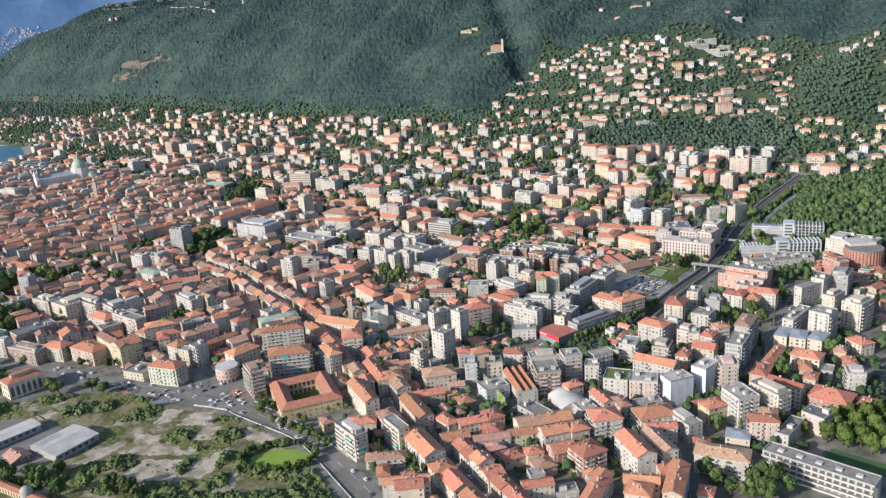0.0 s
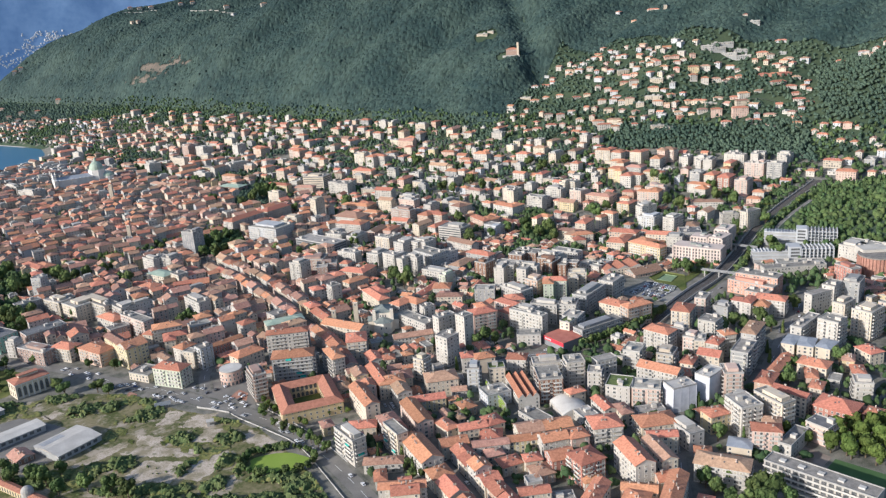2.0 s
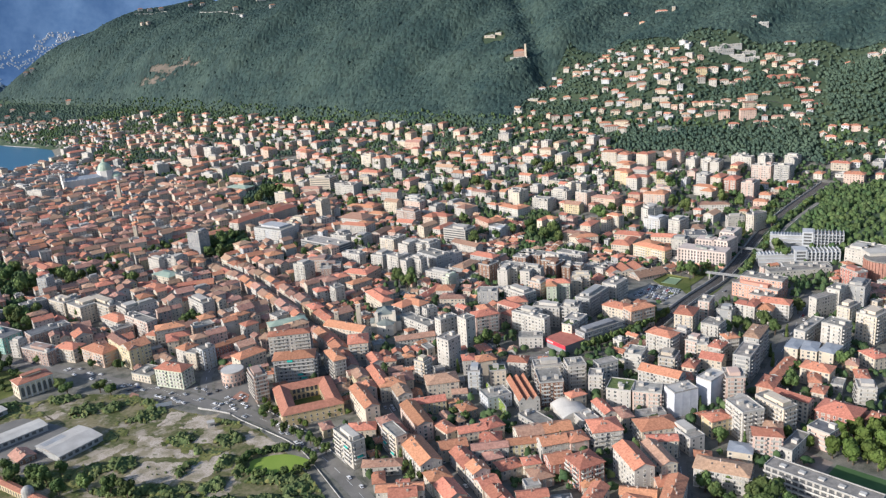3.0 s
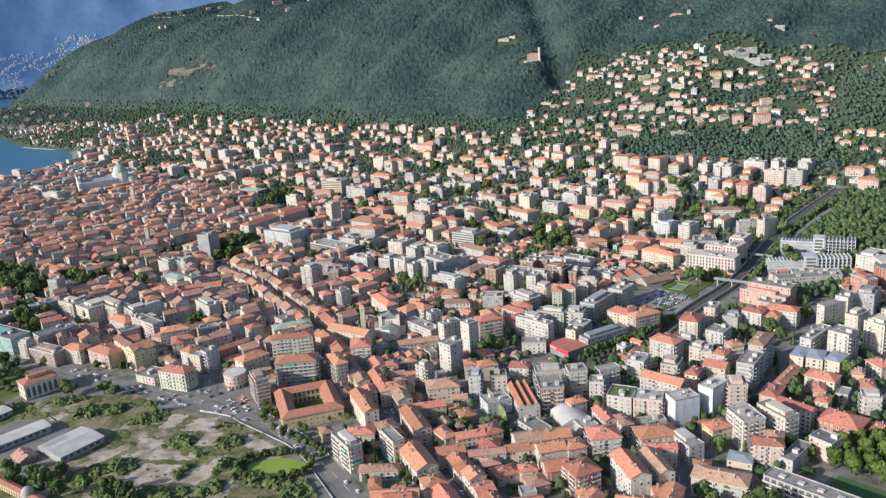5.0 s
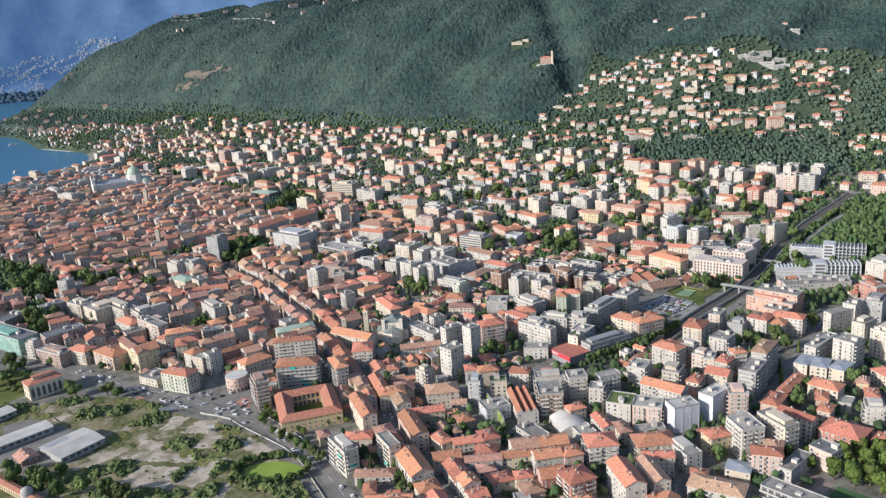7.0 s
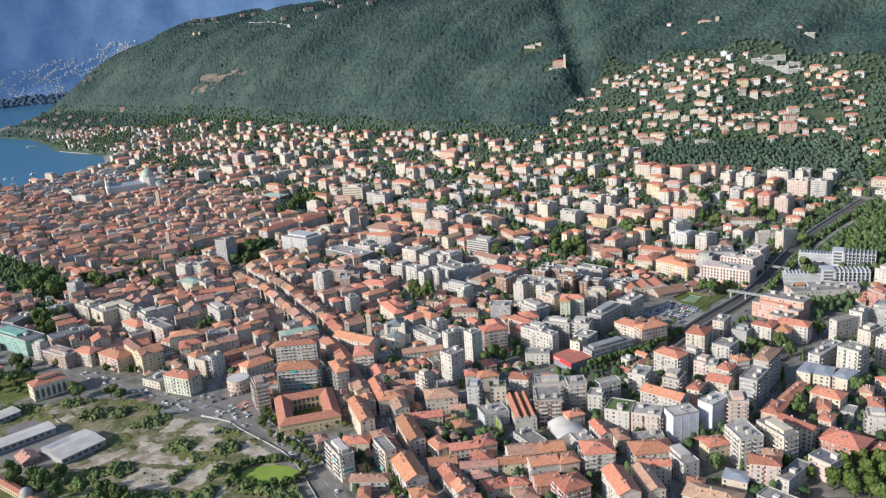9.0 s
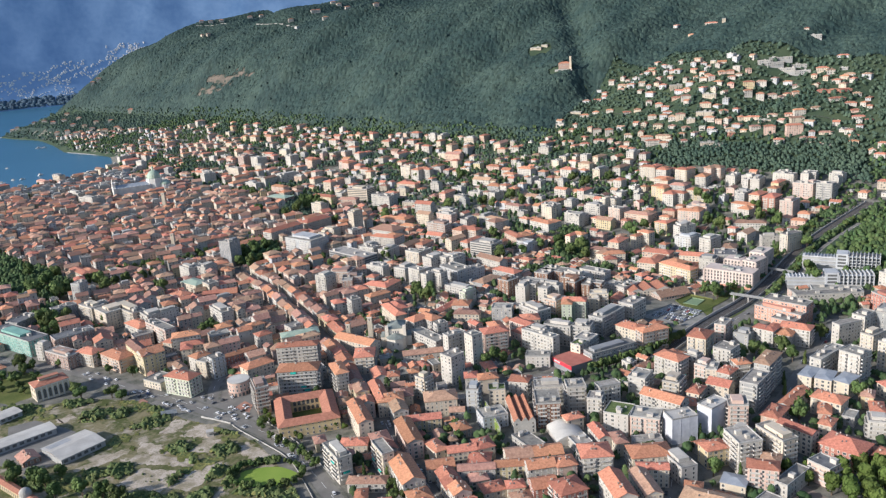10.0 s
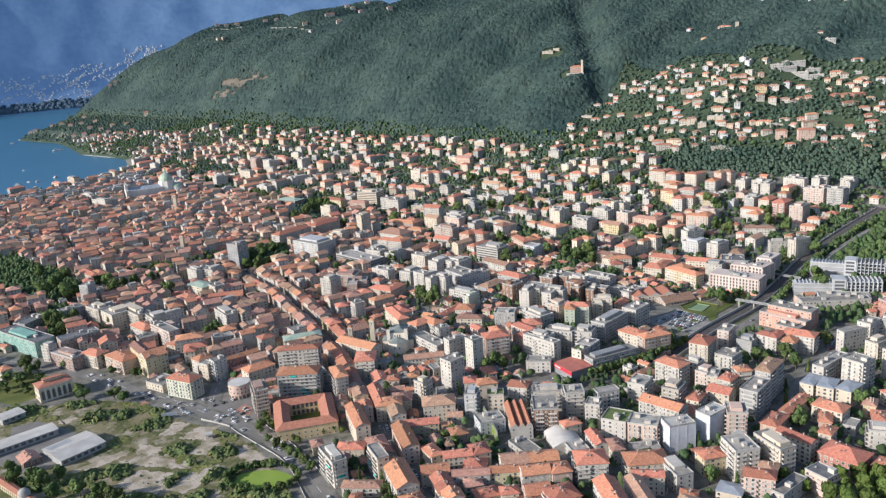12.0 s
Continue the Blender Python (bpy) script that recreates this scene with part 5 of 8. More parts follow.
place(187.5, 1115.2, 36.7, 24.0, 142, 4, "hip", "orange")
place(213.2, 1062.0, 17.7, 24.0, 139, 5, "hip", "yellow")
place(229.2, 1034.8, 22.3, 24.0, 119, 6, "flat", "white")
place(230.5, 998.1, 21.4, 24.0, 140, 5, "flat", "greyl")
place(252.1, 1099.6, 29.4, 24.0, 149, 5, "hip", "pink")
place(264.2, 1114.6, 26.7, 24.0, 153, 5, "flat", "pink")
place(177.5, 918.8, 21.0, 35.4, 153, 4, "hip", "cream")
place(230.0, 931.8, 35.9, 24.0, 160, 4, "hip", "cream")
place(-36.3, 587.2, 9.9, 10.3, 145, 6, "flat", "cream", 1)
place(-1.1, 600.2, 9.8, 11.2, 8, 4, "hip", "white")
place(12.0, 597.6, 15.5, 11.4, 15, 4, "hip", "cream")
place(3.9, 566.4, 9.3, 11.7, 176, 6, "flat", "greyl", 1)
place(21.1, 571.5, 12.3, 10.0, 5, 5, "garden", "cream")
place(38.0, 586.1, 14.9, 11.8, 168, 5, "hip", "white")
place(18.9, 543.3, 19.0, 15.2, 24, 3, "flat", "greyl")
place(-65.3, 610.6, 9.2, 9.3, 9, 3, "hip", "cream")
place(76.1, 535.7, 12.7, 8.7, 25, 3, "hip", "cream")
place(80.0, 508.8, 12.0, 14.0, 24, 2, "flat", "white")
place(124.1, 509.7, 19.3, 8.2, 9, 2, "flat", "greyl")
place(169.4, 459.5, 14.6, 12.3, 157, 2, "slate", "cream")
place(144.5, 453.4, 9.7, 8.0, 167, 2, "hip", "cream")
place(263.0, 542.3, 8.0, 12.4, 148, 2, "flat", "white")
place(72.6, 427.6, 11.7, 8.0, 10, 2, "hip", "orange")
place(115.1, 422.3, 13.2, 10.3, 10, 3, "gab", "orange")
place(38.7, 449.1, 10.5, 8.7, 12, 3, "hip", "cream")
place(37.8, 429.7, 9.2, 8.0, 13, 2, "flat", "white")
place(-37.9, 416.1, 16.5, 11.3, 6, 4, "gab", "cream")
place(69.4, 402.0, 9.7, 31.9, 152, 4, "gab", "cream")
place(97.2, 412.1, 20.5, 8.0, 166, 3, "gab", "orange")
place(93.6, 402.3, 14.1, 13.4, 156, 3, "hip", "orange")
place(114.3, 401.2, 10.5, 33.0, 157, 5, "gab", "orange")
place(53.7, 415.3, 13.4, 9.3, 6, 1, "flat", "grey")
place(37.0, 413.8, 18.4, 8.2, 8, 3, "gab", "cream")
place(24.5, 402.0, 18.0, 10.0, 117, 3, "gab", "white")
place(131.2, 400.6, 8.0, 10.2, 154, 2, "hip", "white")

# ---- landmarks ----


def landmark(name, x, y, rot, label, category="building", size=None):
    root = new(name)
    root.matrix_basis = pose(x, y, float(ground(x, y)), 0, 0, rot)
    if size:
        stamp(x, y, size[0], size[1], rot, 2)
    return tagged(root, label, category)


def courtyard_palace():
    """Four tiled wings round an arcaded court."""
    w, d, t, h = 44.5, 50.5, 10.5, 9.5
    root = landmark("courtyard_building", -122.0, 552.4, 21.5, "ochre four-winged building with tiled roofs round an arcaded courtyard", size=(w, d))
    for x0, y0, x1, y1 in ((-w / 2, -d / 2, w / 2, -d / 2 + t), (-w / 2, d / 2 - t, w / 2, d / 2), (-w / 2, -d / 2 + t, -w / 2 + t, d / 2 - t), (w / 2 - t, -d / 2 + t, w / 2, d / 2 - t)):
        f = Form()
        f.box(x0, y0, -2, x1, y1, h)
        part("wall", f, WALL["ochre"], root)
    o, z0, r = 0.8, h, h + 3.4
    ring = lambda k, z: [(-w / 2 + k, -d / 2 + k, z), (w / 2 - k, -d / 2 + k, z), (w / 2 - k, d / 2 - k, z), (-w / 2 + k, d / 2 - k, z)]
    outer, ridge, inner = ring(-o, z0), ring(t / 2, r), ring(t + o, z0)
    for i in range(4):
        j, f = (i + 1) % 4, Form()
        f.face([outer[i], outer[j], ridge[j], ridge[i]])
        f.face([ridge[i], ridge[j], inner[j], inner[i]])
        f.face([outer[j], outer[i], inner[i], inner[j]])
        part("roof", f, PALACETILE, root)
    for side in range(4):
        length, off = (w, d / 2) if side % 2 == 0 else (d, w / 2)
        for i in range(int(length / 4.4)):
            for k in (0, 1, 2):
                c = -length / 2 + 4.4 * (i + 0.6)
                win = part("window", window_mesh(0, 1.65), None, root)
                win.scale = (0.62 if k == 2 else 0.85, 1, 0.45 if k == 2 else 0.9)
                win.location = ((c, -off - 0.02, (0.7, 4.3, 7.9)[k]), (off + 0.02, c, (0.7, 4.3, 7.9)[k]), (-c, off + 0.02, (0.7, 4.3, 7.9)[k]), (-off - 0.02, -c, (0.7, 4.3, 7.9)[k]))[side]
                win.rotation_euler = (0, 0, radians(90 * side))
        inside = length / 2 - t
        for i in range(int(2 * inside / 3.4)):
            for k in range(2):
                f, c, q = Form(), -inside + 3.4 * (i + 0.7), off - t
                a, z = 1.1, 0.6 + k * 5.0
                arch = [(c - a, z), (c + a, z), (c + a, z + 2.6), (c + a * 0.6, z + 3.4), (c, z + 3.7), (c - a * 0.6, z + 3.4), (c - a, z + 2.6)]
                f.face([((p, -q + 0.04, e), (q - 0.04, p, e), (-p, q - 0.04, e), (-q + 0.04, -p, e))[side] for p, e in arch])
                part("arcade_arch", f, GLASS, root)
    court = Form()
    court.box(-w / 2 + t, -d / 2 + t, -1, w / 2 - t, d / 2 - t, 0.3)
    part("court_lawn", court, GRASS, root, "dark green planted courtyard")


def market_hall():
    root = landmark("market_hall", 81.2, 641.4, -53.8, "low hall with a rust-red roof and bright red fascia", size=(25, 27))
    f = Form()
    f.box(-12.3, -13, -2, 12.3, 13, 8)
    part("wall", f, WALL["greyd"], root)
    f = Form()
    hip_roof(f, 24.8, 26.2, 8.0, 0.4, 0.05)
    part("roof", f, REDROOF, root, "rust-red sheet roof")
    f = Form()
    f.box(-12.6, -13.3, 4.6, 12.6, -13.02, 7.9)
    part("fascia", f, RED, root, "bright red fascia panel")
    for k in range(5):
        f = Form()
        f.box(-10 + k * 1.6, -13.42, 5.6, -9 + k * 1.6, -13.32, 6.9)
        part("sign_bar", f, LINE, root, "white sign bar")


def vault_hall():
    root = landmark("vaulted_hall", 71.2, 524.0, -72.9, "low hall with a pale grey barrel roof", size=(24, 21))
    w, d = 24.0, 21.0
    f = Form()
    f.box(-w / 2, -d / 2, -2, w / 2, d / 2, 4.5)
    part("wall", f, WALL["white"], root)
    f = Form()
    n = 14
    arc = [(-d / 2 + d * i / n, 4.5 + 3.2 * (1 - (2 * i / n - 1) ** 2)) for i in range(n + 1)]
    for (a, b), (c, e) in zip(arc, arc[1:]):
        f.face([(-w / 2, a, b), (-w / 2, c, e), (w / 2, c, e), (w / 2, a, b)][::-1])
    for s in (-1, 1):
        f.face([(s * w / 2, a, b) for a, b in arc])
    part("barrel_roof", f, METAL, root)


def church():
    """A stepped cream church: rounded choir towards the street, higher crossing with triple windows, nave and side chapels."""
    root = landmark("church", -78, 697, 6, "cream stepped church with dull green roofs and triple windows", size=(26, 40))

    def block(name, x0, y0, x1, y1, h, slope):
        f = Form()
        f.box(x0, y0, -2, x1, y1, h)
        part(name, f, CHURCHWALL, root)
        f = Form()
        hip_roof(f, x1 - x0, y1 - y0, h, 0.4, slope)
        part(name + "_roof", shifted(f, (x0 + x1) / 2, (y0 + y1) / 2), DULLGREEN, root, "dull grey-green metal roof")

    block("crossing", -8, -6, 8, 8, 17.5, 0.42)
    block("nave", -7, 8, 7, 26, 13.0, 0.5)
    for s in (-1, 1):
        block("chapel", min(s * 8, s * 14), -4, max(s * 8, s * 14), 9, 9.5, 0.35)
        f = Form()
        f.box(s * 8 - 1.5, -7.5, -2, s * 8 + 1.5, -4.5, 20.5)
        part("turret", f, CHURCHWALL, root)
    f = Form()
    f.prism(0, -7, 9.0, -2, 10.5, 8)
    part("choir", f, CHURCHWALL, root)
    f = Form()
    f.prism(0, -7, 9.5, 10.5, 13.6, 8, 0, 1.2)
    part("choir_roof", f, DULLGREEN, root, "dull grey-green metal roof")
    for k in range(3):
        for y, z in ((-15.4, 5.0), (-6.04, 13.4)):
            win = part("window", window_mesh(0, 2.0), None, root)
            win.location, win.scale = (-2.2 + 2.2 * k, y, z), (0.8, 1, 1)


def bell_tower(x, y, side, tall, label):
    root = landmark("bell_tower", x, y, 3, label, "tower", size=(side, side))
    f = Form()
    f.box(-side / 2, -side / 2, -2, side / 2, side / 2, tall)
    shaft = part("shaft", f, WALL["beige"], root)
    f = Form()
    f.box(-side / 2 - 0.3, -side / 2 - 0.3, tall, side / 2 + 0.3, side / 2 + 0.3, tall + 0.6)
    part("cornice", f, STONE, root)
    f = Form()
    hip_roof(f, side, side, tall + 0.6, 0.2, 0.9)
    part("roof", f, TILE, root)
    for k in range(4):
        a = radians(90 * k)
        win = part("belfry_opening", window_mesh(0, 2.0), None, shaft)
        win.location, win.rotation_euler = (math.sin(a) * (side / 2 + 0.02), -math.cos(a) * (side / 2 + 0.02), tall - 3.2), (0, 0, a)


def cathedral():
    """Gabled marble front, long nave and an octagonal drum with a green dome and lantern."""
    x, y, rot = -722, 1470, 34
    root = landmark("cathedral", x, y, rot, "pale marble cathedral with a green copper dome and lantern", "cathedral", size=(90, 36))
    f = Form()
    f.box(-38, -13, -3, 26, 13, 20)
    part("nave_wall", f, STONE, root)
    f = Form()
    gable_roof(f, 64, 26, 20, 0.4, 0.4, 0, 1)
    f.v = [(a - 6, b, c) for a, b, c in f.v]
    part("nave_roof", f, [SLATE, STONE], root, "grey slate roof")
    f = Form()
    for a, b, h in ((-17, -9, 22), (-9, 9, 30), (9, 17, 22)):
        f.box(-43, a, -3, -38, b, h)
    f.face([(-43, -9, 30), (-43, 9, 30), (-43, 0, 36)])
    f.face([(-38, 9, 30), (-38, -9, 30), (-38, 0, 36)])
    part("front", f, STONE, root)
    for k in range(9):
        f = Form()
        f.box(-34 + 7 * k, -14.6, -3, -32.6 + 7 * k, -13, 17)
        f.box(-34 + 7 * k, -14.2, 17, -33 + 7 * k, -13, 22)
        part("buttress", f, STONE, root)
    f = Form()
    f.prism(34, 0, 15, -3, 30, 8)
    part("crossing", f, STONE, root)
    f = Form()
    last = (13.0, 30.0)
    for k in range(1, 9):
        a = k / 9 * math.pi / 2
        now = (13.0 * math.cos(a), 30 + 15 * math.sin(a))
        f.prism(34, 0, last[0], last[1], now[1], 16, 0, now[0])
        last = now
    dome = part("dome", f, COPPER, root, "green copper dome")
    f = Form()
    f.prism(52, -8, 10, -3, 17, 16)
    part("apse", f, STONE, root)
    f = Form()
    last = (10.4, 17.0)
    for k in range(1, 7):
        a = k / 7 * math.pi / 2
        now = (10.4 * math.cos(a), 17 + 7 * math.sin(a))
        f.prism(52, -8, last[0], last[1], now[1], 16, 0, now[0])
        last = now
    part("apse_dome", f, COPPER, root, "green copper half dome")
    f = Form()
    f.prism(34, 0, 2.2, 44, 49, 8)
    f.prism(34, 0, 2.5, 49, 53, 8, 0, 0.2)
    part("lantern", f, COPPER, dome)


def castle():
    root = landmark("hill_castle", 106, 1744, -8, "small pinkish hilltop castle with a slim tower", "castle", size=(34, 24))
    f = Form()
    f.box(-13, -7, -14, 11, 7, 7.5)
    part("wall", f, WALL["brownl"], root)
    f = Form()
    hip_roof(f, 24, 14, 7.5, 0.6, 0.4)
    f.v = [(a - 1, b, c) for a, b, c in f.v]
    part("roof", f, TILE, root)
    f = Form()
    f.box(9.5, -9, -14, 13.5, -5, 20)
    for k in range(3):
        f.box(9.5 + k * 1.55, -9, 20, 10.4 + k * 1.55, -5, 21.2)
    part("tower", f, WALL["cream"], root, "pale square tower")
    for k in range(6):
        win = part("window", window_mesh(0, 1.65), None, root)
        win.location = (-10.5 + 3.6 * k, -7.03, 3.5)
    f = Form()
    f.box(-20, -12.5, -16, 15, -11.5, -4)
    part("terrace_wall", f, CONCRETE, root)


def brick_rotunda():
    root = landmark("brick_rotunda", 398, 766, 0, "round red-brick building with deep vertical ribs", size=(38, 38))
    f = Form()
    f.prism(0, 0, 17, -3, 17, 40)
    round_wall = part("wall", f, ROSEBRICK, root)
    f = Form()
    f.prism(0, 0, 17.6, 17, 18.2, 40)
    part("roof", f, FLAT, root)
    f = Form()
    f.box(-12, 4, 14, 14, 22, 21)
    part("upper_block", f, WALL["white"], root)
    for k in range(36):
        a, f = k * math.pi / 18, Form()
        f.box(17, -0.5, 0, 17.9, 0.5, 17)
        rib = part("rib", f, ROSEBRICK, round_wall)
        rib.rotation_euler = (0, 0, a)


def school_slab():
    """Long low slab with terraces on its sunny side."""
    root = landmark("school", 200, 412.5, -43.5, "long white terraced school slab with a grey flat roof", size=(64, 16))
    f = Form()
    f.box(-31, -6, -2, 31, 6, 12.5)
    part("wall", f, WALL["white"], root)
    f = Form()
    r2 = random.Random(8)
    flat_roof(f, 62, 12, 12.5, r2)
    part("roof", f, [FLAT, CONCRETE], root)
    for k in range(4):
        f = Form()
        f.box(-31, -9.5 + k * 0.7, k * 3.1, 31, -6, k * 3.1 + 0.3)
        part("terrace", f, CONCRETE, root)
        f = Form()
        f.box(-31, -9.5 + k * 0.7, k * 3.1 + 0.3, 31, -9.3 + k * 0.7, k * 3.1 + 1.2)
        part("parapet", f, BALCONY, root)
    for k in range(16):
        f = Form()
        f.box(-30 + k * 4, -6.08, 0.5, -27.2 + k * 4, -6.02, 12)
        part("glass_bay", f, GLASS, root)
    for k in range(5):
        f = Form()
        f.box(-24 + k * 11, -2, 12.6, -20.5 + k * 11, 1, 13.6)
        part("skylight", f, METAL, root)


def civic_block(x, y, w, d, rot, n, label):
    """A stone-faced block: rose podium, pale upright piers and floor bands over dark glazing, and grey-green roof plant."""
    root = landmark("civic_building", x, y, rot, label, size=(w, d))
    h = n * 3.4
    f = Form()
    f.box(-w / 2 + 0.5, -d / 2 + 0.5, -3, w / 2 - 0.5, d / 2 - 0.5, h)
    part("glazing", f, GLASS, root)
    f = Form()
    f.box(-w / 2 - 0.4, -d / 2 - 0.4, -3, w / 2 + 0.4, d / 2 + 0.4, 3.2)
    part("podium", f, WALL["salmon"], root, "rose stone podium")
    for k in range(1, n + 1):
        f = Form()
        f.box(-w / 2 - 0.05, -d / 2 - 0.05, k * 3.4 - 0.55, w / 2 + 0.05, d / 2 + 0.05, k * 3.4 + 0.45 + (0.7 if k == n else 0))
        part("floor_band", f, WALL["salmonw"], root)
    for length, off, turned in ((w, d / 2, 0), (d, w / 2, 1)):
        bays = max(3, int(length / 3.3))
        for s in (-1, 1):
            for i in range(bays + 1):
                f, c, t = Form(), -length / 2 + length * i / bays, 0.75 if i % 3 else 1.0
                if turned:
                    f.box(s * off - 0.3, c - t, 3.2, s * off + 0.3, c + t, h)
                else:
                    f.box(c - t, s * off - 0.3, 3.2, c + t, s * off + 0.3, h)
                part("pier", f, WALL["salmonw"], root)
    f = Form()
    f.box(-w / 2 + 1, -d / 2 + 1, h + 0.2, w / 2 - 1, d / 2 - 1, h + 0.6)
    part("roof", f, DULLGREEN, root, "grey-green flat roof")
    r2 = random.Random(int(x))
    for k in range(max(2, int(w / 9))):
        f, bx = Form(), -w / 2 + 4 + (w - 8) * r2.random()
        by, a, b = r2.uniform(-d / 2 + 4, d / 2 - 4), r2.uniform(1.6, 3.6), r2.uniform(1.4, 2.6)
        f.box(bx - a, by - b, h + 0.6, bx + a, by + b, h + r2.uniform(2.0, 3.4))
        part("roof_plant", f, DULLGREEN if k % 2 else CONCRETE, root)


CIVIC = "pale pink stone office block with upright piers and rose podium"
civic_block(249.5, 848, 50, 20, 148, 5, CIVIC)
civic_block(277, 866, 15, 24, 138, 6, CIVIC)
civic_block(291, 895, 15, 26, 145, 6, CIVIC)
civic_block(262, 886, 18, 16, 145, 5, CIVIC)
place(226, 866, 9, 30, 147, 1, "dark", "salmon")


def footbridge(ax, ay, bx, by, wide):
    a, b = Vector((ax, ay, 0)), Vector((bx, by, 0))
    d = b - a
    m = (a + b) / 2
    root = landmark("footbridge", m.x, m.y, math.degrees(math.atan2(d.y, d.x)), "pale concrete footbridge over the railway", "bridge")
    n = d.length / 2
    f = Form()
    f.box(-n, -wide / 2, 6.0, n, wide / 2, 6.7)
    part("deck", f, STEEL, root)
    for s in (-1, 1):
        f = Form()
        f.box(-n, s * wide / 2 - 0.1, 6.7, n, s * wide / 2 + 0.1, 7.7)
        part("railing", f, STEEL, root)
    for k in (-0.8, 0, 0.8):
        f = Form()
        f.box(k * n - 0.5, -0.8, -2, k * n + 0.5, 0.8, 6)
        part("pier", f, CONCRETE, root)


def warehouse(x, y, w, d, rot, h, lights, label):
    """A low works shed: plastered walls, shallow ribbed metal roof, translucent strips and a door band."""
    root = landmark("warehouse", x, y, rot, label, "warehouse", size=(w, d))
    f = Form()
    f.box(-w / 2, -d / 2, -2, w / 2, d / 2, h)
    part("wall", f, WALL["grey"], root)
    rise = 0.09 * w / 2
    f = Form()
    for s in (-1, 1):
        f.face([(s * (w / 2 + 0.6), -d / 2 - 0.6, h + 0.1), (s * (w / 2 + 0.6), d / 2 + 0.6, h + 0.1), (0, d / 2 + 0.6, h + 0.1 + rise), (0, -d / 2 - 0.6, h + 0.1 + rise)][::s])
    for s in (-1, 1):
        f.face([(-w / 2, s * d / 2, h - 0.3), (w / 2, s * d / 2, h - 0.3), (0, s * d / 2, h + rise)], 1)
    cover = part("roof", f, [METAL, WALL["beige"]], root, "pale shallow sheet-metal roof")
    for k in range(int(d / 4.4)):
        for s in (-1, 1):
            f = Form()
            yy = -d / 2 + 1.1 + k * 4.4
            f.face([(s * w / 2, yy - 0.12, h + 0.2), (s * w / 2, yy + 0.12, h + 0.2), (0.05 * s, yy + 0.12, h + rise + 0.2), (0.05 * s, yy - 0.12, h + rise + 0.2)])
            part("roof_seam", f, METAL, cover)
    for k in range(lights):
        f = Form()
        a = -w / 2 + 2.0 + k * 2.6
        za = h + 0.24 + rise * (1 - abs(a) / (w / 2))
        zb = h + 0.24 + rise * (1 - abs(a + 1.5) / (w / 2))
        f.face([(a, -d / 2 + 2, za), (a + 1.5, -d / 2 + 2, zb), (a + 1.5, 2, zb), (a, 2, za)])
        part("skylight", f, SLATE, cover, "grey translucent roof strip")
    for k in range(int(d / 5)):
        f = Form()
        yy = -d / 2 + 1.5 + k * 5
        f.box(w / 2 - 0.02, yy, 1.6, w / 2 + 0.06, yy + 3, 3.8)
        part("window", f, GLASS, root)


def old_works():
    """Tall plastered works hall with arched windows and a tiled hip roof."""
    w, d, h = 16.4, 27.0, 13.0
    root = landmark("factory_hall", -360.7, 600.4, -42, "old cream works hall with tall arched windows and tiled roof", size=(w, d))
    f = Form()
    f.box(-w / 2, -d / 2, -2, w / 2, d / 2, h)
    front = part("wall", f, WALL["cream"], root)
    f = Form()
    f.box(-w / 2 - 0.3, -d / 2 - 0.3, h - 1.0, w / 2 + 0.3, d / 2 + 0.3, h)
    part("cornice", f, FRAME, root)
    f = Form()
    hip_roof(f, w, d, h, 0.7, 0.34)
    part("roof", f, PALACETILE, root, "weathered terracotta tile roof")
    f = Form()
    f.box(-2.2, -d / 2 + 6, h, 2.2, d / 2 - 6, h + 4.0)
    part("roof_lantern", f, WALL["cream"], root)
    f = Form()
    f.box(-2.8, -d / 2 + 5.5, h + 4.0, 2.8, d / 2 - 5.5, h + 4.5)
    part("lantern_roof", f, PALACETILE, root)
    for k in range(6):
        c = -d / 2 + 2.6 + k * 4.3
        for s in (-1, 1):
            f = Form()
            arch = [(c - 1.2, 2.0), (c + 1.2, 2.0), (c + 1.2, 8.4), (c + 0.7, 9.6), (c, 10.1), (c - 0.7, 9.6), (c - 1.2, 8.4)]
            f.face([(s * (w / 2 + 0.05), p, e) for p, e in arch][::s])
            part("arched_window", f, GLASS, front)
            g = Form()
            g.box(s * w / 2 - 0.35, c + 1.75, 0, s * w / 2 + 0.35, c + 2.45, h - 1)
            part("pilaster", g, FRAME, front)
    for k in range(3):
        for z in (1.5, 7.5):
            f = Form()
            c = -w / 2 + 3.0 + k * 5.2
            f.box(c - 0.8, -d / 2 - 0.06, z, c + 0.8, -d / 2 + 0.02, z + 3.2)
            part("window", f, GLASS, front)


def billboard(x, y, rot):
    root = landmark("billboard", x, y, rot, "grey roadside hoarding on steel posts", "billboard")
    f = Form()
    f.box(-6, -0.15, 2.4, 6, 0.15, 5.6)
    part("panel", f, SLATE, root)
    for k in (-4, 0, 4):
        f = Form()
        f.box(k - 0.12, 0.15, 0, k + 0.12, 0.4, 5.4)
        part("post", f, STEEL, root)


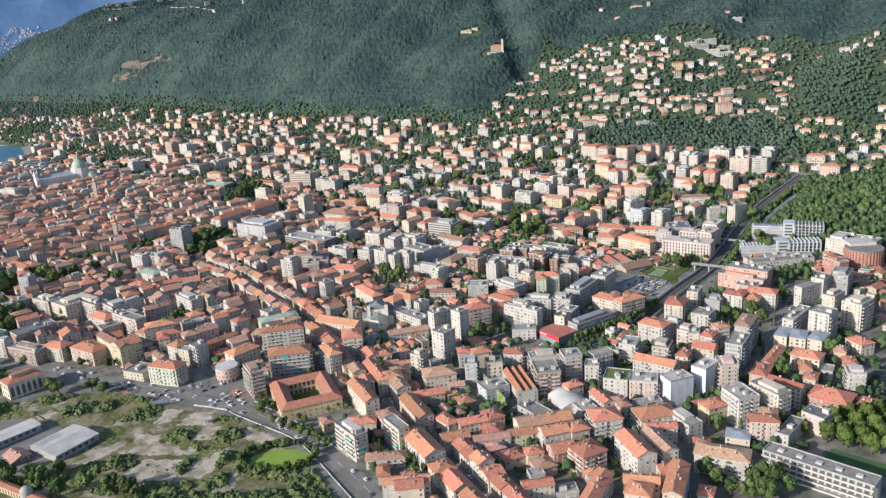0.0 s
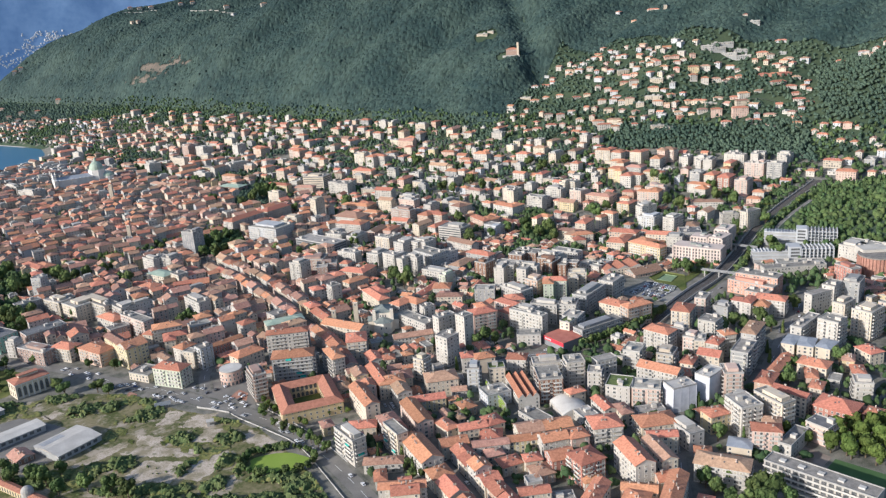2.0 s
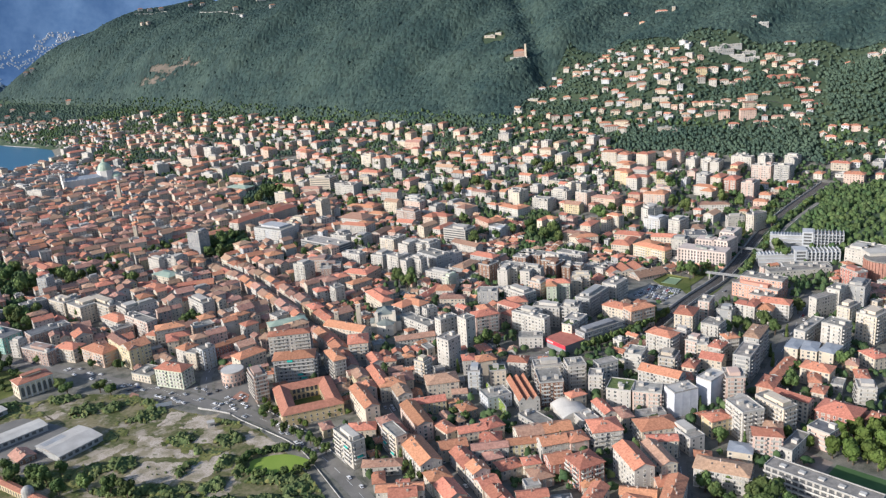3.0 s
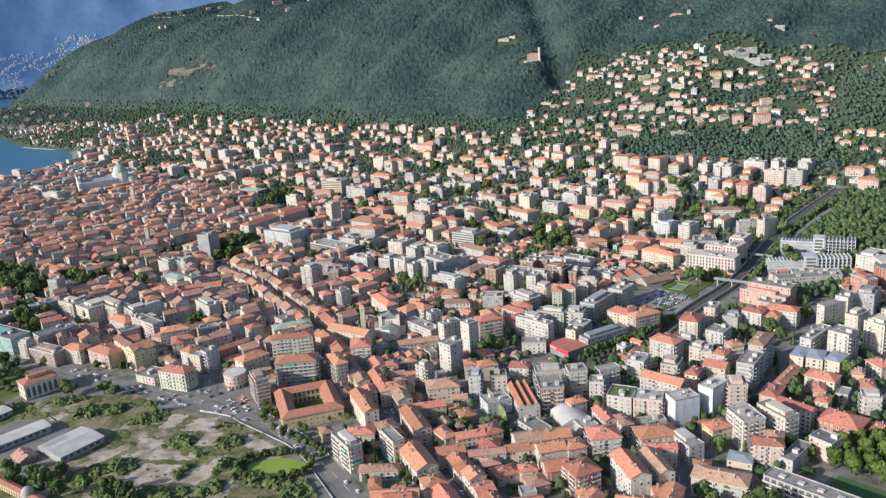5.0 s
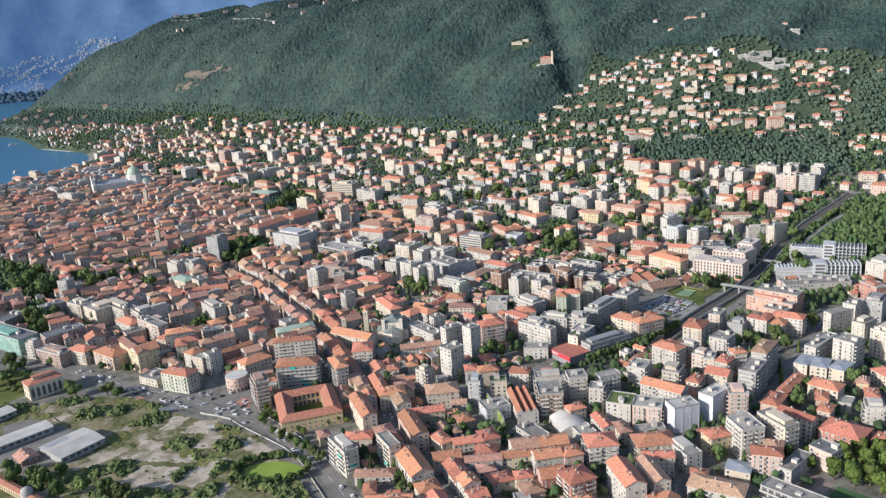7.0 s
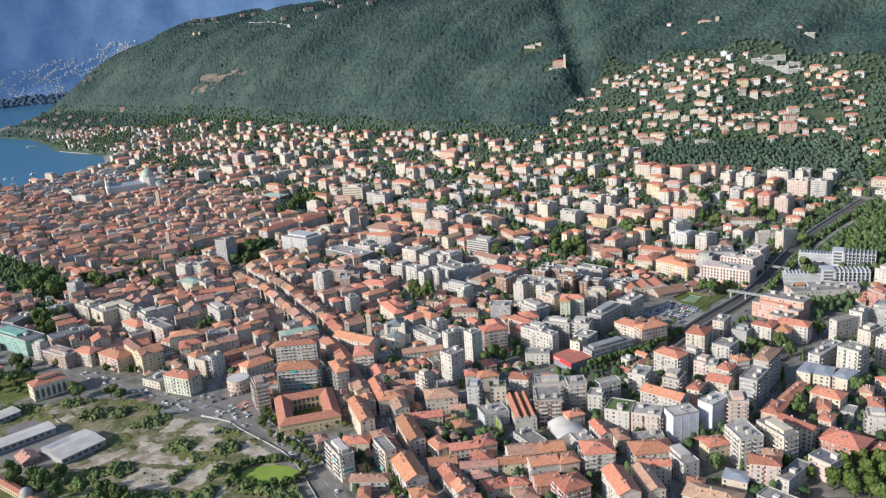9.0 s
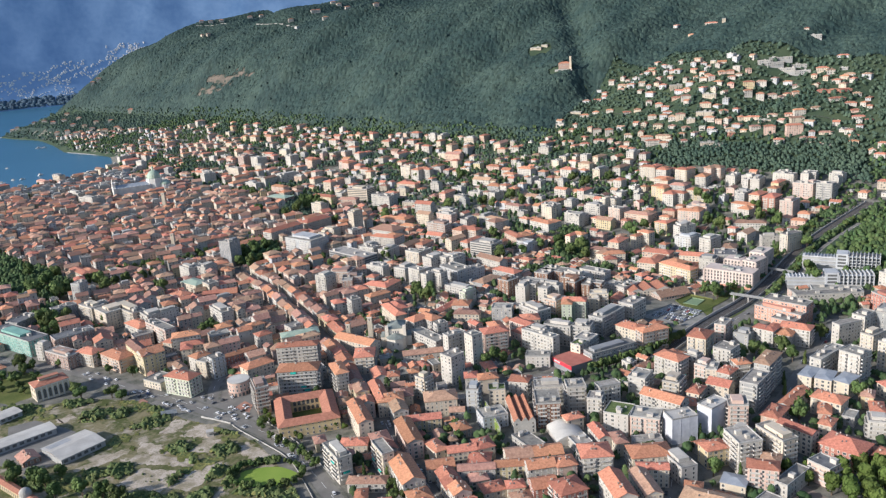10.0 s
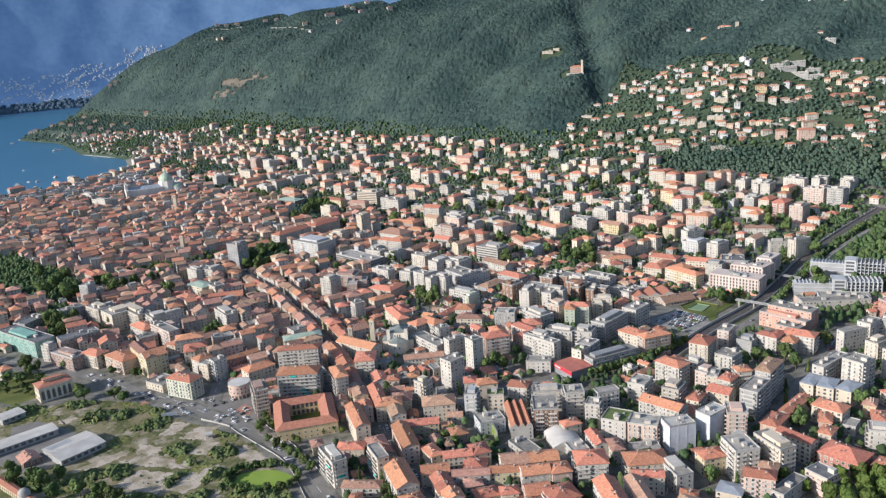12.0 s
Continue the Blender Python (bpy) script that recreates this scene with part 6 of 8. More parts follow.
def faculty_block(ax, ay, bx, by, label):
    """A long concrete block: terraced wing, stair tower and a wing of upright fins with open bays."""
    m, e = Vector(((ax + bx) / 2, (ay + by) / 2, 0)), Vector((bx - ax, by - ay, 0))
    n = e.length / 2
    e.normalize()
    d = 15.0
    m += Vector((-e.y, e.x, 0)) * d / 2
    root = landmark("faculty_building", m.x, m.y, math.degrees(math.atan2(e.y, e.x)), label, size=(2 * n, d))
    a, b = -n * 0.12, n * 0.18
    for k in range(3):
        f = Form()
        f.box(-n, -d / 2 + k * 1.8, k * 3.4 - (6 if k == 0 else 0), a, d / 2 - k * 0.5, k * 3.4 + 2.5)
        part("terrace_wing", f, WALL["grey"], root)
        f = Form()
        f.box(-n - 0.4, -d / 2 + k * 1.8 - 0.5, k * 3.4 + 2.5, a, d / 2 - k * 0.5, k * 3.4 + 3.4)
        part("floor_band", f, WALL["greyl"], root)
    for k in range(10):
        f = Form()
        x = -n + 2 + (a + n - 4) * k / 9
        f.box(x - 0.25, -d / 2 + 3.5, 10.2, x + 0.25, d / 2 - 2, 11.8)
        part("roof_fin", f, WALL["greyl"], root)
    f = Form()
    f.box(a, -d / 2 - 1, -6, b, d / 2, 15.5)
    part("stair_tower", f, WALL["greyl"], root)
    for k in range(4):
        f = Form()
        f.box(a + 1.6, -d / 2 - 1.06, 1.5 + k * 3.5, b - 1.6, -d / 2 - 0.98, 3.6 + k * 3.5)
        part("window", f, GLASS, root)
    f = Form()
    f.box(b, -d / 2 + 3.5, -6, n, d / 2, 13)
    part("glass_wing", f, SLATE, root)
    f = Form()
    f.box(b, -d / 2 + 3.3, 13, n, d / 2, 13.5)
    part("roof", f, FLAT, root)
    for k in range(9):
        f = Form()
        x = b + 0.8 + (n - b - 1.2) * k / 8
        f.box(x - 0.35, -d / 2 - 1.5, -6, x + 0.35, -d / 2 + 3.4, 13.8)
        f.box(x - 0.35, -d / 2 + 0.5, 13.8, x + 0.35, d / 2 - 1, 15.2)
        part("upright_fin", f, WALL["greyl"], root, "white concrete fin")
    for k in range(4):
        f = Form()
        f.box(b + 0.4, -d / 2 - 0.4, 2.6 + k * 3.3, n - 0.2, -d / 2 + 3.3, 3.1 + k * 3.3)
        part("floor_slab", f, WALL["greyl"], root)


def arcade():
    """A long low arcade with a tiled lean roof and a small white dome."""
    m, rot, n = Vector((-284, 444.5, 0)), math.degrees(math.atan2(430 - 463, -262 + 318)), 36.0
    root = landmark("arcade", m.x, m.y, rot, "ochre arcade with tiled roof and a small grey dome", size=(72, 7))
    f = Form()
    f.box(-n, -2.5, -1, n, 2.5, 4.6)
    part("wall", f, WALL["yellow"], root)
    f = Form()
    hip_roof(f, 2 * n, 5, 4.6, 0.5, 0.4)
    part("roof", f, PALACETILE, root)
    for k in range(24):
        c, f = -n + 1.5 + k * 3.0, Form()
        f.face([(p, -2.54, z) for p, z in ((c - 0.8, 0.4), (c + 0.8, 0.4), (c + 0.8, 2.9), (c + 0.4, 3.6), (c - 0.4, 3.6), (c - 0.8, 2.9))])
        part("arcade_arch", f, GLASS, root)
    f = Form()
    f.prism(6.5, -0.5, 3.8, 3, 6.6, 16)
    part("drum", f, CONCRETE, root)
    f = Form()
    for i in range(6):
        a, b = i * math.pi / 12, (i + 1) * math.pi / 12
        f.prism(6.5, -0.5, 3.9 * math.cos(a), 6.6 + 3.9 * math.sin(a), 6.6 + 3.9 * math.sin(b), 16, 0, max(0.05, 3.9 * math.cos(b)))
    part("dome", f, CONCRETE, root, "pale rounded dome")


def round_house(x, y, r, h):
    """A drum-shaped corner block with bands of windows and a pale flat roof behind a low rim."""
    root = landmark("round_building", x, y, 0, "pale salmon drum-shaped corner building with a flat roof", size=(2 * r, 2 * r))
    f = Form()
    f.prism(0, 0, r, -2, h, 28)
    part("wall", f, ROUNDWALL, root)
    f = Form()
    f.prism(0, 0, r + 0.12, h, h + 0.45, 28)
    part("rim", f, CONCRETE, root)
    f = Form()
    f.prism(0, 0, r - 0.35, h + 0.45, h + 0.6, 28)
    part("roof", f, METAL, root)
    for k in range(10):
        a = -math.pi + k * math.pi / 9
        for z in (4.6, 8.0):
            win = part("window", window_mesh(int((k * 3 + z) % 4 == 0), 1.65), None, root)
            win.location, win.rotation_euler = (math.cos(a) * (r + 0.02), math.sin(a) * (r + 0.02), z), (0, 0, a + math.pi / 2)
    for k in range(9):
        a = -math.pi + (k + 0.5) * math.pi / 9
        f = Form()
        f.box(-1.0, -0.1, 0.2, 1.0, 0.06, 3.0)
        shop = part("shop_front", f, GLASS, root)
        shop.location, shop.rotation_euler = (math.cos(a) * (r - 0.02), math.sin(a) * (r - 0.02), 0), (0, 0, a + math.pi / 2)


round_house(-193.0, 600.5, 9.2, 11.5)


def ivy_wall(ax, ay, bx, by, tall):
    a, b = Vector((ax, ay, 0)), Vector((bx, by, 0))
    m, d = (a + b) / 2, b - a
    root = landmark("ivy_wall", m.x, m.y, math.degrees(math.atan2(d.y, d.x)), "blank side wall covered in bright green creeper", "wall", size=(d.length, 3))
    f = Form()
    f.box(-d.length / 2, -0.3, 0, d.length / 2, 0.3, tall)
    part("wall", f, CONCRETE, root)
    f = Form()
    r2 = random.Random(3)
    for k in range(420):
        x, z, s = r2.uniform(-d.length / 2, d.length / 2), r2.uniform(0.2, tall), r2.uniform(0.4, 0.9)
        for side in (-1, 1):
            y = side * (0.35 + r2.uniform(0, 0.3))
            f.face([(x - s, y, z - s * 0.3), (x, y + side * 0.2, z - s), (x + s, y, z), (x, y + side * 0.1, z + s * 0.7)])
    part("creeper", f, LAWN, root, "bright green climbing leaves")


faculty_block(298, 819, 376, 810, "long pale concrete faculty block with upright fins and stair tower")
faculty_block(327, 873, 395, 847, "long pale concrete faculty block with upright fins beside the wood")
place(337.0, 797.0, 45.0, 16.0, -8.0, 2, "flat", "greyl")
arcade()
place(228.0, 820.0, 6.5, 6.5, 25, 4, "flat", "salmonw", name="brick_tower")
ivy_wall(13, 562, 26, 522, 9)
warehouse(-284.3, 506.5, 29.7, 33.0, -32.2, 5.0, 3, "pale metal-roofed shed with translucent strips in the yard")
warehouse(-338.0, 514.5, 15.5, 58.0, -40.0, 4.8, 0, "long pale metal-roofed shed beside the yard")
warehouse(-372.0, 557.0, 15.0, 18.0, -32.0, 4.5, 0, "small pale metal-roofed shed at the yard end")
old_works()
billboard(-235, 558, 20)
place(-311.0, 492.0, 16.0, 12.0, -38.9, 1, "gab", "brown")
place(-189.0, 528.0, 5.0, 4.0, 20, 1, "shed", "white")
courtyard_palace()
stamp(-112, 522, 60, 20, 21.5, 0)
market_hall()
vault_hall()
church()
bell_tower(-104, 706, 4.2, 24, "slim pale church bell tower")
bell_tower(-124, 702, 4.0, 19, "short pale bell tower")
bell_tower(-600, 1330, 6, 34, "stone bell tower among old roofs")
bell_tower(-470, 1080, 5, 26, "small bell tower among old roofs")
cathedral()
castle()
brick_rotunda()
school_slab()
footbridge(278, 884, 314, 857, 3)
footbridge(238, 797, 268, 778, 3.4)
place(366.8, 750.5, 22, 20, -71, 5, "flat", "red")
place(404, 800, 44, 30, -48, 4, "flat", "white")

# hillside villas
villa(250, 1535, 11, 11, -25, 3, "hip", "white")
villa(265, 1521, 13, 11, -10, 3, "hip", "white")
villa(299, 1555, 22, 11, 2, 3, "flat", "white")
villa(314, 1525, 13, 10, -22, 3, "hip", "pink")
villa(296, 1523, 17, 13, -14, 2, "hip", "orange")
villa(308, 1499, 17, 11, -8, 3, "hip", "white")
villa(337, 1563, 11, 10, -25, 2, "hip", "white")
villa(343, 1526, 13, 11, -29, 3, "hip", "white")
villa(355, 1523, 11, 10, 4, 3, "hip", "white")
villa(365, 1512, 15, 10, -29, 2, "hip", "white")
villa(352, 1538, 11, 11, -5, 2, "hip", "cream")
villa(375, 1532, 13, 12, 2, 2, "hip", "pink")
villa(389, 1531, 13, 12, -10, 2, "hip", "pink")
villa(390, 1519, 13, 13, -27, 2, "hip", "white")
villa(402, 1522, 11, 11, -21, 2, "hip", "white")
villa(418, 1524, 9, 12, -0, 3, "hip", "pink")
villa(384, 1501, 11, 11, -16, 3, "hip", "pink")
villa(412, 1493, 19, 10, -10, 4, "hip", "yellow")
villa(434, 1497, 17, 10, -18, 3, "hip", "white")
villa(407, 1477, 13, 12, 5, 4, "hip", "white")
villa(427, 1473, 13, 12, -19, 4, "hip", "white")
villa(447, 1475, 15, 13, -10, 3, "hip", "white")
villa(459, 1462, 10, 12, 5, 3, "hip", "white")
villa(468, 1462, 13, 10, -28, 3, "hip", "cream")
villa(479, 1451, 12, 9, -2, 3, "hip", "pink")
villa(346, 1486, 23, 11, -25, 3, "flat", "white")
villa(336, 1468, 19, 11, -15, 3, "hip", "cream")
villa(332, 1447, 30, 14, -26, 3, "flat", "white")
villa(336, 1430, 18, 11, -28, 3, "hip", "white")
villa(361, 1444, 14, 10, 1, 2, "hip", "white")
villa(384, 1419, 10, 11, 5, 3, "hip", "cream")
villa(401, 1408, 26, 9, -26, 3, "hip", "cream")
villa(428, 1395, 16, 9, -23, 2, "hip", "white")
villa(413, 1386, 20, 11, -9, 2, "flat", "white")
villa(464, 1378, 18, 12, 4, 4, "hip", "white")
villa(455, 1357, 21, 10, 4, 4, "hip", "cream")
villa(443, 1328, 25, 11, 0, 6, "hip", "pink")
villa(412, 1349, 17, 12, -9, 5, "hip", "pink")
villa(395, 1370, 16, 9, 4, 3, "hip", "white")
villa(360, 1386, 14, 10, -8, 3, "hip", "white")
villa(358, 1367, 10, 12, 3, 4, "hip", "red")
villa(451, 1385, 14, 13, -12, 2, "hip", "pink")
villa(491, 1380, 16, 10, -2, 2, "hip", "white")
villa(490, 1482, 17, 10, -17, 2, "hip", "white")
villa(517, 1438, 17, 11, -25, 2, "hip", "red")
villa(530, 1424, 19, 12, -18, 2, "hip", "red")
villa(544, 1414, 19, 10, 2, 2, "hip", "red")
villa(558, 1402, 12, 12, -4, 2, "hip", "white")
villa(525, 1393, 24, 11, 3, 2, "hip", "white")
villa(542, 1381, 18, 13, -21, 2, "hip", "white")
villa(544, 1363, 14, 10, -9, 2, "hip", "pink")
villa(541, 1339, 20, 10, -19, 2, "hip", "white")
villa(485, 1312, 19, 12, -21, 2, "hip", "cream")
villa(514, 1279, 13, 9, -2, 2, "hip", "pink")
villa(451, 1304, 11, 12, -25, 3, "hip", "white")
villa(461, 1298, 9, 10, -2, 3, "hip", "white")
villa(418, 1317, 15, 10, -6, 3, "hip", "white")
villa(476, 1279, 17, 9, -19, 2, "hip", "white")
villa(508, 1259, 13, 12, -22, 3, "hip", "cream")
villa(241, 1417, 24, 9, -4, 4, "hip", "white")
villa(257, 1399, 14, 13, -14, 4, "hip", "white")
villa(268, 1412, 10, 12, -29, 3, "hip", "white")
villa(288, 1391, 10, 10, -1, 4, "hip", "white")
villa(321, 1364, 23, 11, 0, 4, "flat", "white")
villa(338, 1355, 15, 10, -1, 3, "flat", "white")
villa(250, 1492, 15, 12, -18, 3, "hip", "white")
villa(279, 1461, 12, 11, -12, 3, "hip", "white")
villa(292, 1455, 16, 11, -8, 4, "hip", "cream")
villa(307, 1441, 14, 10, -10, 3, "flat", "white")
villa(277, 1443, 12, 13, -25, 2, "hip", "white")
villa(297, 1428, 14, 11, -1, 2, "hip", "white")
villa(136, 1581, 17, 13, -15, 3, "hip", "white")
villa(157, 1574, 13, 9, -14, 2, "hip", "white")
villa(181, 1557, 13, 13, -11, 2, "hip", "white")
villa(210, 1536, 15, 12, 0, 2, "hip", "white")
villa(229, 1530, 13, 9, -21, 2, "hip", "cream")
villa(154, 1502, 15, 13, -6, 4, "hip", "white")
villa(174, 1489, 14, 13, 1, 4, "hip", "white")
villa(205, 1460, 14, 9, -13, 3, "hip", "white")
villa(156, 1474, 20, 10, -20, 3, "hip", "white")
villa(174, 1459, 10, 11, -16, 4, "hip", "white")
villa(201, 1439, 10, 9, -26, 3, "hip", "white")
villa(234, 1437, 20, 11, -3, 3, "hip", "white")
villa(260, 1423, 26, 10, -26, 3, "hip", "cream")
villa(122, 1612, 22, 13, -26, 1, "flat", "white")
villa(447, 1535, 22, 10, -20, 3, "flat", "white")
villa(464, 1530, 28, 14, 1, 3, "flat", "white")
villa(483, 1522, 28, 14, -26, 3, "flat", "white")
villa(506, 1514, 26, 13, -13, 3, "flat", "white")
villa(476, 1542, 39, 14, -10, 1, "flat", "white")
villa(504, 1532, 28, 14, -16, 2, "flat", "white")
villa(533, 1496, 19, 10, -8, 3, "hip", "cream")
villa(543, 1484, 13, 11, -13, 3, "hip", "white")
villa(565, 1485, 13, 12, -30, 2, "flat", "white")
villa(566, 1460, 17, 12, -28, 2, "hip", "white")
villa(550, 1593, 18, 9, -13, 3, "flat", "white")
villa(539, 1612, 9, 12, -27, 2, "hip", "white")
villa(398, 1753, 25, 11, -25, 2, "hip", "white")
villa(419, 1740, 7, 9, -16, 4, "flat", "white")
villa(47, 1840, 24, 9, -16, 1, "flat", "white")
villa(66, 1845, 14, 8, -21, 1, "flat", "white")
villa(143, 1516, 8, 11, -26, 4, "hip", "cream")
villa(102, 1498, 21, 12, -17, 3, "hip", "white")
villa(131, 1472, 18, 11, -28, 3, "hip", "white")

SHORE_VILLAS = ((-1556, 2549), (-1514, 2546), (-1426, 2449), (-1359, 2400), (-1453, 2532), (-1555, 2635), (-1331, 2422), (-1229, 2285), (-1340, 2316), (-1223, 2444), (-1195, 2291), (-1690, 2650), (-1740, 2625), (-1770, 2640), (-1620, 2600), (-1480, 2440), (-1400, 2370), (-1300, 2340), (-1270, 2400))
for x, y in SHORE_VILLAS:
    simple(x, y, 16, 10, 20, 3, "hip", "cream" if x % 2 else "white", "hillside_houses")
for x, y in ((-1097, 2792), (-1068, 2800), (-1038, 2824), (-958, 2889), (-923, 2910), (-682, 2463), (-624, 2513), (-612, 2520), (-534, 2302), (-581, 2595), (-561, 2587), (-502, 2446), (-527, 2640), (-392, 2323), (-1489, 2718), (-1470, 2725)):
    simple(x, y, 15, 9, 30, 3, "hip", "white", "hillside_houses")

# ---- trees standing alone ----


def ball(level=2):
    """Corners and triangles of an icosahedron, divided once by default."""
    bm = bmesh.new()
    bmesh.ops.create_icosphere(bm, subdivisions=level, radius=1)
    v = np.array([q.co[:] for q in bm.verts])
    f = np.array([[q.index for q in t.verts] for t in bm.faces])
    bm.free()
    return v, f


BALL_V, BALL_F = ball()
keep_f = BALL_F[(BALL_V[BALL_F][:, :, 2] > -0.45).all(1)]
used = np.unique(keep_f)
CAP_V, CAP_F = BALL_V[used], np.searchsorted(used, keep_f)
SMALL_V, ICO_F = ball(1)
SMALL_F = ICO_F
SMALL_F = SMALL_F[SMALL_V[SMALL_F][:, :, 2].min(1) > -0.9]


def leaf_crown(seed, lobes, leaves, conical=False, mat=None):
    """A crown of many small leaf blades on several uneven lobes, radius about one."""
    rng = np.random.default_rng(seed)
    cen, rad = [], []
    for k in range(lobes):
        if conical:
            z = -0.9 + 2.4 * k / lobes
            cen.append((rng.uniform(-0.1, 0.1), rng.uniform(-0.1, 0.1), z))
            rad.append(0.62 * (1 - k / lobes) + 0.12)
        else:
            a, r = rng.uniform(0, 6.283), rng.uniform(0.15, 0.6)
            cen.append((math.cos(a) * r, math.sin(a) * r, rng.uniform(-0.45, 0.55)))
            rad.append(rng.uniform(0.36, 0.58))
    cen, rad = np.array(cen), np.array(rad)
    pick = rng.integers(0, lobes, leaves)
    d = rng.normal(size=(leaves, 3))
    d /= np.linalg.norm(d, axis=1)[:, None]
    p = cen[pick] + d * (rad[pick] * rng.uniform(0.72, 1.05, leaves))[:, None]
    t = np.cross(d, rng.normal(size=(leaves, 3)))
    t /= np.linalg.norm(t, axis=1)[:, None]
    b = np.cross(d, t) + d * rng.uniform(-0.5, 0.5, leaves)[:, None]
    size = rng.uniform(0.09, 0.19, leaves)[:, None]
    v = np.stack([p - t * size, p + b * size * 0.8, p + t * size, p - b * size * 0.8], 1).reshape(-1, 3)
    f = np.arange(leaves * 4).reshape(-1, 4)
    core_v, core_f = [], []
    for c, r in zip(cen, rad):
        core_f.append(ICO_F + len(SMALL_V) * len(core_v))
        core_v.append(SMALL_V * r * 0.85 * rng.uniform(0.8, 1.1, (len(SMALL_V), 1)) + c)
    me = bpy.data.meshes.new("crown")
    cv = np.concatenate(core_v)
    me.from_pydata(np.concatenate([v, cv]).tolist(), [], f.tolist() + (np.concatenate(core_f) + len(v)).tolist())
    me.materials.append(mat or LEAF)
    me.update()
    return me


def trunk_mesh(seed):
    f = Form()
    f.prism(0, 0, 0.09, -1.5, -0.9, 7, 0, 0.06)
    f.prism(0, 0, 0.06, -0.9, 0.2, 6, 0, 0.02)
    r = random.Random(seed)
    for k in range(4):
        a = k * 1.57 + r.uniform(-0.4, 0.4)
        q = (math.cos(a) * 0.5, math.sin(a) * 0.5, r.uniform(-0.2, 0.3))
        f.face([(0.03, 0, -0.95), (-0.03, 0.02, -0.95), q])
        f.face([(0, 0.03, -0.95), (0.02, -0.03, -0.8), q])
    return f.mesh("trunk", [BARK])


CROWNS = [leaf_crown(k, 9, 420) for k in range(6)] + [leaf_crown(50 + k, 9, 380, True) for k in range(2)]
GROVE = [leaf_crown(80 + k, 10, 520, False, GROVELEAF) for k in range(4)]
TRUNKS = [trunk_mesh(k) for k in range(3)]
TREE_RND = random.Random(21)


def tree(x, y, r, tall=None, conifer=False, label="", group="park and garden trees"):
    """A tree with a tapered trunk, limbs and a leafy crown of radius r."""
    k = TREE_RND.randrange(6) if not conifer else 6 + TREE_RND.randrange(2)
    tall = tall or TREE_RND.uniform(1.0, 1.25)
    ob = new("tree", None)
    ob.matrix_basis = pose(x, y, float(ground(x, y)) + 1.3 * r * tall, 0, 0, TREE_RND.uniform(0, 360)) @ Matrix.Diagonal((r, r, r * tall, 1))
    stamp(x, y, 1.6 * r, 1.6 * r, 0, 0)
    part("trunk", TRUNKS[k % 3], None, ob)
    part("crown", GROVE[k % 4] if group == "school grove" else CROWNS[k], None, ob)
    return tagged(ob, label or ("dark slender conifer in a garden" if conifer else "broad leafy green tree with a full crown"), "tree", group)


tree(233, 470, 6.7, None, False, "tall yellow-green tree in a dense clump", "school grove")
tree(246, 476, 6.7, None, False, "tall yellow-green tree in a dense clump", "school grove")
tree(253, 468, 7.3, None, False, "tall yellow-green tree in a dense clump", "school grove")
tree(223, 454, 6.2, None, False, "tall yellow-green tree in a dense clump", "school grove")
tree(231, 450, 6.7, None, False, "tall yellow-green tree in a dense clump", "school grove")
tree(241, 447, 6.7, None, False, "tall yellow-green tree in a dense clump", "school grove")
tree(253, 456, 6.7, None, False, "tall yellow-green tree in a dense clump", "school grove")
tree(243, 460, 6.7, None, False, "tall yellow-green tree in a dense clump", "school grove")
tree(225, 472, 5.6, None, False, "tall yellow-green tree in a dense clump", "school grove")
tree(263, 472, 6.7, None, False, "tall yellow-green tree in a dense clump", "school grove")
tree(257, 449, 6.7, None, False, "tall yellow-green tree in a dense clump", "school grove")
tree(232, 446, 5.6, None, False, "tall yellow-green tree in a dense clump", "school grove")
tree(243, 438, 6.2, None, False, "tall yellow-green tree in a dense clump", "school grove")
tree(252, 436, 6.2, None, False, "tall yellow-green tree in a dense clump", "school grove")
tree(262, 446, 6.7, None, False, "tall yellow-green tree in a dense clump", "school grove")
tree(266, 459, 6.7, None, False, "tall yellow-green tree in a dense clump", "school grove")
tree(229, 540, 7.0)
tree(245, 571, 4.0)
tree(256, 591, 4.0)
tree(228, 659, 6.0)
tree(232, 646, 5.5)
tree(218, 655, 5.0)
tree(250, 660, 7.0)
tree(254, 644, 6.0)
tree(289, 688, 7.0)
tree(273, 678, 5.0)
tree(280, 574, 6.5)
tree(160, 474, 6.0)
tree(14, 653, 6.0)
tree(22, 643, 5.0)
tree(7, 647, 5.0)
tree(-41, 457, 3.5)
tree(-29, 444, 4.0)
tree(-36, 443, 4.0)
tree(-301, 592, 6.6, 0.78)
tree(-290, 587, 6.1, 0.78)
tree(-328, 591, 6.6, 0.78)
tree(-340, 604, 5.6, 0.78)
tree(-423, 654, 6.0)
tree(-407, 646, 5.0)
tree(-455, 751, 8.0)
tree(-436, 733, 8.0)
tree(-448, 771, 7.0)
tree(-443, 724, 6.0)
tree(-563, 887, 10.0)
tree(-560, 910, 10.0)
tree(-513, 861, 9.0)
tree(-508, 871, 9.0)
tree(-615, 958, 9.0)
tree(-574, 952, 9.0)
tree(-494, 916, 9.0)
tree(-471, 892, 8.0)
tree(-468, 907, 7.0)
tree(-442, 927, 7.0)
tree(-459, 917, 7.0)
tree(-441, 955, 6.0)
tree(-385, 865, 9.0)
tree(-404, 891, 7.0)
tree(-280, 731, 6.0)
tree(-275, 741, 6.0)
tree(-268, 737, 5.0)
tree(225, 812, 7.0)
tree(226, 799, 6.0)
tree(217, 814, 5.0)
tree(-341, 1020, 9.0)
tree(-336, 1042, 9.0)
tree(-327, 1063, 8.0)
tree(-338, 988, 7.0)
tree(-314, 996, 7.0)
tree(-322, 985, 7.0)
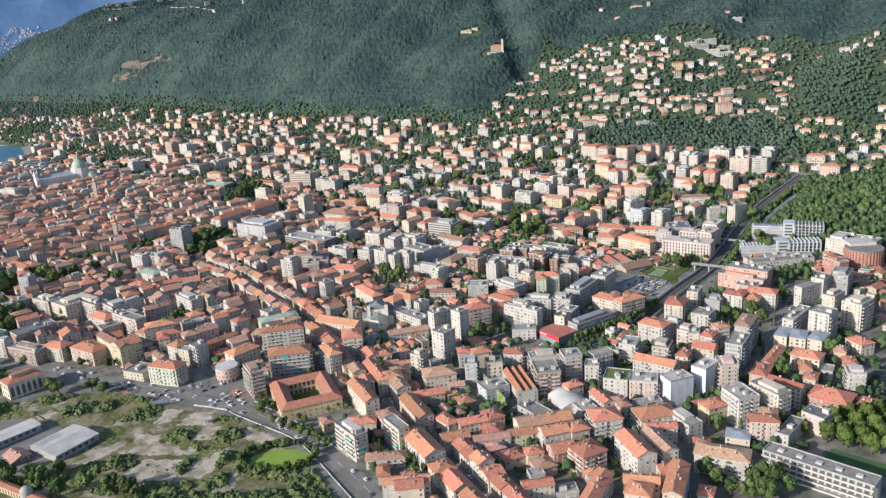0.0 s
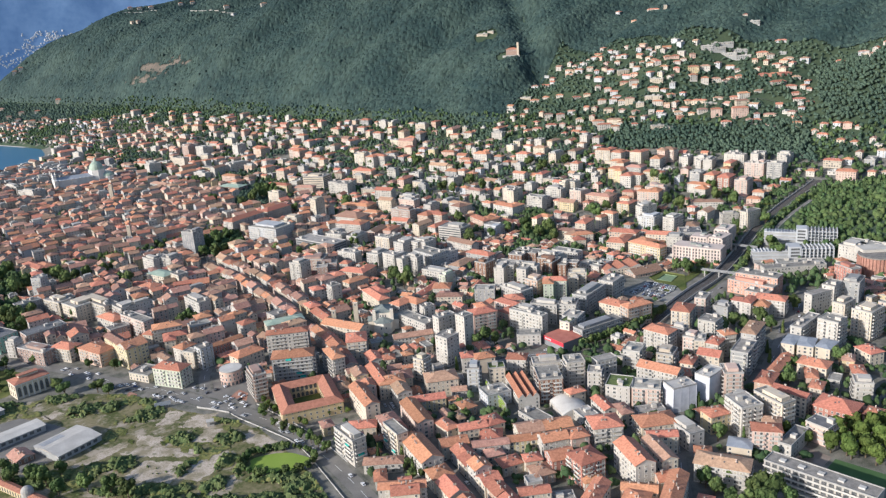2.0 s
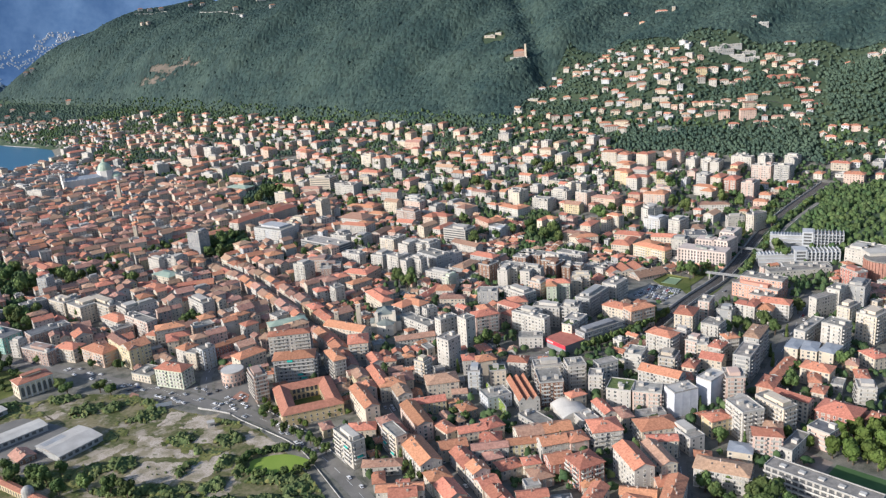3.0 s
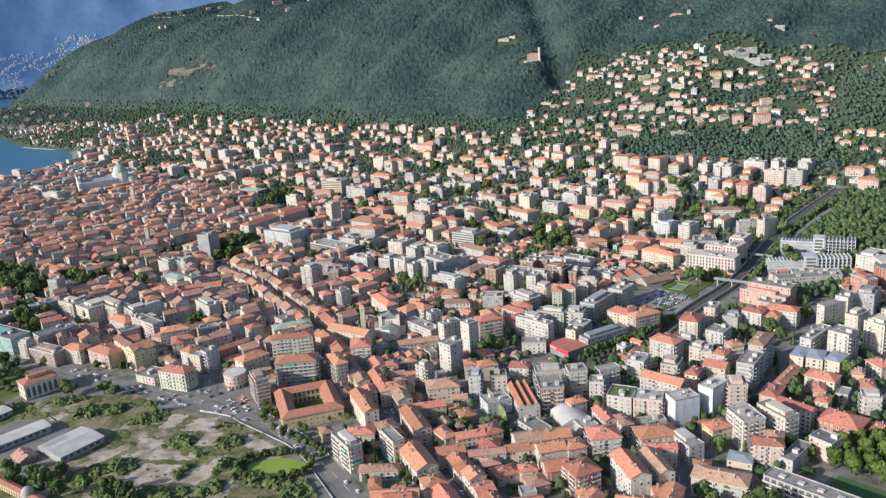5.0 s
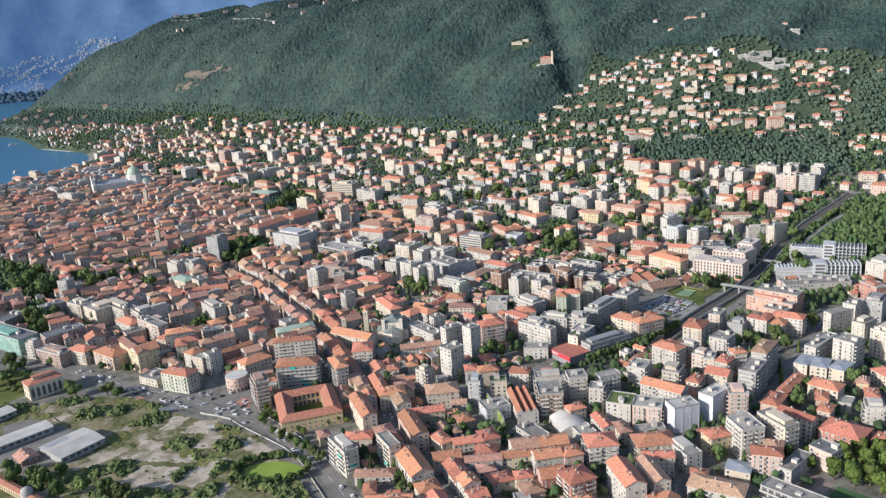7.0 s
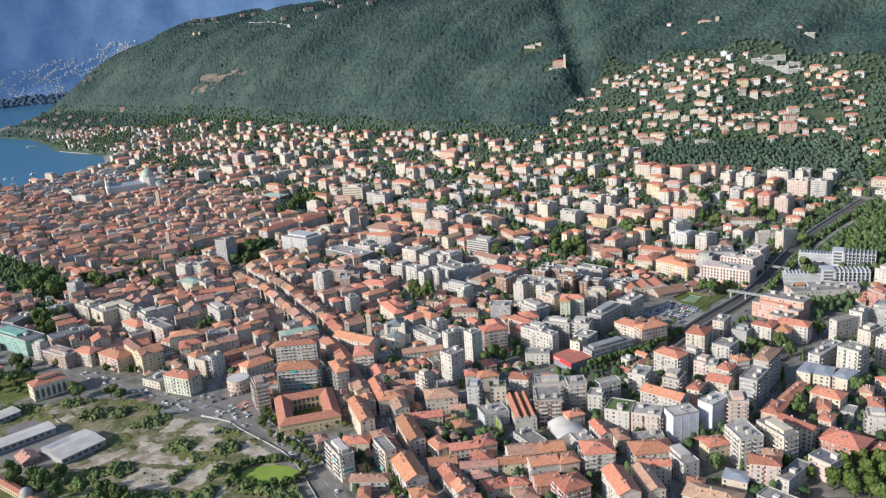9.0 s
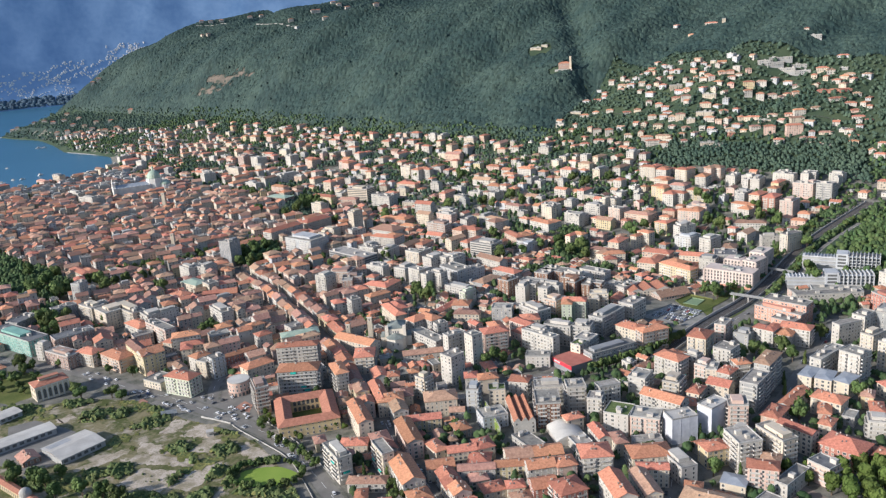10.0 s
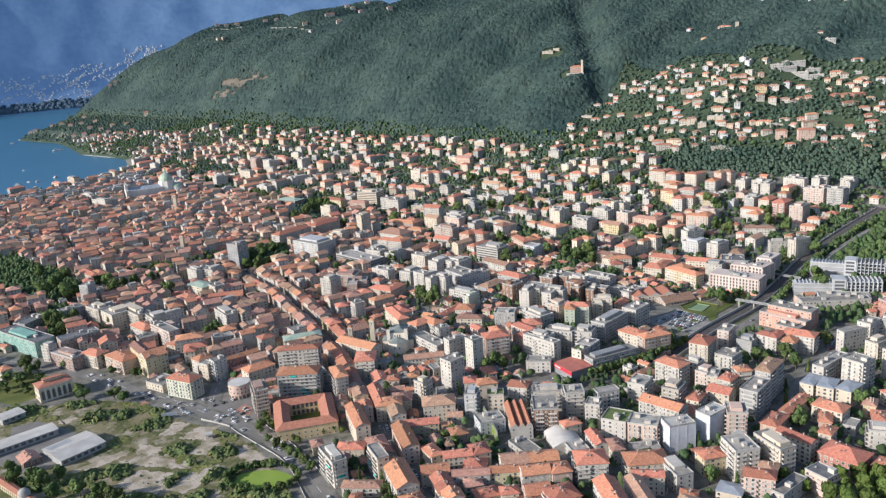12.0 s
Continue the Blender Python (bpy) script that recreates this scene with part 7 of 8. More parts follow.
tree(-337, 1299, 12.0)
tree(-323, 1299, 13.0)
tree(-302, 1271, 11.0)
tree(-346, 1278, 10.0)
tree(-358, 1254, 9.0)
tree(-416, 1289, 9.0)
tree(-494, 1447, 9.0)
tree(-466, 1411, 9.0)
tree(-80, 833, 8.0)
tree(-68, 811, 8.0)
tree(-65, 838, 7.0)
tree(47, 819, 6.0)
tree(53, 809, 6.0)
tree(76, 998, 7.0)
tree(89, 979, 8.0)
tree(100, 999, 9.0)
tree(96, 1038, 9.0)
tree(74, 1037, 7.0)
tree(105, 966, 7.0)
tree(167, 1056, 8.0)
tree(172, 1036, 8.0)
tree(187, 1071, 7.0)
tree(121, 1282, 9.0)
tree(-86, 1402, 9.0)
tree(-143, 991, 8.0)
tree(-39, 1246, 9.0)
tree(-21, 1228, 8.0)
tree(5, 1260, 9.0)
tree(22, 1228, 8.0)
tree(272, 1165, 10.0)
tree(279, 1141, 9.0)
tree(275, 1037, 9.0)
tree(267, 1066, 8.0)
tree(327, 852, 8.0)
tree(324, 825, 8.0)
tree(351, 938, 7.0)
tree(-131, 513, 3.5)
tree(-124, 508, 3.5)
tree(-117, 502, 3.5)
tree(-109, 495, 4.0)
tree(-103, 490, 4.0)
tree(-96, 482, 4.0)
tree(-140, 521, 3.0)
tree(-152, 535, 4.0)
tree(-152, 541, 4.0)
tree(20, 541, 4.0)
tree(-6, 533, 4.0)
tree(-3, 517, 4.0)
tree(-12, 527, 3.5)
tree(132, 527, 3.5)
tree(24, 514, 3.0)
tree(203, 474, 4.5, None, False, "tall yellow-green tree in a dense clump", "school grove")
tree(213, 464, 4.5, None, False, "tall yellow-green tree in a dense clump", "school grove")
tree(215, 474, 4.5, None, False, "tall yellow-green tree in a dense clump", "school grove")
tree(-299, 460, 6.0)
tree(-287, 463, 6.0)
tree(-275, 456, 6.0)
tree(-270, 467, 5.0)
tree(-311, 472, 5.0)
tree(-244, 448, 6.0)
tree(-226, 442, 6.0)
tree(-214, 439, 6.0)
tree(-261, 444, 5.0)
tree(140, 432, 5.0)
tree(151, 425, 5.0)
tree(105, 1320, 8.0)
tree(157, 1295, 8.0)
tree(-171, 1444, 8.0)
tree(-93, 1251, 8.0)
tree(-186, 1211, 8.0)
tree(-181, 1131, 7.0)
tree(-264, 1202, 6.0)
tree(-226, 986, 6.0)
tree(-241, 972, 7.0)
tree(-208, 957, 6.0)
tree(-193, 968, 6.0)
tree(30, 997, 6.0)
tree(51, 1015, 7.0)
tree(-7, 1026, 7.0)
tree(2, 981, 8.0)
tree(-12, 1082, 7.0)
tree(333, 1099, 8.0)
tree(331, 1064, 8.0)
tree(344, 1034, 8.0)
tree(138, 423, 5.0)
tree(141, 414, 5.0)
tree(146, 404, 5.0)
tree(162, 407, 7.5)
tree(170, 405, 7.5)
tree(154, 398, 6.0)
tree(163, 397, 7.0)
tree(136, 427, 4.0)
tree(64, 434, 3.0)
tree(53, 438, 3.0)
tree(106, 427, 3.0)
tree(178, 401, 5.0)
tree(-375, 659, 4.5)
tree(-370, 664, 4.5)
tree(-351, 662, 5.0)
tree(-330, 641, 4.0)
tree(-305, 635, 4.5)
tree(-466, 766, 9.0)
tree(-451, 755, 8.0)
tree(-471, 760, 9.0)
tree(-425, 653, 6.0)
tree(-413, 642, 5.0)
tree(-399, 759, 6.0)
tree(-395, 762, 5.0)
tree(-388, 657, 4.0)
for ax, ay, bx, by, count in ((92, 627, 114, 640, 7), (114, 640, 146, 664, 10), (146, 664, 178, 697, 10)):
    for k in range(count):
        f = (k + 0.5) / count
        tree(ax + (bx - ax) * f, ay + (by - ay) * f, 3.5, 1.3, False, "small clipped street tree along the avenue", "avenue trees")
for x, y, wide in ((-407, 622, 6.5), (-396, 611, 4.5), (-417, 612, 5.0), (-424, 626, 5.5), (-387, 602, 4.0), (-380, 618, 3.5), (-441, 616, 5.0), (-408, 603, 4.0), (-394, 630, 4.5), (-430, 606, 4.0)):
    tree(x, y, wide, 0.85, False, "full leafy green tree in the gardens by the works hall", "works garden trees")
for x, y in ((-161, 566), (-157, 559), (-152, 553), (-148, 547), (-144, 541), (-139, 537), (-134, 532), (-129, 528), (-123, 525), (-117, 519), (-103, 535), (-96, 537), (-89, 536)):
    tree(x, y, TREE_RND.uniform(2.4, 3.4), 1.0, False, "low bright green tree in the hedge beside the courtyard building", "school grove")
for k in range(44):
    f = k * 2 * math.pi / 44
    tree(-127 + 24.5 * math.cos(f) + TREE_RND.uniform(-1.5, 1.5), 472 + 16.5 * math.sin(f) + TREE_RND.uniform(-1.5, 1.5), TREE_RND.uniform(1.6, 2.9), 1.1, False, "young tree in the belt round the meadow", "meadow trees")
for x, y in ((-44, 466), (-36, 452), (232, 585), (262, 640), (236, 602), (-60, 470), (250, 560), (175, 470), (160, 520), (-10, 600), (60, 480)):
    tree(x, y, 2.6, 1.7, True)

for k in range(36):
    f = k / 35 * 7
    i = min(int(f), 6)
    ax, ay = ((-560, 890), (-526, 917), (-509, 954), (-474, 1000), (-441, 1008), (-399, 1064), (-357, 1107))[i]
    bx, by = ((-526, 917), (-509, 954), (-474, 1000), (-441, 1008), (-399, 1064), (-357, 1107), (-315, 1140))[i]
    for off in (-8, 8):
        if TREE_RND.random() < 0.85:
            tree(ax + (bx - ax) * (f - i) - off * 0.75, ay + (by - ay) * (f - i) + off * 0.66, TREE_RND.uniform(3.4, 5.0), None, False, "large avenue tree beside the old walls", "wall avenue trees")
for k in range(22):
    f = 0.3 + 0.7 * k / 21
    for off in (-15, 24):
        px, py = np.interp(f, [0, 0.25, 0.5, 0.75, 1], [209, 253, 294, 343, 408]), np.interp(f, [0, 0.25, 0.5, 0.75, 1], [740, 791, 859, 939, 1017])
        if TREE_RND.random() < 0.75:
            tree(px - off * 0.84 + TREE_RND.uniform(-2, 2), py + off * 0.54 + TREE_RND.uniform(-2, 2), TREE_RND.uniform(2.6, 4.4), None, False, "dark green tree on the railway bank", "railway trees")



# ---- the rest of the town ----
rnd = random.Random(5)
PX, PY, PR = (np.array(q) for q in zip(*[(ob.matrix_basis.translation.x, ob.matrix_basis.translation.y, ob.matrix_basis.to_euler().z) for ob in bpy.data.objects if ob.name.startswith(("apartment", "house", "factory"))]))


def turn_near(x, y):
    """The way the streets run near a place, from its five nearest built neighbours."""
    k = np.argsort((PX - x) ** 2 + (PY - y) ** 2)[:5]
    return math.degrees(math.atan2(np.sin(4 * PR[k]).mean(), np.cos(4 * PR[k]).mean()) / 4)


def in_view(x, y, pad=0):
    return -0.80 * y - 60 - pad < x < 0.60 * y + 70 + pad


def dry(x, y, gap=25):
    return x > float(np.interp(y, SHORE_Y, SHORE_X)) + gap


def old_town():
    """Tight blocks of tiled houses along narrow streets, with small courts."""
    a = radians(38)
    ca, sa = math.cos(a), math.sin(a)
    for i in range(-40, 45):
        for j in range(-45, 40):
            bx, by, lean = i * 49 + rnd.uniform(-4, 4), j * 41 + rnd.uniform(-4, 4), rnd.uniform(-9, 9)
            for row in (-1, 1):
                p = -21.0
                while p < 18:
                    w = rnd.uniform(7, 19)
                    d = rnd.uniform(9.5, 16.5)
                    lx, ly = bx + p + w / 2, by + row * (16 - d / 2) + rnd.uniform(-0.8, 0.8)
                    p += w + (0.1 if rnd.random() < 0.8 else 4)
                    x, y = -300 + lx * ca - ly * sa, 1000 + lx * sa + ly * ca
                    s, u = hill_axes(x, y)
                    if not (in_view(x, y, -30) and 600 < y < 1900 and x < -95 - 0.19 * (y - 600) and s < -390 and dry(x, y, 70)):
                        continue
                    if y > 1150 and w < 10:
                        w = 10.5
                    if stamp(x, y, w - 1.5, d - 1.5, 38 + lean, 0, test=True):
                        n = rnd.choice((2, 3, 3, 4, 4, 5, 5))
                        front = not dry(x, y, 330)
                        kind = rnd.choices(("gab", "hip", "flat"), (2, 4, 7) if front else (7, 4, 1))[0]
                        simple(x, y, w, d, 38 + lean + rnd.uniform(-2, 2), n, kind, rnd.choices(("cream", "white", "yellow", "pink", "orange", "greyl"), (2, 7, 0.5, 1, 0, 5) if front else (5, 6, 1, 2, 0.5, 1))[0], "old_town_houses")


def free_standing(step, wide, deep, storeys, gap, zone, kinds, cols, keep=1.0, batch="town_houses"):
    """Detached blocks on a loose grid, turned as their neighbours are."""
    made = 0
    for y in np.arange(415, 2950, step):
        for x in np.arange(-2000, 950, step):
            px, py = x + rnd.uniform(-0.4, 0.4) * step, y + rnd.uniform(-0.4, 0.4) * step
            if not in_view(px, py) or rnd.random() > keep:
                continue
            s, u = hill_axes(px, py)
            if not zone(px, py, s, u) or not dry(px, py):
                continue
            w, d = rnd.uniform(*wide), rnd.uniform(*deep)
            rot = turn_near(px, py) + rnd.choice((0, 90)) + rnd.uniform(-4, 4)
            if s > 5:
                rot = -34.6 + rnd.choice((0, 0, 90)) + rnd.uniform(-16, 16)
            if stamp(px, py, w, d, rot, gap, test=True):
                simple(px, py, w, d, rot, rnd.choice(storeys), rnd.choices(*kinds)[0], rnd.choices(*cols)[0], batch, 0 if batch == "sheds" else 600)
                made += 1
    return made


SPUR = lambda x, y: ((x - 520) / 190) ** 2 + ((y - 900) / 150) ** 2 < 1
town_cols = (("white", "cream", "yellow", "pink", "grey", "orange", "beige"), (7, 3.5, 0.6, 2.6, 1.6, 0.7, 1.5))
villa_cols = (("white", "cream", "yellow", "pink", "orange", "greyl", "beige"), (7, 1.3, 0.4, 1.1, 0.2, 5, 1.2))
PARKS = [[(-777, 1048), (-760, 1074), (-737, 1079), (-617, 994), (-552, 944), (-513, 885), (-517, 851), (-614, 903), (-670, 908)],
         [(-530, 830), (-501, 838), (-459, 777), (-458, 747), (-489, 769)], [(-350, 1000), (-372, 1098), (-338, 1123), (-299, 1044), (-318, 982)],
         [(-378, 1268), (-388, 1387), (-340, 1400), (-293, 1286), (-310, 1242)], [(64, 986), (80, 1098), (108, 1103), (109, 977), (87, 957)],
         [(221, 1312), (273, 1410), (406, 1315), (525, 1271), (491, 1134), (460, 1171), (369, 1238), (282, 1305)], [(612, 1445), (672, 1315), (622, 1200), (540, 1243), (565, 1340)]]
for ring in PARKS:
    stamp_ring(ring)


def pockets(count):
    """Small groves and old gardens between the houses of the foothill town."""
    for k in range(count):
        x, y, r = rnd.uniform(-1150, 880), rnd.uniform(760, 2150), rnd.uniform(8, 21)
        s, u = hill_axes(x, y)
        old = x < -95 - 0.19 * (y - 600) and s < -390
        if in_view(x, y) and -520 < s < -15 and not old and dry(x, y, 60) and stamp(x, y, r * 1.7, r * 1.7, 0, 0, test=True):
            ring = [(x + r * rnd.uniform(0.7, 1.15) * math.cos(a * 0.7), y + r * rnd.uniform(0.6, 1.1) * math.sin(a * 0.7)) for a in range(9)]
            stamp_ring(ring)
            PARKS.append(ring)


pockets(420)


def street_rows(pts, half, gap, storeys):
    """Houses wall to wall along both sides of a street."""
    for side in (-1, 1):
        line = along(pts, 2)
        i = 2
        while i < len(line) - 12:
            w, d = rnd.uniform(9, 19), rnd.uniform(10, 13)
            j = i
            while j < len(line) - 2 and (line[j] - line[i]).length < w:
                j += 1
            e = (line[j] - line[i]).normalized()
            m = (line[i] + line[j]) / 2 + Vector((-e.y, e.x, 0)) * side * (half + d / 2)
            rot = math.degrees(math.atan2(e.y, e.x))
            w = (line[j] - line[i]).length
            if stamp(m.x, m.y, w - 3, d - 4.6, rot, 0, test=True):
                simple(m.x, m.y, w - 0.1, d, rot, rnd.choice(storeys), rnd.choices(("gab", "hip"), (7, 1))[0], rnd.choices(("cream", "white", "yellow", "pink", "orange"), (5, 4, 2, 2, 0.7))[0], "old_town_houses", 560)
                i = j + (0 if rnd.random() < 0.85 else 2)
            else:
                i += 2


street_rows([(24, 386), (9, 414), (-3, 434), (-13.5, 456), (-28, 481), (-42, 503), (-54, 529), (-71, 572), (-87, 608), (-101, 642), (-125, 681), (-154, 721), (-192, 783), (-255, 872), (-321, 951)], 5.0, 0, (3, 3, 4, 4))
old_town()
near_blocks = lambda x, y: (x > 25) & (x < 345) & (y < 790)
flat_land = lambda x, y, s, u: s < -300 and not SPUR(x, y) and not near_blocks(x, y)
free_standing(58, (34, 56), (12, 16), (3, 4, 4, 5), 5.0, flat_land, (("hip", "gab", "flat"), (4, 2, 3)), town_cols, 0.6)
free_standing(34, (17, 34), (11, 16), (3, 4, 4, 5, 6), 4.0, flat_land, (("hip", "gab", "flat", "dark"), (5, 2, 3.5, 0.4)), town_cols)
free_standing(19, (9, 17), (8, 11), (2, 2, 3, 3), 3.0, flat_land, (("hip", "gab", "flat"), (5, 4, 1)), town_cols, 0.55)
slope_town = lambda x, y, s, u: -310 < s < (-10 if u > -120 else -45) - max(0, u - 900) * 0.2 and not SPUR(x, y) and (u < 700 or math.sin(x / 41) + math.sin(y / 33 + x / 70) > -1.3 + (u - 700) / 1000)
free_standing(56, (26, 44), (11, 15), (2, 3, 3, 4), 4.0, lambda x, y, s, u: u < 450 and slope_town(x, y, s, u), (("hip", "gab", "flat"), (5, 2, 2)), town_cols, 0.4, "hillside_houses")
free_standing(29, (13, 25), (10, 14), (2, 3, 3, 4, 4, 5), 4.0, lambda x, y, s, u: u < 1050 and slope_town(x, y, s, u), (("hip", "gab", "flat"), (5, 1, 2.5)), town_cols, 0.9, "hillside_houses")
free_standing(18, (8, 15), (8, 11), (1, 2, 2, 3, 3), 2.6, slope_town, (("hip", "gab", "flat"), (5, 2, 2)), villa_cols, 0.75, "hillside_houses")
free_standing(16, (9, 17), (7.5, 10), (1, 2, 2, 2), 2.0, lambda x, y, s, u: u < -70 and -30 < s < 235 and u > -900 and math.sin(x / 47 + 1) + math.sin(y / 39 + x / 80) > -0.75, (("hip", "gab", "flat"), (5, 2, 1)), villa_cols, 0.78, "hillside_houses")
free_standing(46, (10, 20), (7, 9), (1, 2, 2), 5, lambda x, y, s, u: 250 < s < 620 and u < -100, (("hip", "flat"), (5, 1)), villa_cols, 0.2, "hillside_houses")
free_standing(34, (9, 16), (8, 11), (2, 3), 5, lambda x, y, s, u: 275 < s < 330 and 900 < u < 1500, (("hip", "flat"), (3, 1)), villa_cols, 0.35, "hillside_houses")
free_standing(9.5, (6, 13), (5, 9), (1, 1, 2, 2), 0.2, lambda x, y, s, u: s < -380 and y < 1250 and not SPUR(x, y) and not inside_ring(waste_ring, x, y) and (not near_blocks(x, y) or math.sin(x / 19) + math.sin(y / 23) > 0.75), (("hip", "gab", "flat"), (3, 5, 2)), town_cols, 0.8, "sheds")
finish_batches()

# ---- trees ----


def clumps(name, pts, radius, tall, mat, label, category, seed, lobes=1, coarse=False):
    """One mass of lumpy crowns at the given places; radius and tall are arrays in metres."""
    rng = np.random.default_rng(seed)
    if lobes > 1:
        pts, radius, tall = np.repeat(pts, lobes, 0).copy(), np.repeat(radius, lobes), np.repeat(tall, lobes)
        a = rng.uniform(0, 6.283, len(pts))
        r = radius * rng.uniform(0.1, 0.62, len(pts))
        pts[:, 0] += np.cos(a) * r
        pts[:, 1] += np.sin(a) * r
        pts[:, 2] += tall * rng.uniform(-0.22, 0.25, len(pts))
        radius, tall = radius * rng.uniform(0.5, 0.8, len(pts)), tall * rng.uniform(0.55, 0.9, len(pts))
    cap_v, cap_f = (SMALL_V, SMALL_F) if coarse else (CAP_V, CAP_F)
    n, k = len(pts), len(cap_v)
    a = rng.uniform(0, 6.283, n)
    c, s = np.cos(a)[:, None], np.sin(a)[:, None]
    bulge = rng.uniform(0.68, 1.22, (n, k))
    x, y, z = cap_v[:, 0] * bulge, cap_v[:, 1] * bulge, cap_v[:, 2] * bulge
    v = np.stack([pts[:, :1] + (x * c - y * s) * radius[:, None], pts[:, 1:2] + (x * s + y * c) * radius[:, None], pts[:, 2:3] + z * tall[:, None]], -1).reshape(-1, 3)
    f = (cap_f[None] + (np.arange(n) * k)[:, None, None]).reshape(-1, 3)
    me = stuff_mesh(name, v, f, [mat])
    if coarse:
        me.polygons.foreach_set("use_smooth", np.ones(len(f), bool))
    return tagged(new(name, me), label, category, kind="stuff")


def free_mask(px, py):
    i, j = ((px - OX) / CELL).astype(int), ((py - OY) / CELL).astype(int)
    ok = (i >= 1) & (j >= 1) & (i < taken.shape[1] - 1) & (j < taken.shape[0] - 1)
    i, j = np.clip(i, 1, taken.shape[1] - 2), np.clip(j, 1, taken.shape[0] - 2)
    return ~((taken[j, i] | taken[j + 1, i] | taken[j, i + 1] | taken[j - 1, i] | taken[j, i - 1]) & ok)


def wooded(px, py):
    """Where closed wood covers the land: the ridge, the low spur, and the strip above the upper villas."""
    s, u = hill_axes(px, py)
    reach = np.where(u > 0, 660, 780)
    edge = 4 + 14 * np.sin(u / 37) + 8 * np.sin(u / 13) - 0.2 * np.clip(u - 900, 0, 900)
    hill = (s > edge) & (s < reach) & (u < 2320) & (u > -1300)
    rock = (((px + 850) / 95) ** 2 + ((py - 2284 + 0.22 * (px + 840)) / 24) ** 2 + 0.7 * np.sin(px / 9) * np.sin(py / 7) + 0.6 * np.sin(py / 5 + px / 12) + 0.55 * np.sin(px / 3.1 + 1) * np.sin(py / 2.3)) < 0.30
    glade = (np.hypot((px - 52) / 1.6, py - 1836) < 15 + 4 * np.sin(px / 5)) | (np.hypot(px - 82, py - 1736) < 10) | (np.hypot((px - 240) / 1.8, py - 1712) < 9 + 3 * np.sin(px / 4)) | (np.hypot(px - 106, py - 1744) < 15)
    villas = (u < -70) & (s < 270) & (s > -40)
    view = (px > -0.80 * py - 60) & (px < 0.60 * py + 120)
    return hill & view & ~rock & ~glade & ~villas & (ground(px, py) > 1)


def canopy():
    """The closed roof of the woods: a sheet of touching crowns, each a rounded lump of its own height and tint."""
    rng = np.random.default_rng(41)
    step, gap = 2.8, 6.8
    x0, y0, x1, y1 = -2300.0, 1000.0, 1300.0, 3500.0
    cx, cy = int((x1 - x0) / gap) + 3, int((y1 - y0) / gap) + 3
    jx, jy = rng.uniform(0.05, 0.95, (cy, cx)), rng.uniform(0.05, 0.95, (cy, cx))
    rad, tall, tint = rng.uniform(3.5, 6.2, (cy, cx)), rng.uniform(1.4, 4.2, (cy, cx)), rng.random((cy, cx))
    gx, gy = np.meshgrid(np.arange(x0, x1, step), np.arange(y0, y1, step))
    inside = wooded(gx, gy)
    index = np.full(gx.shape, -1)
    index[inside] = np.arange(inside.sum())
    px, py = gx[inside] + rng.uniform(-0.9, 0.9, inside.sum()), gy[inside] + rng.uniform(-0.9, 0.9, inside.sum())
    i, j = ((px - x0) / gap).astype(int), ((py - y0) / gap).astype(int)
    best, own = np.full(len(px), 0.6), np.zeros(len(px))
    for di in (-1, 0, 1):
        for dj in (-1, 0, 1):
            a, b = np.clip(i + di, 0, cx - 1), np.clip(j + dj, 0, cy - 1)
            d = np.hypot(x0 + (a + jx[b, a]) * gap - px, y0 + (b + jy[b, a]) * gap - py) / rad[b, a]
            h = tall[b, a] * np.sqrt(np.clip(1 - d * d, 0, 1))
            own = np.where(h > best, tint[b, a], own)
            best = np.maximum(best, h)
    z = ground(px, py) + best + rng.uniform(-0.35, 0.35, len(px))
    q = np.stack([index[:-1, :-1], index[:-1, 1:], index[1:, 1:], index[1:, :-1]], -1).reshape(-1, 4)
    q = q[(q >= 0).all(1)]
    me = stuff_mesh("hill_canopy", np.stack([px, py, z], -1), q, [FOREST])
    me.polygons.foreach_set("use_smooth", np.zeros(len(q), bool))
    me.attributes.new("tint", "FLOAT", "FACE").data.foreach_set("value", own[q[:, 0]])
    tagged(new("hill_canopy", me), "dense woodland canopy, blue-green partly for haze, covering the steep ridge", "woods", kind="stuff")


canopy()


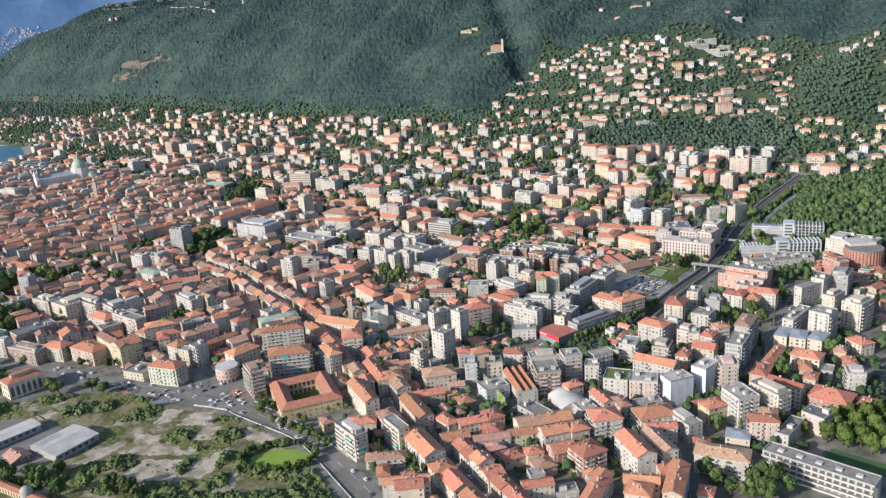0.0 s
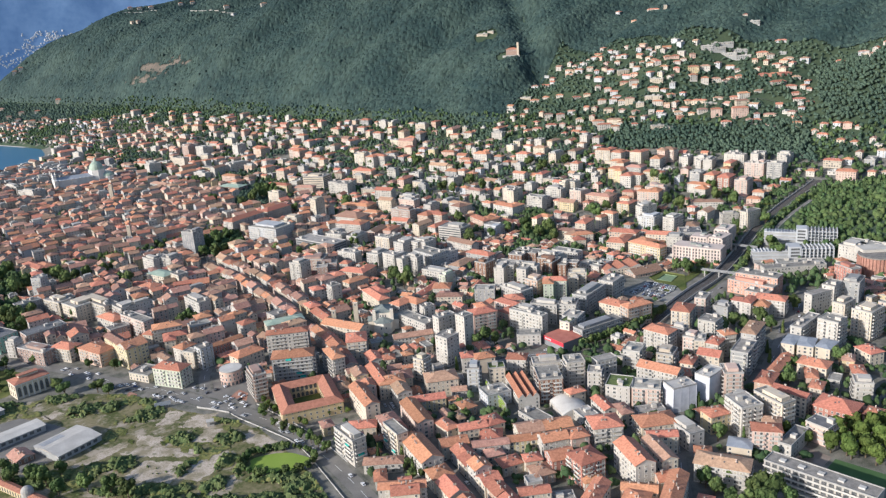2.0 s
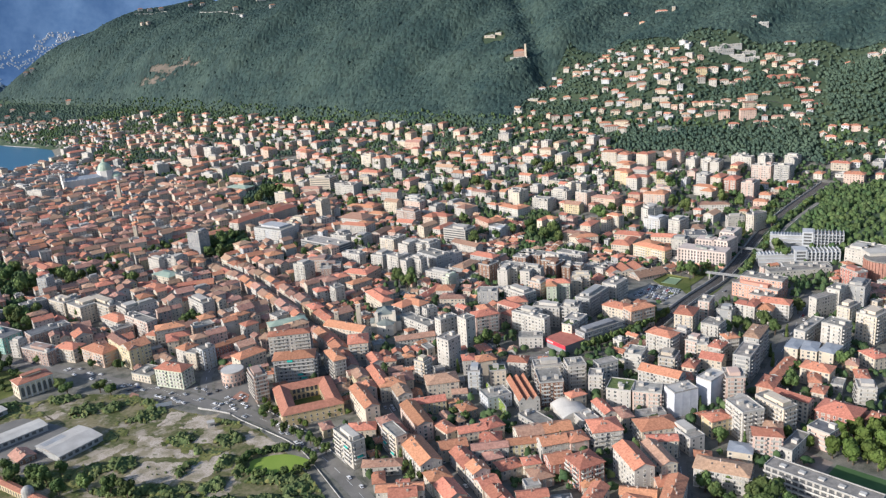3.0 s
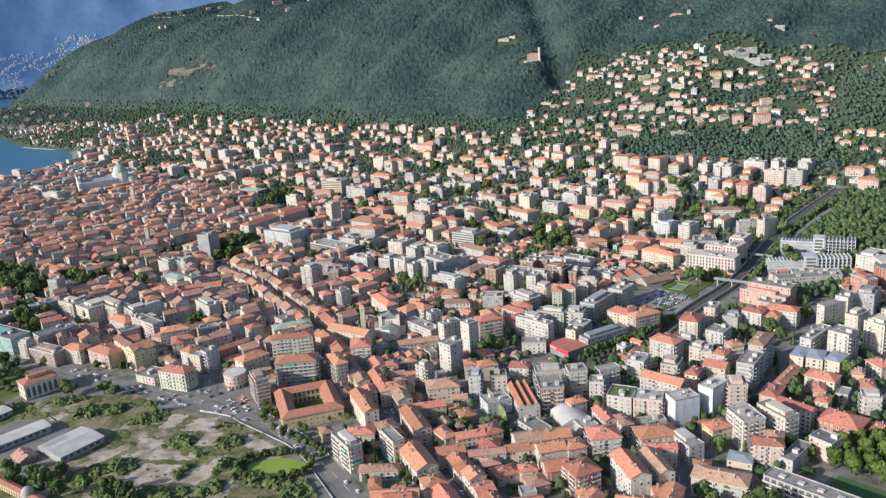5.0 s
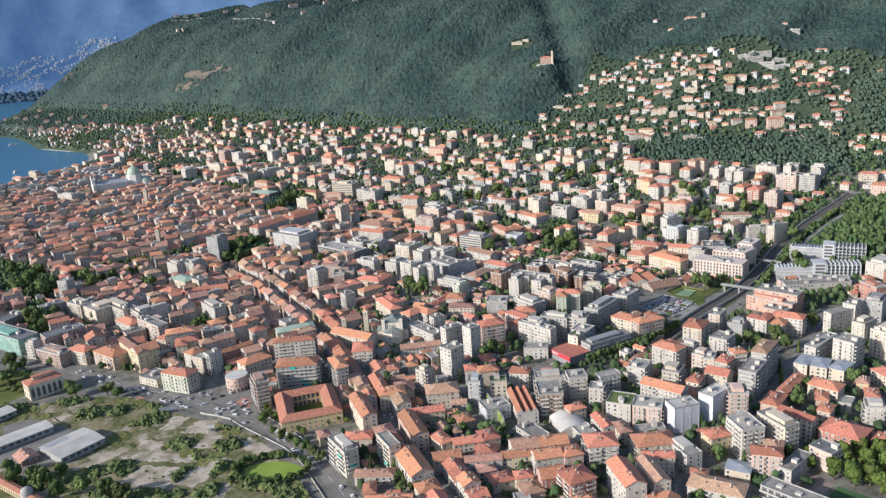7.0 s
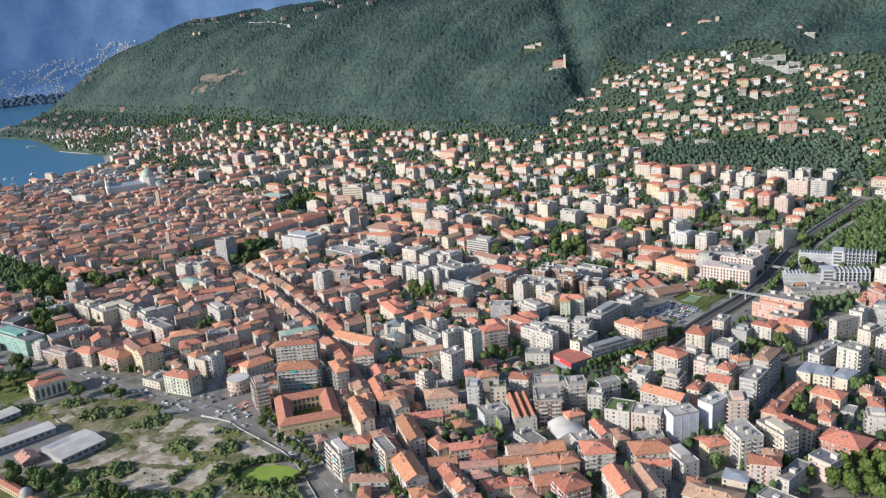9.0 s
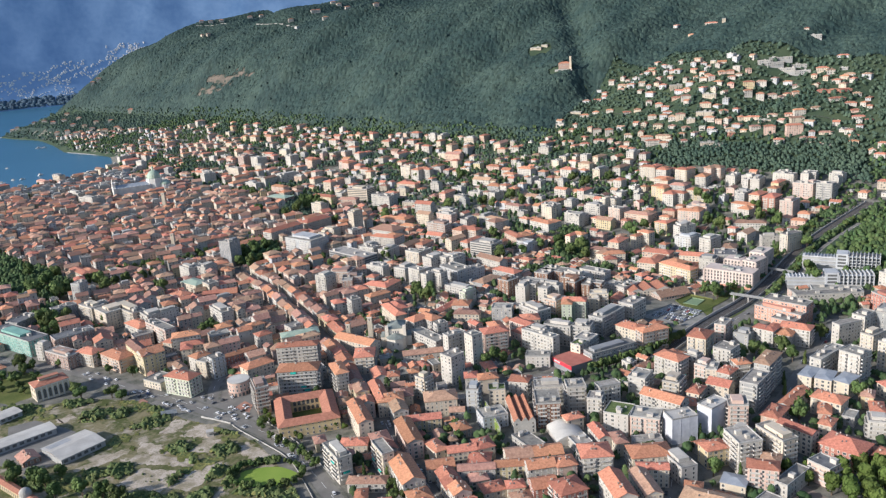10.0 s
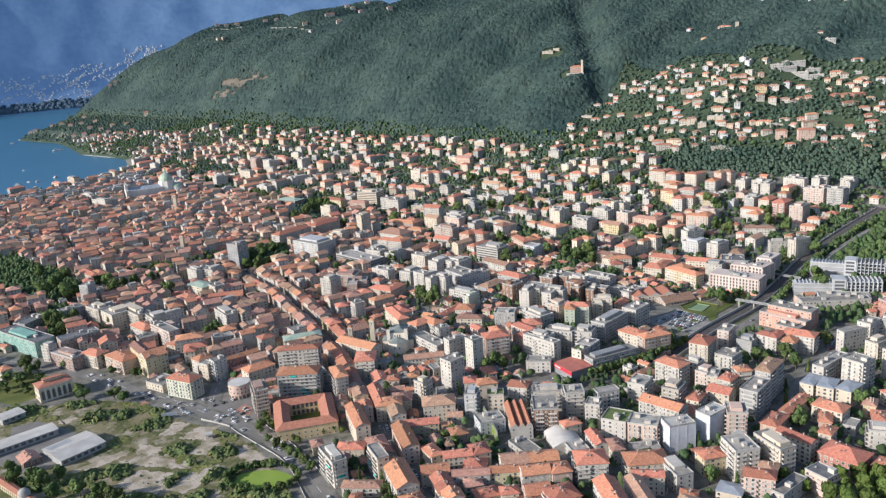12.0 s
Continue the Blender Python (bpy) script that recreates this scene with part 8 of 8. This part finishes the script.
def woods():
    rng = np.random.default_rng(11)
    gx, gy = np.meshgrid(np.arange(-2400, 1500, 7.9), np.arange(820, 3700, 7.9))
    px, py = gx.ravel() + rng.uniform(-3.2, 3.2, gx.size), gy.ravel() + rng.uniform(-3.2, 3.2, gx.size)
    s, u = hill_axes(px, py)
    spur = ((px - 520) / 175) ** 2 + ((py - 910) / 140) ** 2 < 1
    view = (px > -0.80 * py - 60) & (px < 0.60 * py + 120)
    villa = (u < -70) & (s < 270) & (s > -40)
    tall_one = wooded(px, py) & (rng.random(gx.size) < 0.07)
    grove = villa & (rng.random(gx.size) < np.where(np.sin(px / 47 + 1) + np.sin(py / 39 + px / 80) > -0.75, 0.72, 1.0))
    beach = px > np.interp(py, SHORE_Y, SHORE_X) + 3
    shore = (u > 1100) & (s > -260) & (s <= 14) & (rng.random(gx.size) < 0.5) & beach
    head = (u > 2150) & (u < 2700) & (s > -200) & (s < 700) & beach
    foot = (s > -45) & (s <= 25) & (u > -70) & (rng.random(gx.size) < 0.6)
    ok = (tall_one | spur | grove | shore | head | foot) & view & free_mask(px, py) & (ground(px, py) > 0.6)
    px, py, near = px[ok], py[ok], (villa | shore | head | foot)[ok]
    r = 2.6 + 3.2 * rng.random(len(px)) ** 1.5
    t = r * rng.uniform(0.8, 1.5, len(px))
    r, t = np.where(villa[ok], r * 0.95, r), np.where(villa[ok], t * 0.9, t)
    z = ground(px, py) + np.where(near, rng.uniform(2.0, 4.0, len(px)), rng.uniform(0.2, 1.4, len(px)))
    p = np.stack([px, py, z], -1)
    knoll = spur[ok]
    clumps("spur_woods", p[knoll], r[knoll] * 0.95, t[knoll], SPURWOOD, "yellow-green leafy wood on the low spur", "woods", 8, lobes=4, coarse=True)
    lone = ~near & ~knoll
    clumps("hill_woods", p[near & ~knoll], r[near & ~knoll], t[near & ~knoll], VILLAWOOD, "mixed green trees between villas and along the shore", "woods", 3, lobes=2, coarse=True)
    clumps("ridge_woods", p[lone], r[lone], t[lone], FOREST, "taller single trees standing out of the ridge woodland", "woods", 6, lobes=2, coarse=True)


woods()


def town_green():
    rng = np.random.default_rng(12)
    gx, gy = np.meshgrid(np.arange(-1500, 950, 6.2), np.arange(420, 2250, 6.2))
    px, py = gx.ravel() + rng.uniform(-2.6, 2.6, gx.size), gy.ravel() + rng.uniform(-2.6, 2.6, gx.size)
    s, u = hill_axes(px, py)
    view = (px > -0.80 * py - 60) & (px < 0.60 * py + 90)
    old = (px < -95 - 0.19 * (py - 600)) & (s < -390) & (py > 600)
    density = np.where(old, 0.10, np.where(s > -320, np.where(u > 250, 0.38, 0.40), 0.34)) + 0.25 * np.sin(px / 61 + 2) * np.sin(py / 53) + np.where(near_blocks(px, py), 0.2, 0)
    lake = px > np.interp(py, SHORE_Y, SHORE_X) + 12
    ok = view & lake & (s < 30) & (rng.random(gx.size) < density) & free_mask(px, py)
    px, py = px[ok], py[ok]
    r, t = rng.uniform(2.2, 5.2, len(px)), rng.uniform(2.6, 6.2, len(px))
    p = np.stack([px, py, ground(px, py) + t * 0.9], -1)
    near = np.hypot(px, py) < 820
    clumps("garden_trees", p[near], r[near], t[near], GARDEN, "green garden trees and shrubs between houses", "trees", 4, lobes=2)
    clumps("distant_garden_trees", p[~near], r[~near], t[~near], GARDEN, "dark green garden trees among the foothill houses", "trees", 7, lobes=2, coarse=True)


town_green()


def park_trees():
    rng = np.random.default_rng(17)
    gx, gy = np.meshgrid(np.arange(-1170, 900, 6.4), np.arange(730, 2170, 6.4))
    px, py = gx.ravel() + rng.uniform(-2.4, 2.4, gx.size), gy.ravel() + rng.uniform(-2.4, 2.4, gx.size)
    ok = np.zeros(px.shape, bool)
    for ring in PARKS:
        ok |= inside_ring(ring, px, py)
    px, py = px[ok], py[ok]
    r, t = rng.uniform(2.8, 5.4, len(px)), rng.uniform(3.4, 6.4, len(px))
    p, far = np.stack([px, py, ground(px, py) + t], -1), py > 1130
    clumps("park_trees", p[~far], r[~far], t[~far], GARDEN, "dense dark green trees of the town parks", "trees", 9, lobes=3, coarse=True)
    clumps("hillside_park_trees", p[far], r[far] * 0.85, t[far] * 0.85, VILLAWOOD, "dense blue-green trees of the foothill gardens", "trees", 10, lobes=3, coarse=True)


park_trees()


THICKETS = [(-298, 560, 14, 12), (-277, 564, 8, 11), (-243, 551, 10, 13), (-249, 541, 10, 5), (-205, 509, 10, 9), (-169, 507, 11, 9), (-236, 479, 12, 11), (-163, 449, 10, 9), (-252, 474, 8, 8), (-132, 489, 17, 5), (-150, 469, 5, 15),
            (-122, 453, 20, 6), (-251, 570, 9, 6), (-185, 490, 5, 3), (-328, 582, 14, 8), (-174, 531, 9, 3), (-146, 516, 9, 3), (-209, 446, 34, 6), (-165, 476, 5, 12), (-189, 470, 4, 11), (-370, 575, 16, 10), (-290, 462, 22, 9)]


VERGE = [(-106, 442, 12, 9), (-96, 424, 13, 10), (-122, 428, 20, 9), (-152, 428, 24, 8), (-84, 405, 12, 12), (-190, 432, 26, 7)]


def scrub():
    rng = np.random.default_rng(13)
    px, py = rng.uniform(-480, -70, 42000), rng.uniform(380, 600, 42000)
    mass = np.zeros(px.shape)
    for cx, cy, a, b in THICKETS + VERGE:
        mass = np.maximum(mass, 1 - ((px - cx) / a) ** 2 - ((py - cy) / b) ** 2 + 0.35 * np.sin(px / 3.1) * np.sin(py / 4.3))
    lump = np.sin(px / 17 + 1) + np.sin(py / 11 + px / 23) + 0.6 * np.sin(px / 7)
    ok = inside_ring(waste_ring, px, py) & ((mass > 0.05) | ((lump > 1.2) & (rng.random(42000) < 0.06)))
    ok &= ~(((px + 127) / 22) ** 2 + ((py - 472) / 14) ** 2 < 1) & ~((px < -268) & (px > -352) & (py < 545 + 0.0 * px) & (py > 480))
    px, py, mass = px[ok], py[ok], mass[ok]
    keep = rng.random(len(px)) < 0.2
    px, py, mass = px[keep], py[keep], mass[keep]
    big = 0.7 + 0.75 * np.clip(mass, 0, 1)
    r, t = rng.uniform(0.9, 2.3, len(px)) * big, rng.uniform(0.6, 2.1, len(px)) * big
    clumps("scrub", np.stack([px, py, t * 0.35], -1), r, t, SCRUB, "bushes and brambles on the waste ground", "scrub", 5, lobes=2, coarse=True)


scrub()


def growth():
    """Weeds, brambles and thickets as one rough sheet over the derelict ground, bare on the slabs."""
    rng = np.random.default_rng(29)
    step, gap, x0, y0, x1, y1 = 1.15, 2.5, -480.0, 380.0, -70.0, 600.0
    cx, cy = int((x1 - x0) / gap) + 3, int((y1 - y0) / gap) + 3
    jx, jy, rad, tall, tint = rng.random((cy, cx)), rng.random((cy, cx)), rng.uniform(1.0, 2.3, (cy, cx)), rng.uniform(0.6, 1.5, (cy, cx)), rng.random((cy, cx))
    gx, gy = np.meshgrid(np.arange(x0, x1, step), np.arange(y0, y1, step))
    px, py = gx + rng.uniform(-0.4, 0.4, gx.shape), gy + rng.uniform(-0.4, 0.4, gx.shape)
    mass = np.full(px.shape, -1.0)
    for ex, ey, a, b in THICKETS + VERGE:
        mass = np.maximum(mass, 1.15 - ((px - ex) / a) ** 2 - ((py - ey) / b) ** 2 + 0.45 * np.sin(px / 3.1) * np.sin(py / 4.3) + 0.3 * np.sin(px / 1.9 + py / 2.7))
    weeds = np.sin(px / 14 + 2) + np.sin(py / 9 + px / 21) + 0.8 * np.sin(px / 4.3 - py / 5.1) + 0.5 * np.sin(px / 1.7 + py / 2.2)
    bare = np.zeros(px.shape, bool)
    for ring in SLABS:
        bare |= inside_ring(ring, px, py)
    amount = np.where(mass > 0, 0.35 + 1.5 * np.clip(mass, 0, 1), np.where(weeds > 0.75, 0.10 + 0.10 * weeds, 0.0))
    amount = np.where(bare & (mass < 0.5), np.where(weeds > 1.7, 0.15, 0), amount)
    i, j = ((px - x0) / gap).astype(int), ((py - y0) / gap).astype(int)
    best, own = np.zeros(px.shape), np.zeros(px.shape)
    for di in (-1, 0, 1):
        for dj in (-1, 0, 1):
            a, b = np.clip(i + di, 0, cx - 1), np.clip(j + dj, 0, cy - 1)
            d = np.hypot(x0 + (a + jx[b, a]) * gap - px, y0 + (b + jy[b, a]) * gap - py) / rad[b, a]
            h = tall[b, a] * np.sqrt(np.clip(1 - d * d, 0, 1))
            own = np.where(h > best, tint[b, a], own)
            best = np.maximum(best, h)
    z = 0.06 + (best + 0.25) * amount * 1.5 + rng.uniform(-0.12, 0.12, px.shape) * amount
    ok = inside_ring(waste_ring, px, py) & (amount > 0) & ~(((px + 127) / 21) ** 2 + ((py - 472) / 13.5) ** 2 < 1) & ~((px < -266) & (px > -366) & (py > 476) & (py < 552))
    index = np.full(px.shape, -1)
    index[ok] = np.arange(ok.sum())
    q = np.stack([index[:-1, :-1], index[:-1, 1:], index[1:, 1:], index[1:, :-1]], -1).reshape(-1, 4)
    keep = (q >= 0).all(1)
    q, high = q[keep], (z[:-1, :-1].ravel()[keep] > 0.55)
    me = stuff_mesh("rough_growth", np.stack([px[ok], py[ok], z[ok]], -1), q, [TUFT, THICKET])
    me.polygons.foreach_set("use_smooth", np.zeros(len(q), bool))
    me.polygons.foreach_set("material_index", high.astype(np.int32))
    me.attributes.new("tint", "FLOAT", "FACE").data.foreach_set("value", own[ok][q[:, 0]])
    tagged(new("rough_growth", me), "weeds, brambles and thickets growing over derelict ground", "scrub", kind="stuff")


growth()


def trackside():
    """Rows of dark trees along both sides of the railway cutting."""
    rng = np.random.default_rng(19)
    line = along([(253, 791), (294, 859), (343, 939), (408, 1017), (470, 1080)], 5)
    p = []
    for a, b in zip(line, line[1:]):
        e = (b - a).normalized()
        for off in (-16, -12, 11.5, 27, 31):
            if rng.random() < 0.75:
                q = a + Vector((-e.y, e.x, 0)) * (off + rng.uniform(-1.2, 1.2))
                p.append((q.x, q.y, float(ground(q.x, q.y)) + 3.2))
    p = np.array(p)
    clumps("trackside_trees", p, rng.uniform(2.0, 4.2, len(p)), rng.uniform(2.6, 4.6, len(p)), GARDEN, "dark green rows of trees beside the railway", "trees", 15, lobes=3)


trackside()


# ---- vehicles ----


def car_mesh(paint):
    f = Form()
    prof = [(-2.1, 0.35), (2.1, 0.35), (2.15, 0.75), (1.3, 0.92), (0.6, 1.42), (-1.1, 1.45), (-1.9, 0.98), (-2.15, 0.9)]
    for (a, b), (c, e) in zip(prof, prof[1:] + prof[:1]):
        top = b > 1.2 or e > 1.2
        slot = 1 if top and abs(b - e) > 0.3 else 0
        f.face([(a, -0.85, b), (c, -0.85, e), (c, 0.85, e), (a, 0.85, b)][::-1], slot)
    for s in (-1, 1):
        f.face([(a, s * 0.85, b) for a, b in prof], 0)
        f.face([(a, s * 0.87, b) for a, b in ((1.0, 0.98), (0.5, 1.34), (-1.0, 1.37), (-1.5, 1.0))], 1)
    return f.mesh("body", [paint, GLASS])


WHEEL = Form()
WHEEL.prism(0, 0, 0.33, -0.1, 0.1, 12)
WHEEL.v = [(a, c, b) for a, b, c in WHEEL.v]
WHEEL = WHEEL.mesh("wheel", [RUBBER])
BODIES = [car_mesh(p) for p in CAR_PAINTS]
CAR_WORD = ["white", "silver", "black", "dark blue", "red", "dark grey"]
CAR_RND = random.Random(4)


def car(x, y, rot, lift=0.1):
    k = CAR_RND.choices(range(6), (9, 6, 2, 1.5, 1, 3))[0]
    ob = new("car")
    ob.matrix_basis = pose(x, y, float(ground(x, y)) + lift, 0, 0, rot)
    part("body", BODIES[k], None, ob)
    for a in (-1.3, 1.3):
        for b in (-0.8, 0.8):
            part("wheel", WHEEL, None, ob).location = (a, b, 0.33)
    tagged(ob, "small %s car on the asphalt" % CAR_WORD[k], "car", "cars")


def cars_on(pts, count, sides, jitter=1.0, lift=0.13):
    line = along(pts, 4)
    for k in range(count):
        i = CAR_RND.randrange(1, len(line) - 1)
        d = (line[i + 1] - line[i - 1]).normalized()
        s = CAR_RND.choice(sides) + CAR_RND.uniform(-0.3, 0.3) * jitter
        p = line[i] + Vector((-d.y, d.x, 0)) * s
        car(p.x, p.y, math.degrees(math.atan2(d.y, d.x)) + (180 if s > 0 else 0), lift)


cars_on([(-204, 564), (-172, 547), (-145, 530), (-122, 507), (-101, 483), (-80, 455), (-60, 424)], 16, (-4, -1.8, 1.8, 4))
cars_on([(-403, 660), (-350, 640), (-294, 609), (-246, 590)], 18, (-5, -1.8, 1.8, 5))
cars_on([(9, 414), (-3, 434), (-13.5, 456), (-28, 481), (-42, 503), (-54, 529), (-71, 572), (-87, 608), (-101, 642)], 16, (-2.4, 2.4))
cars_on([(293, 689), (250, 615), (223, 567)], 12, (-4.4, 1.8, 4.4))
cars_on([(162, 611), (153, 545), (139, 491), (129, 445)], 10, (-2.3, 2.3))
cars_on([(20, 612), (42, 620), (79, 628), (114, 646), (145, 670)], 10, (-3.4, 3.4))
cars_on([(209, 725), (230, 742), (274, 788), (314, 850)], 8, (-2, 2))
for x, y in ((-182, 558), (-188, 563), (-178, 566), (-190, 572), (-202, 585), (-208, 580), (-211, 571), (-227, 581), (-239, 584), (-192, 561), (-174, 560), (-170, 555), (-196, 590), (-250, 580), (-246, 578), (-242, 577), (-235, 575), (-231, 571), (-227, 568), (-223, 566), (-270, 590), (-278, 594), (-290, 598), (-185, 568), (-176, 571), (-180, 575), (-214, 588), (-221, 590)):
    car(x, y, CAR_RND.uniform(0, 360))
for r in range(6):
    for k in range(12):
        cx, cy = 184 + 0.735 * 2.8 * k - 0.676 * (7.0 * r + 2), 784 - 0.678 * 2.8 * k - 0.737 * (7.0 * r + 2)
        if CAR_RND.random() < 0.85 and inside_ring([(150, 754), (181, 788), (204, 766), (205, 745), (188, 728), (171, 737)], cx, cy):
            car(cx, cy, 227.5, 0.52)

# ---- small things ----


def boundary_wall(pts, tall):
    """A low pale wall in panels along the road."""
    line = along(pts, 4)
    root = tagged(new("boundary_wall"), "low pale concrete wall beside the road", "wall")
    for a, b in zip(line, line[1:]):
        m, d = (a + b) / 2, b - a
        f = Form()
        f.box(-d.length / 2, -0.15, 0, d.length / 2, 0.15, tall)
        ob = part("wall_panel", f, CONCRETE, root)
        ob.matrix_basis = pose(m.x, m.y, 0, 0, 0, math.degrees(math.atan2(d.y, d.x)))


boundary_wall([(-208, 556), (-194, 551), (-180, 545)], 1.5)
boundary_wall([(-178, 543), (-168, 534), (-152, 522), (-138, 511), (-123, 499), (-110, 483), (-92, 453), (-72, 420)], 0.95)
boundary_wall([(-162, 557), (-136, 533), (-117, 515), (-96, 490), (-80, 468)], 0.9)


def boat(x, y, rot, long):
    ob = new("boat")
    ob.matrix_basis = pose(x, y, -0.4, 0, 0, rot) @ Matrix.Diagonal((long / 6, long / 6, long / 6, 1))
    f = Form()
    deck = [(-3, -1, 0.9), (1.5, -1.1, 0.9), (3.4, 0, 1.2), (1.5, 1.1, 0.9), (-3, 1, 0.9)]
    keel = [(-2.8, -0.6, -0.3), (1.3, -0.6, -0.3), (2.6, 0, -0.3), (1.3, 0.6, -0.3), (-2.8, 0.6, -0.3)]
    f.face(deck)
    for i in range(5):
        j = (i + 1) % 5
        f.face([keel[i], keel[j], deck[j], deck[i]])
    part("hull", f, LINE, ob)
    f = Form()
    f.box(-1.5, -0.7, 0.9, 0.8, 0.7, 2.0)
    part("cabin", f, METAL, ob)
    tagged(ob, "white motor boat on the lake", "boat", "boats")


for x, y, a, n in ((-1151, 1678, 20, 16), (-1130, 1722, 50, 12), (-1116, 1770, 80, 14), (-1150, 1717, 10, 10), (-1440, 2270, 40, 18), (-1428, 2278, 40, 14), (-1760, 2520, 30, 16), (-1290, 1900, 15, 9)):
    boat(x, y, a, n)


def jetty(ax, ay, bx, by):
    a, b = Vector((ax, ay, 0)), Vector((bx, by, 0))
    m, d = (a + b) / 2, b - a
    root = tagged(new("jetty"), "long pale stone breakwater in the lake", "jetty")
    root.matrix_basis = pose(m.x, m.y, 0, 0, 0, math.degrees(math.atan2(d.y, d.x)))
    f = Form()
    f.box(-d.length / 2, -2.5, -10, d.length / 2, 2.5, 0.7)
    part("quay", f, CONCRETE, root)


jetty(-1277, 2150, -1068, 2022)
jetty(-1815, 2632, -1600, 2500)


def far_shore():
    """Pale houses on the land beyond the lake, with haze painted in as glow."""
    rng = np.random.default_rng(31)
    form = Form()
    for k in range(1200):
        x0, x1, z0, z1 = ((-2950, -2390, 45, 175), (-2500, -2170, 120, 215), (-2270, -2050, 205, 285))[rng.choice(3, p=(0.55, 0.25, 0.2))]
        x, want = rng.uniform(x0, x1), rng.uniform(z0, z1)
        if math.sin(x / 31 + want / 19) + math.sin(x / 13 - want / 9) < -0.3:
            continue
        low, high = 4690.0, 4980.0
        for step in range(12):
            r = (low + high) / 2
            y = math.sqrt(r * r - (x - 60) ** 2)
            low, high = (r, high) if float(far_land(x, y)) < want else (low, r)
        z = float(far_land(x, y))
        w, h = rng.uniform(3.5, 8.5), rng.uniform(1.6, 3.6)
        a = radians(-34 + rng.uniform(-12, 12))
        k0 = len(form.v)
        form.box(-w / 2, -3, -4, w / 2, 3, h, 0 if rng.random() < 0.6 else 1, 2 if rng.random() < 0.35 else 0)
        form.v[k0:] = [(x + p * math.cos(a) - q * math.sin(a), y + p * math.sin(a) + q * math.cos(a), z + e) for p, q, e in form.v[k0:]]
    tagged(new("far_shore_houses", form.mesh("far_shore_houses", [FARHOUSE, FARHOUSE, FARROOF])), "pale houses with a painted haze glow scattered along the far lake shore", "houses", kind="stuff")


far_shore()


def far_trees():
    """Dark woods and gardens along the far water's edge, in a haze-blue colour."""
    rng = np.random.default_rng(37)
    a, r = rng.uniform(-0.68, -0.30, 1500), 4692 + 46 * rng.random(1500) ** 1.6
    px, py = 60 + r * np.sin(a), r * np.cos(a)
    size = rng.uniform(6, 13, 1500)
    clumps("far_shore_trees", np.stack([px, py, np.maximum(far_land(px, py), 0) + size * 0.5], -1), size * 1.3, size, FARWOOD, "dark trees lining the far lake shore, tinted blue for haze", "trees", 38, coarse=True)


far_trees()


def ridge_wall(pts):
    """A pale roadside retaining wall on the ridge, in lengths that follow the ground."""
    root = tagged(new("retaining_wall"), "pale stone retaining wall of a ridge road", "wall")
    line = along(pts, 14)
    for a, b in zip(line, line[1:]):
        m, d = (a + b) / 2, b - a
        f = Form()
        f.box(-d.length / 2 - 0.3, -0.6, -2, d.length / 2 + 0.3, 0.6, 3.2)
        ob = part("wall_length", f, CONCRETE, root)
        ob.matrix_basis = pose(m.x, m.y, float(ground(m.x, m.y)), 0, 0, math.degrees(math.atan2(d.y, d.x)))


ridge_wall([(-1109, 2769), (-1065, 2782), (-1000, 2766)])
ridge_wall([(-789, 2462), (-732, 2450), (-653, 2444)])
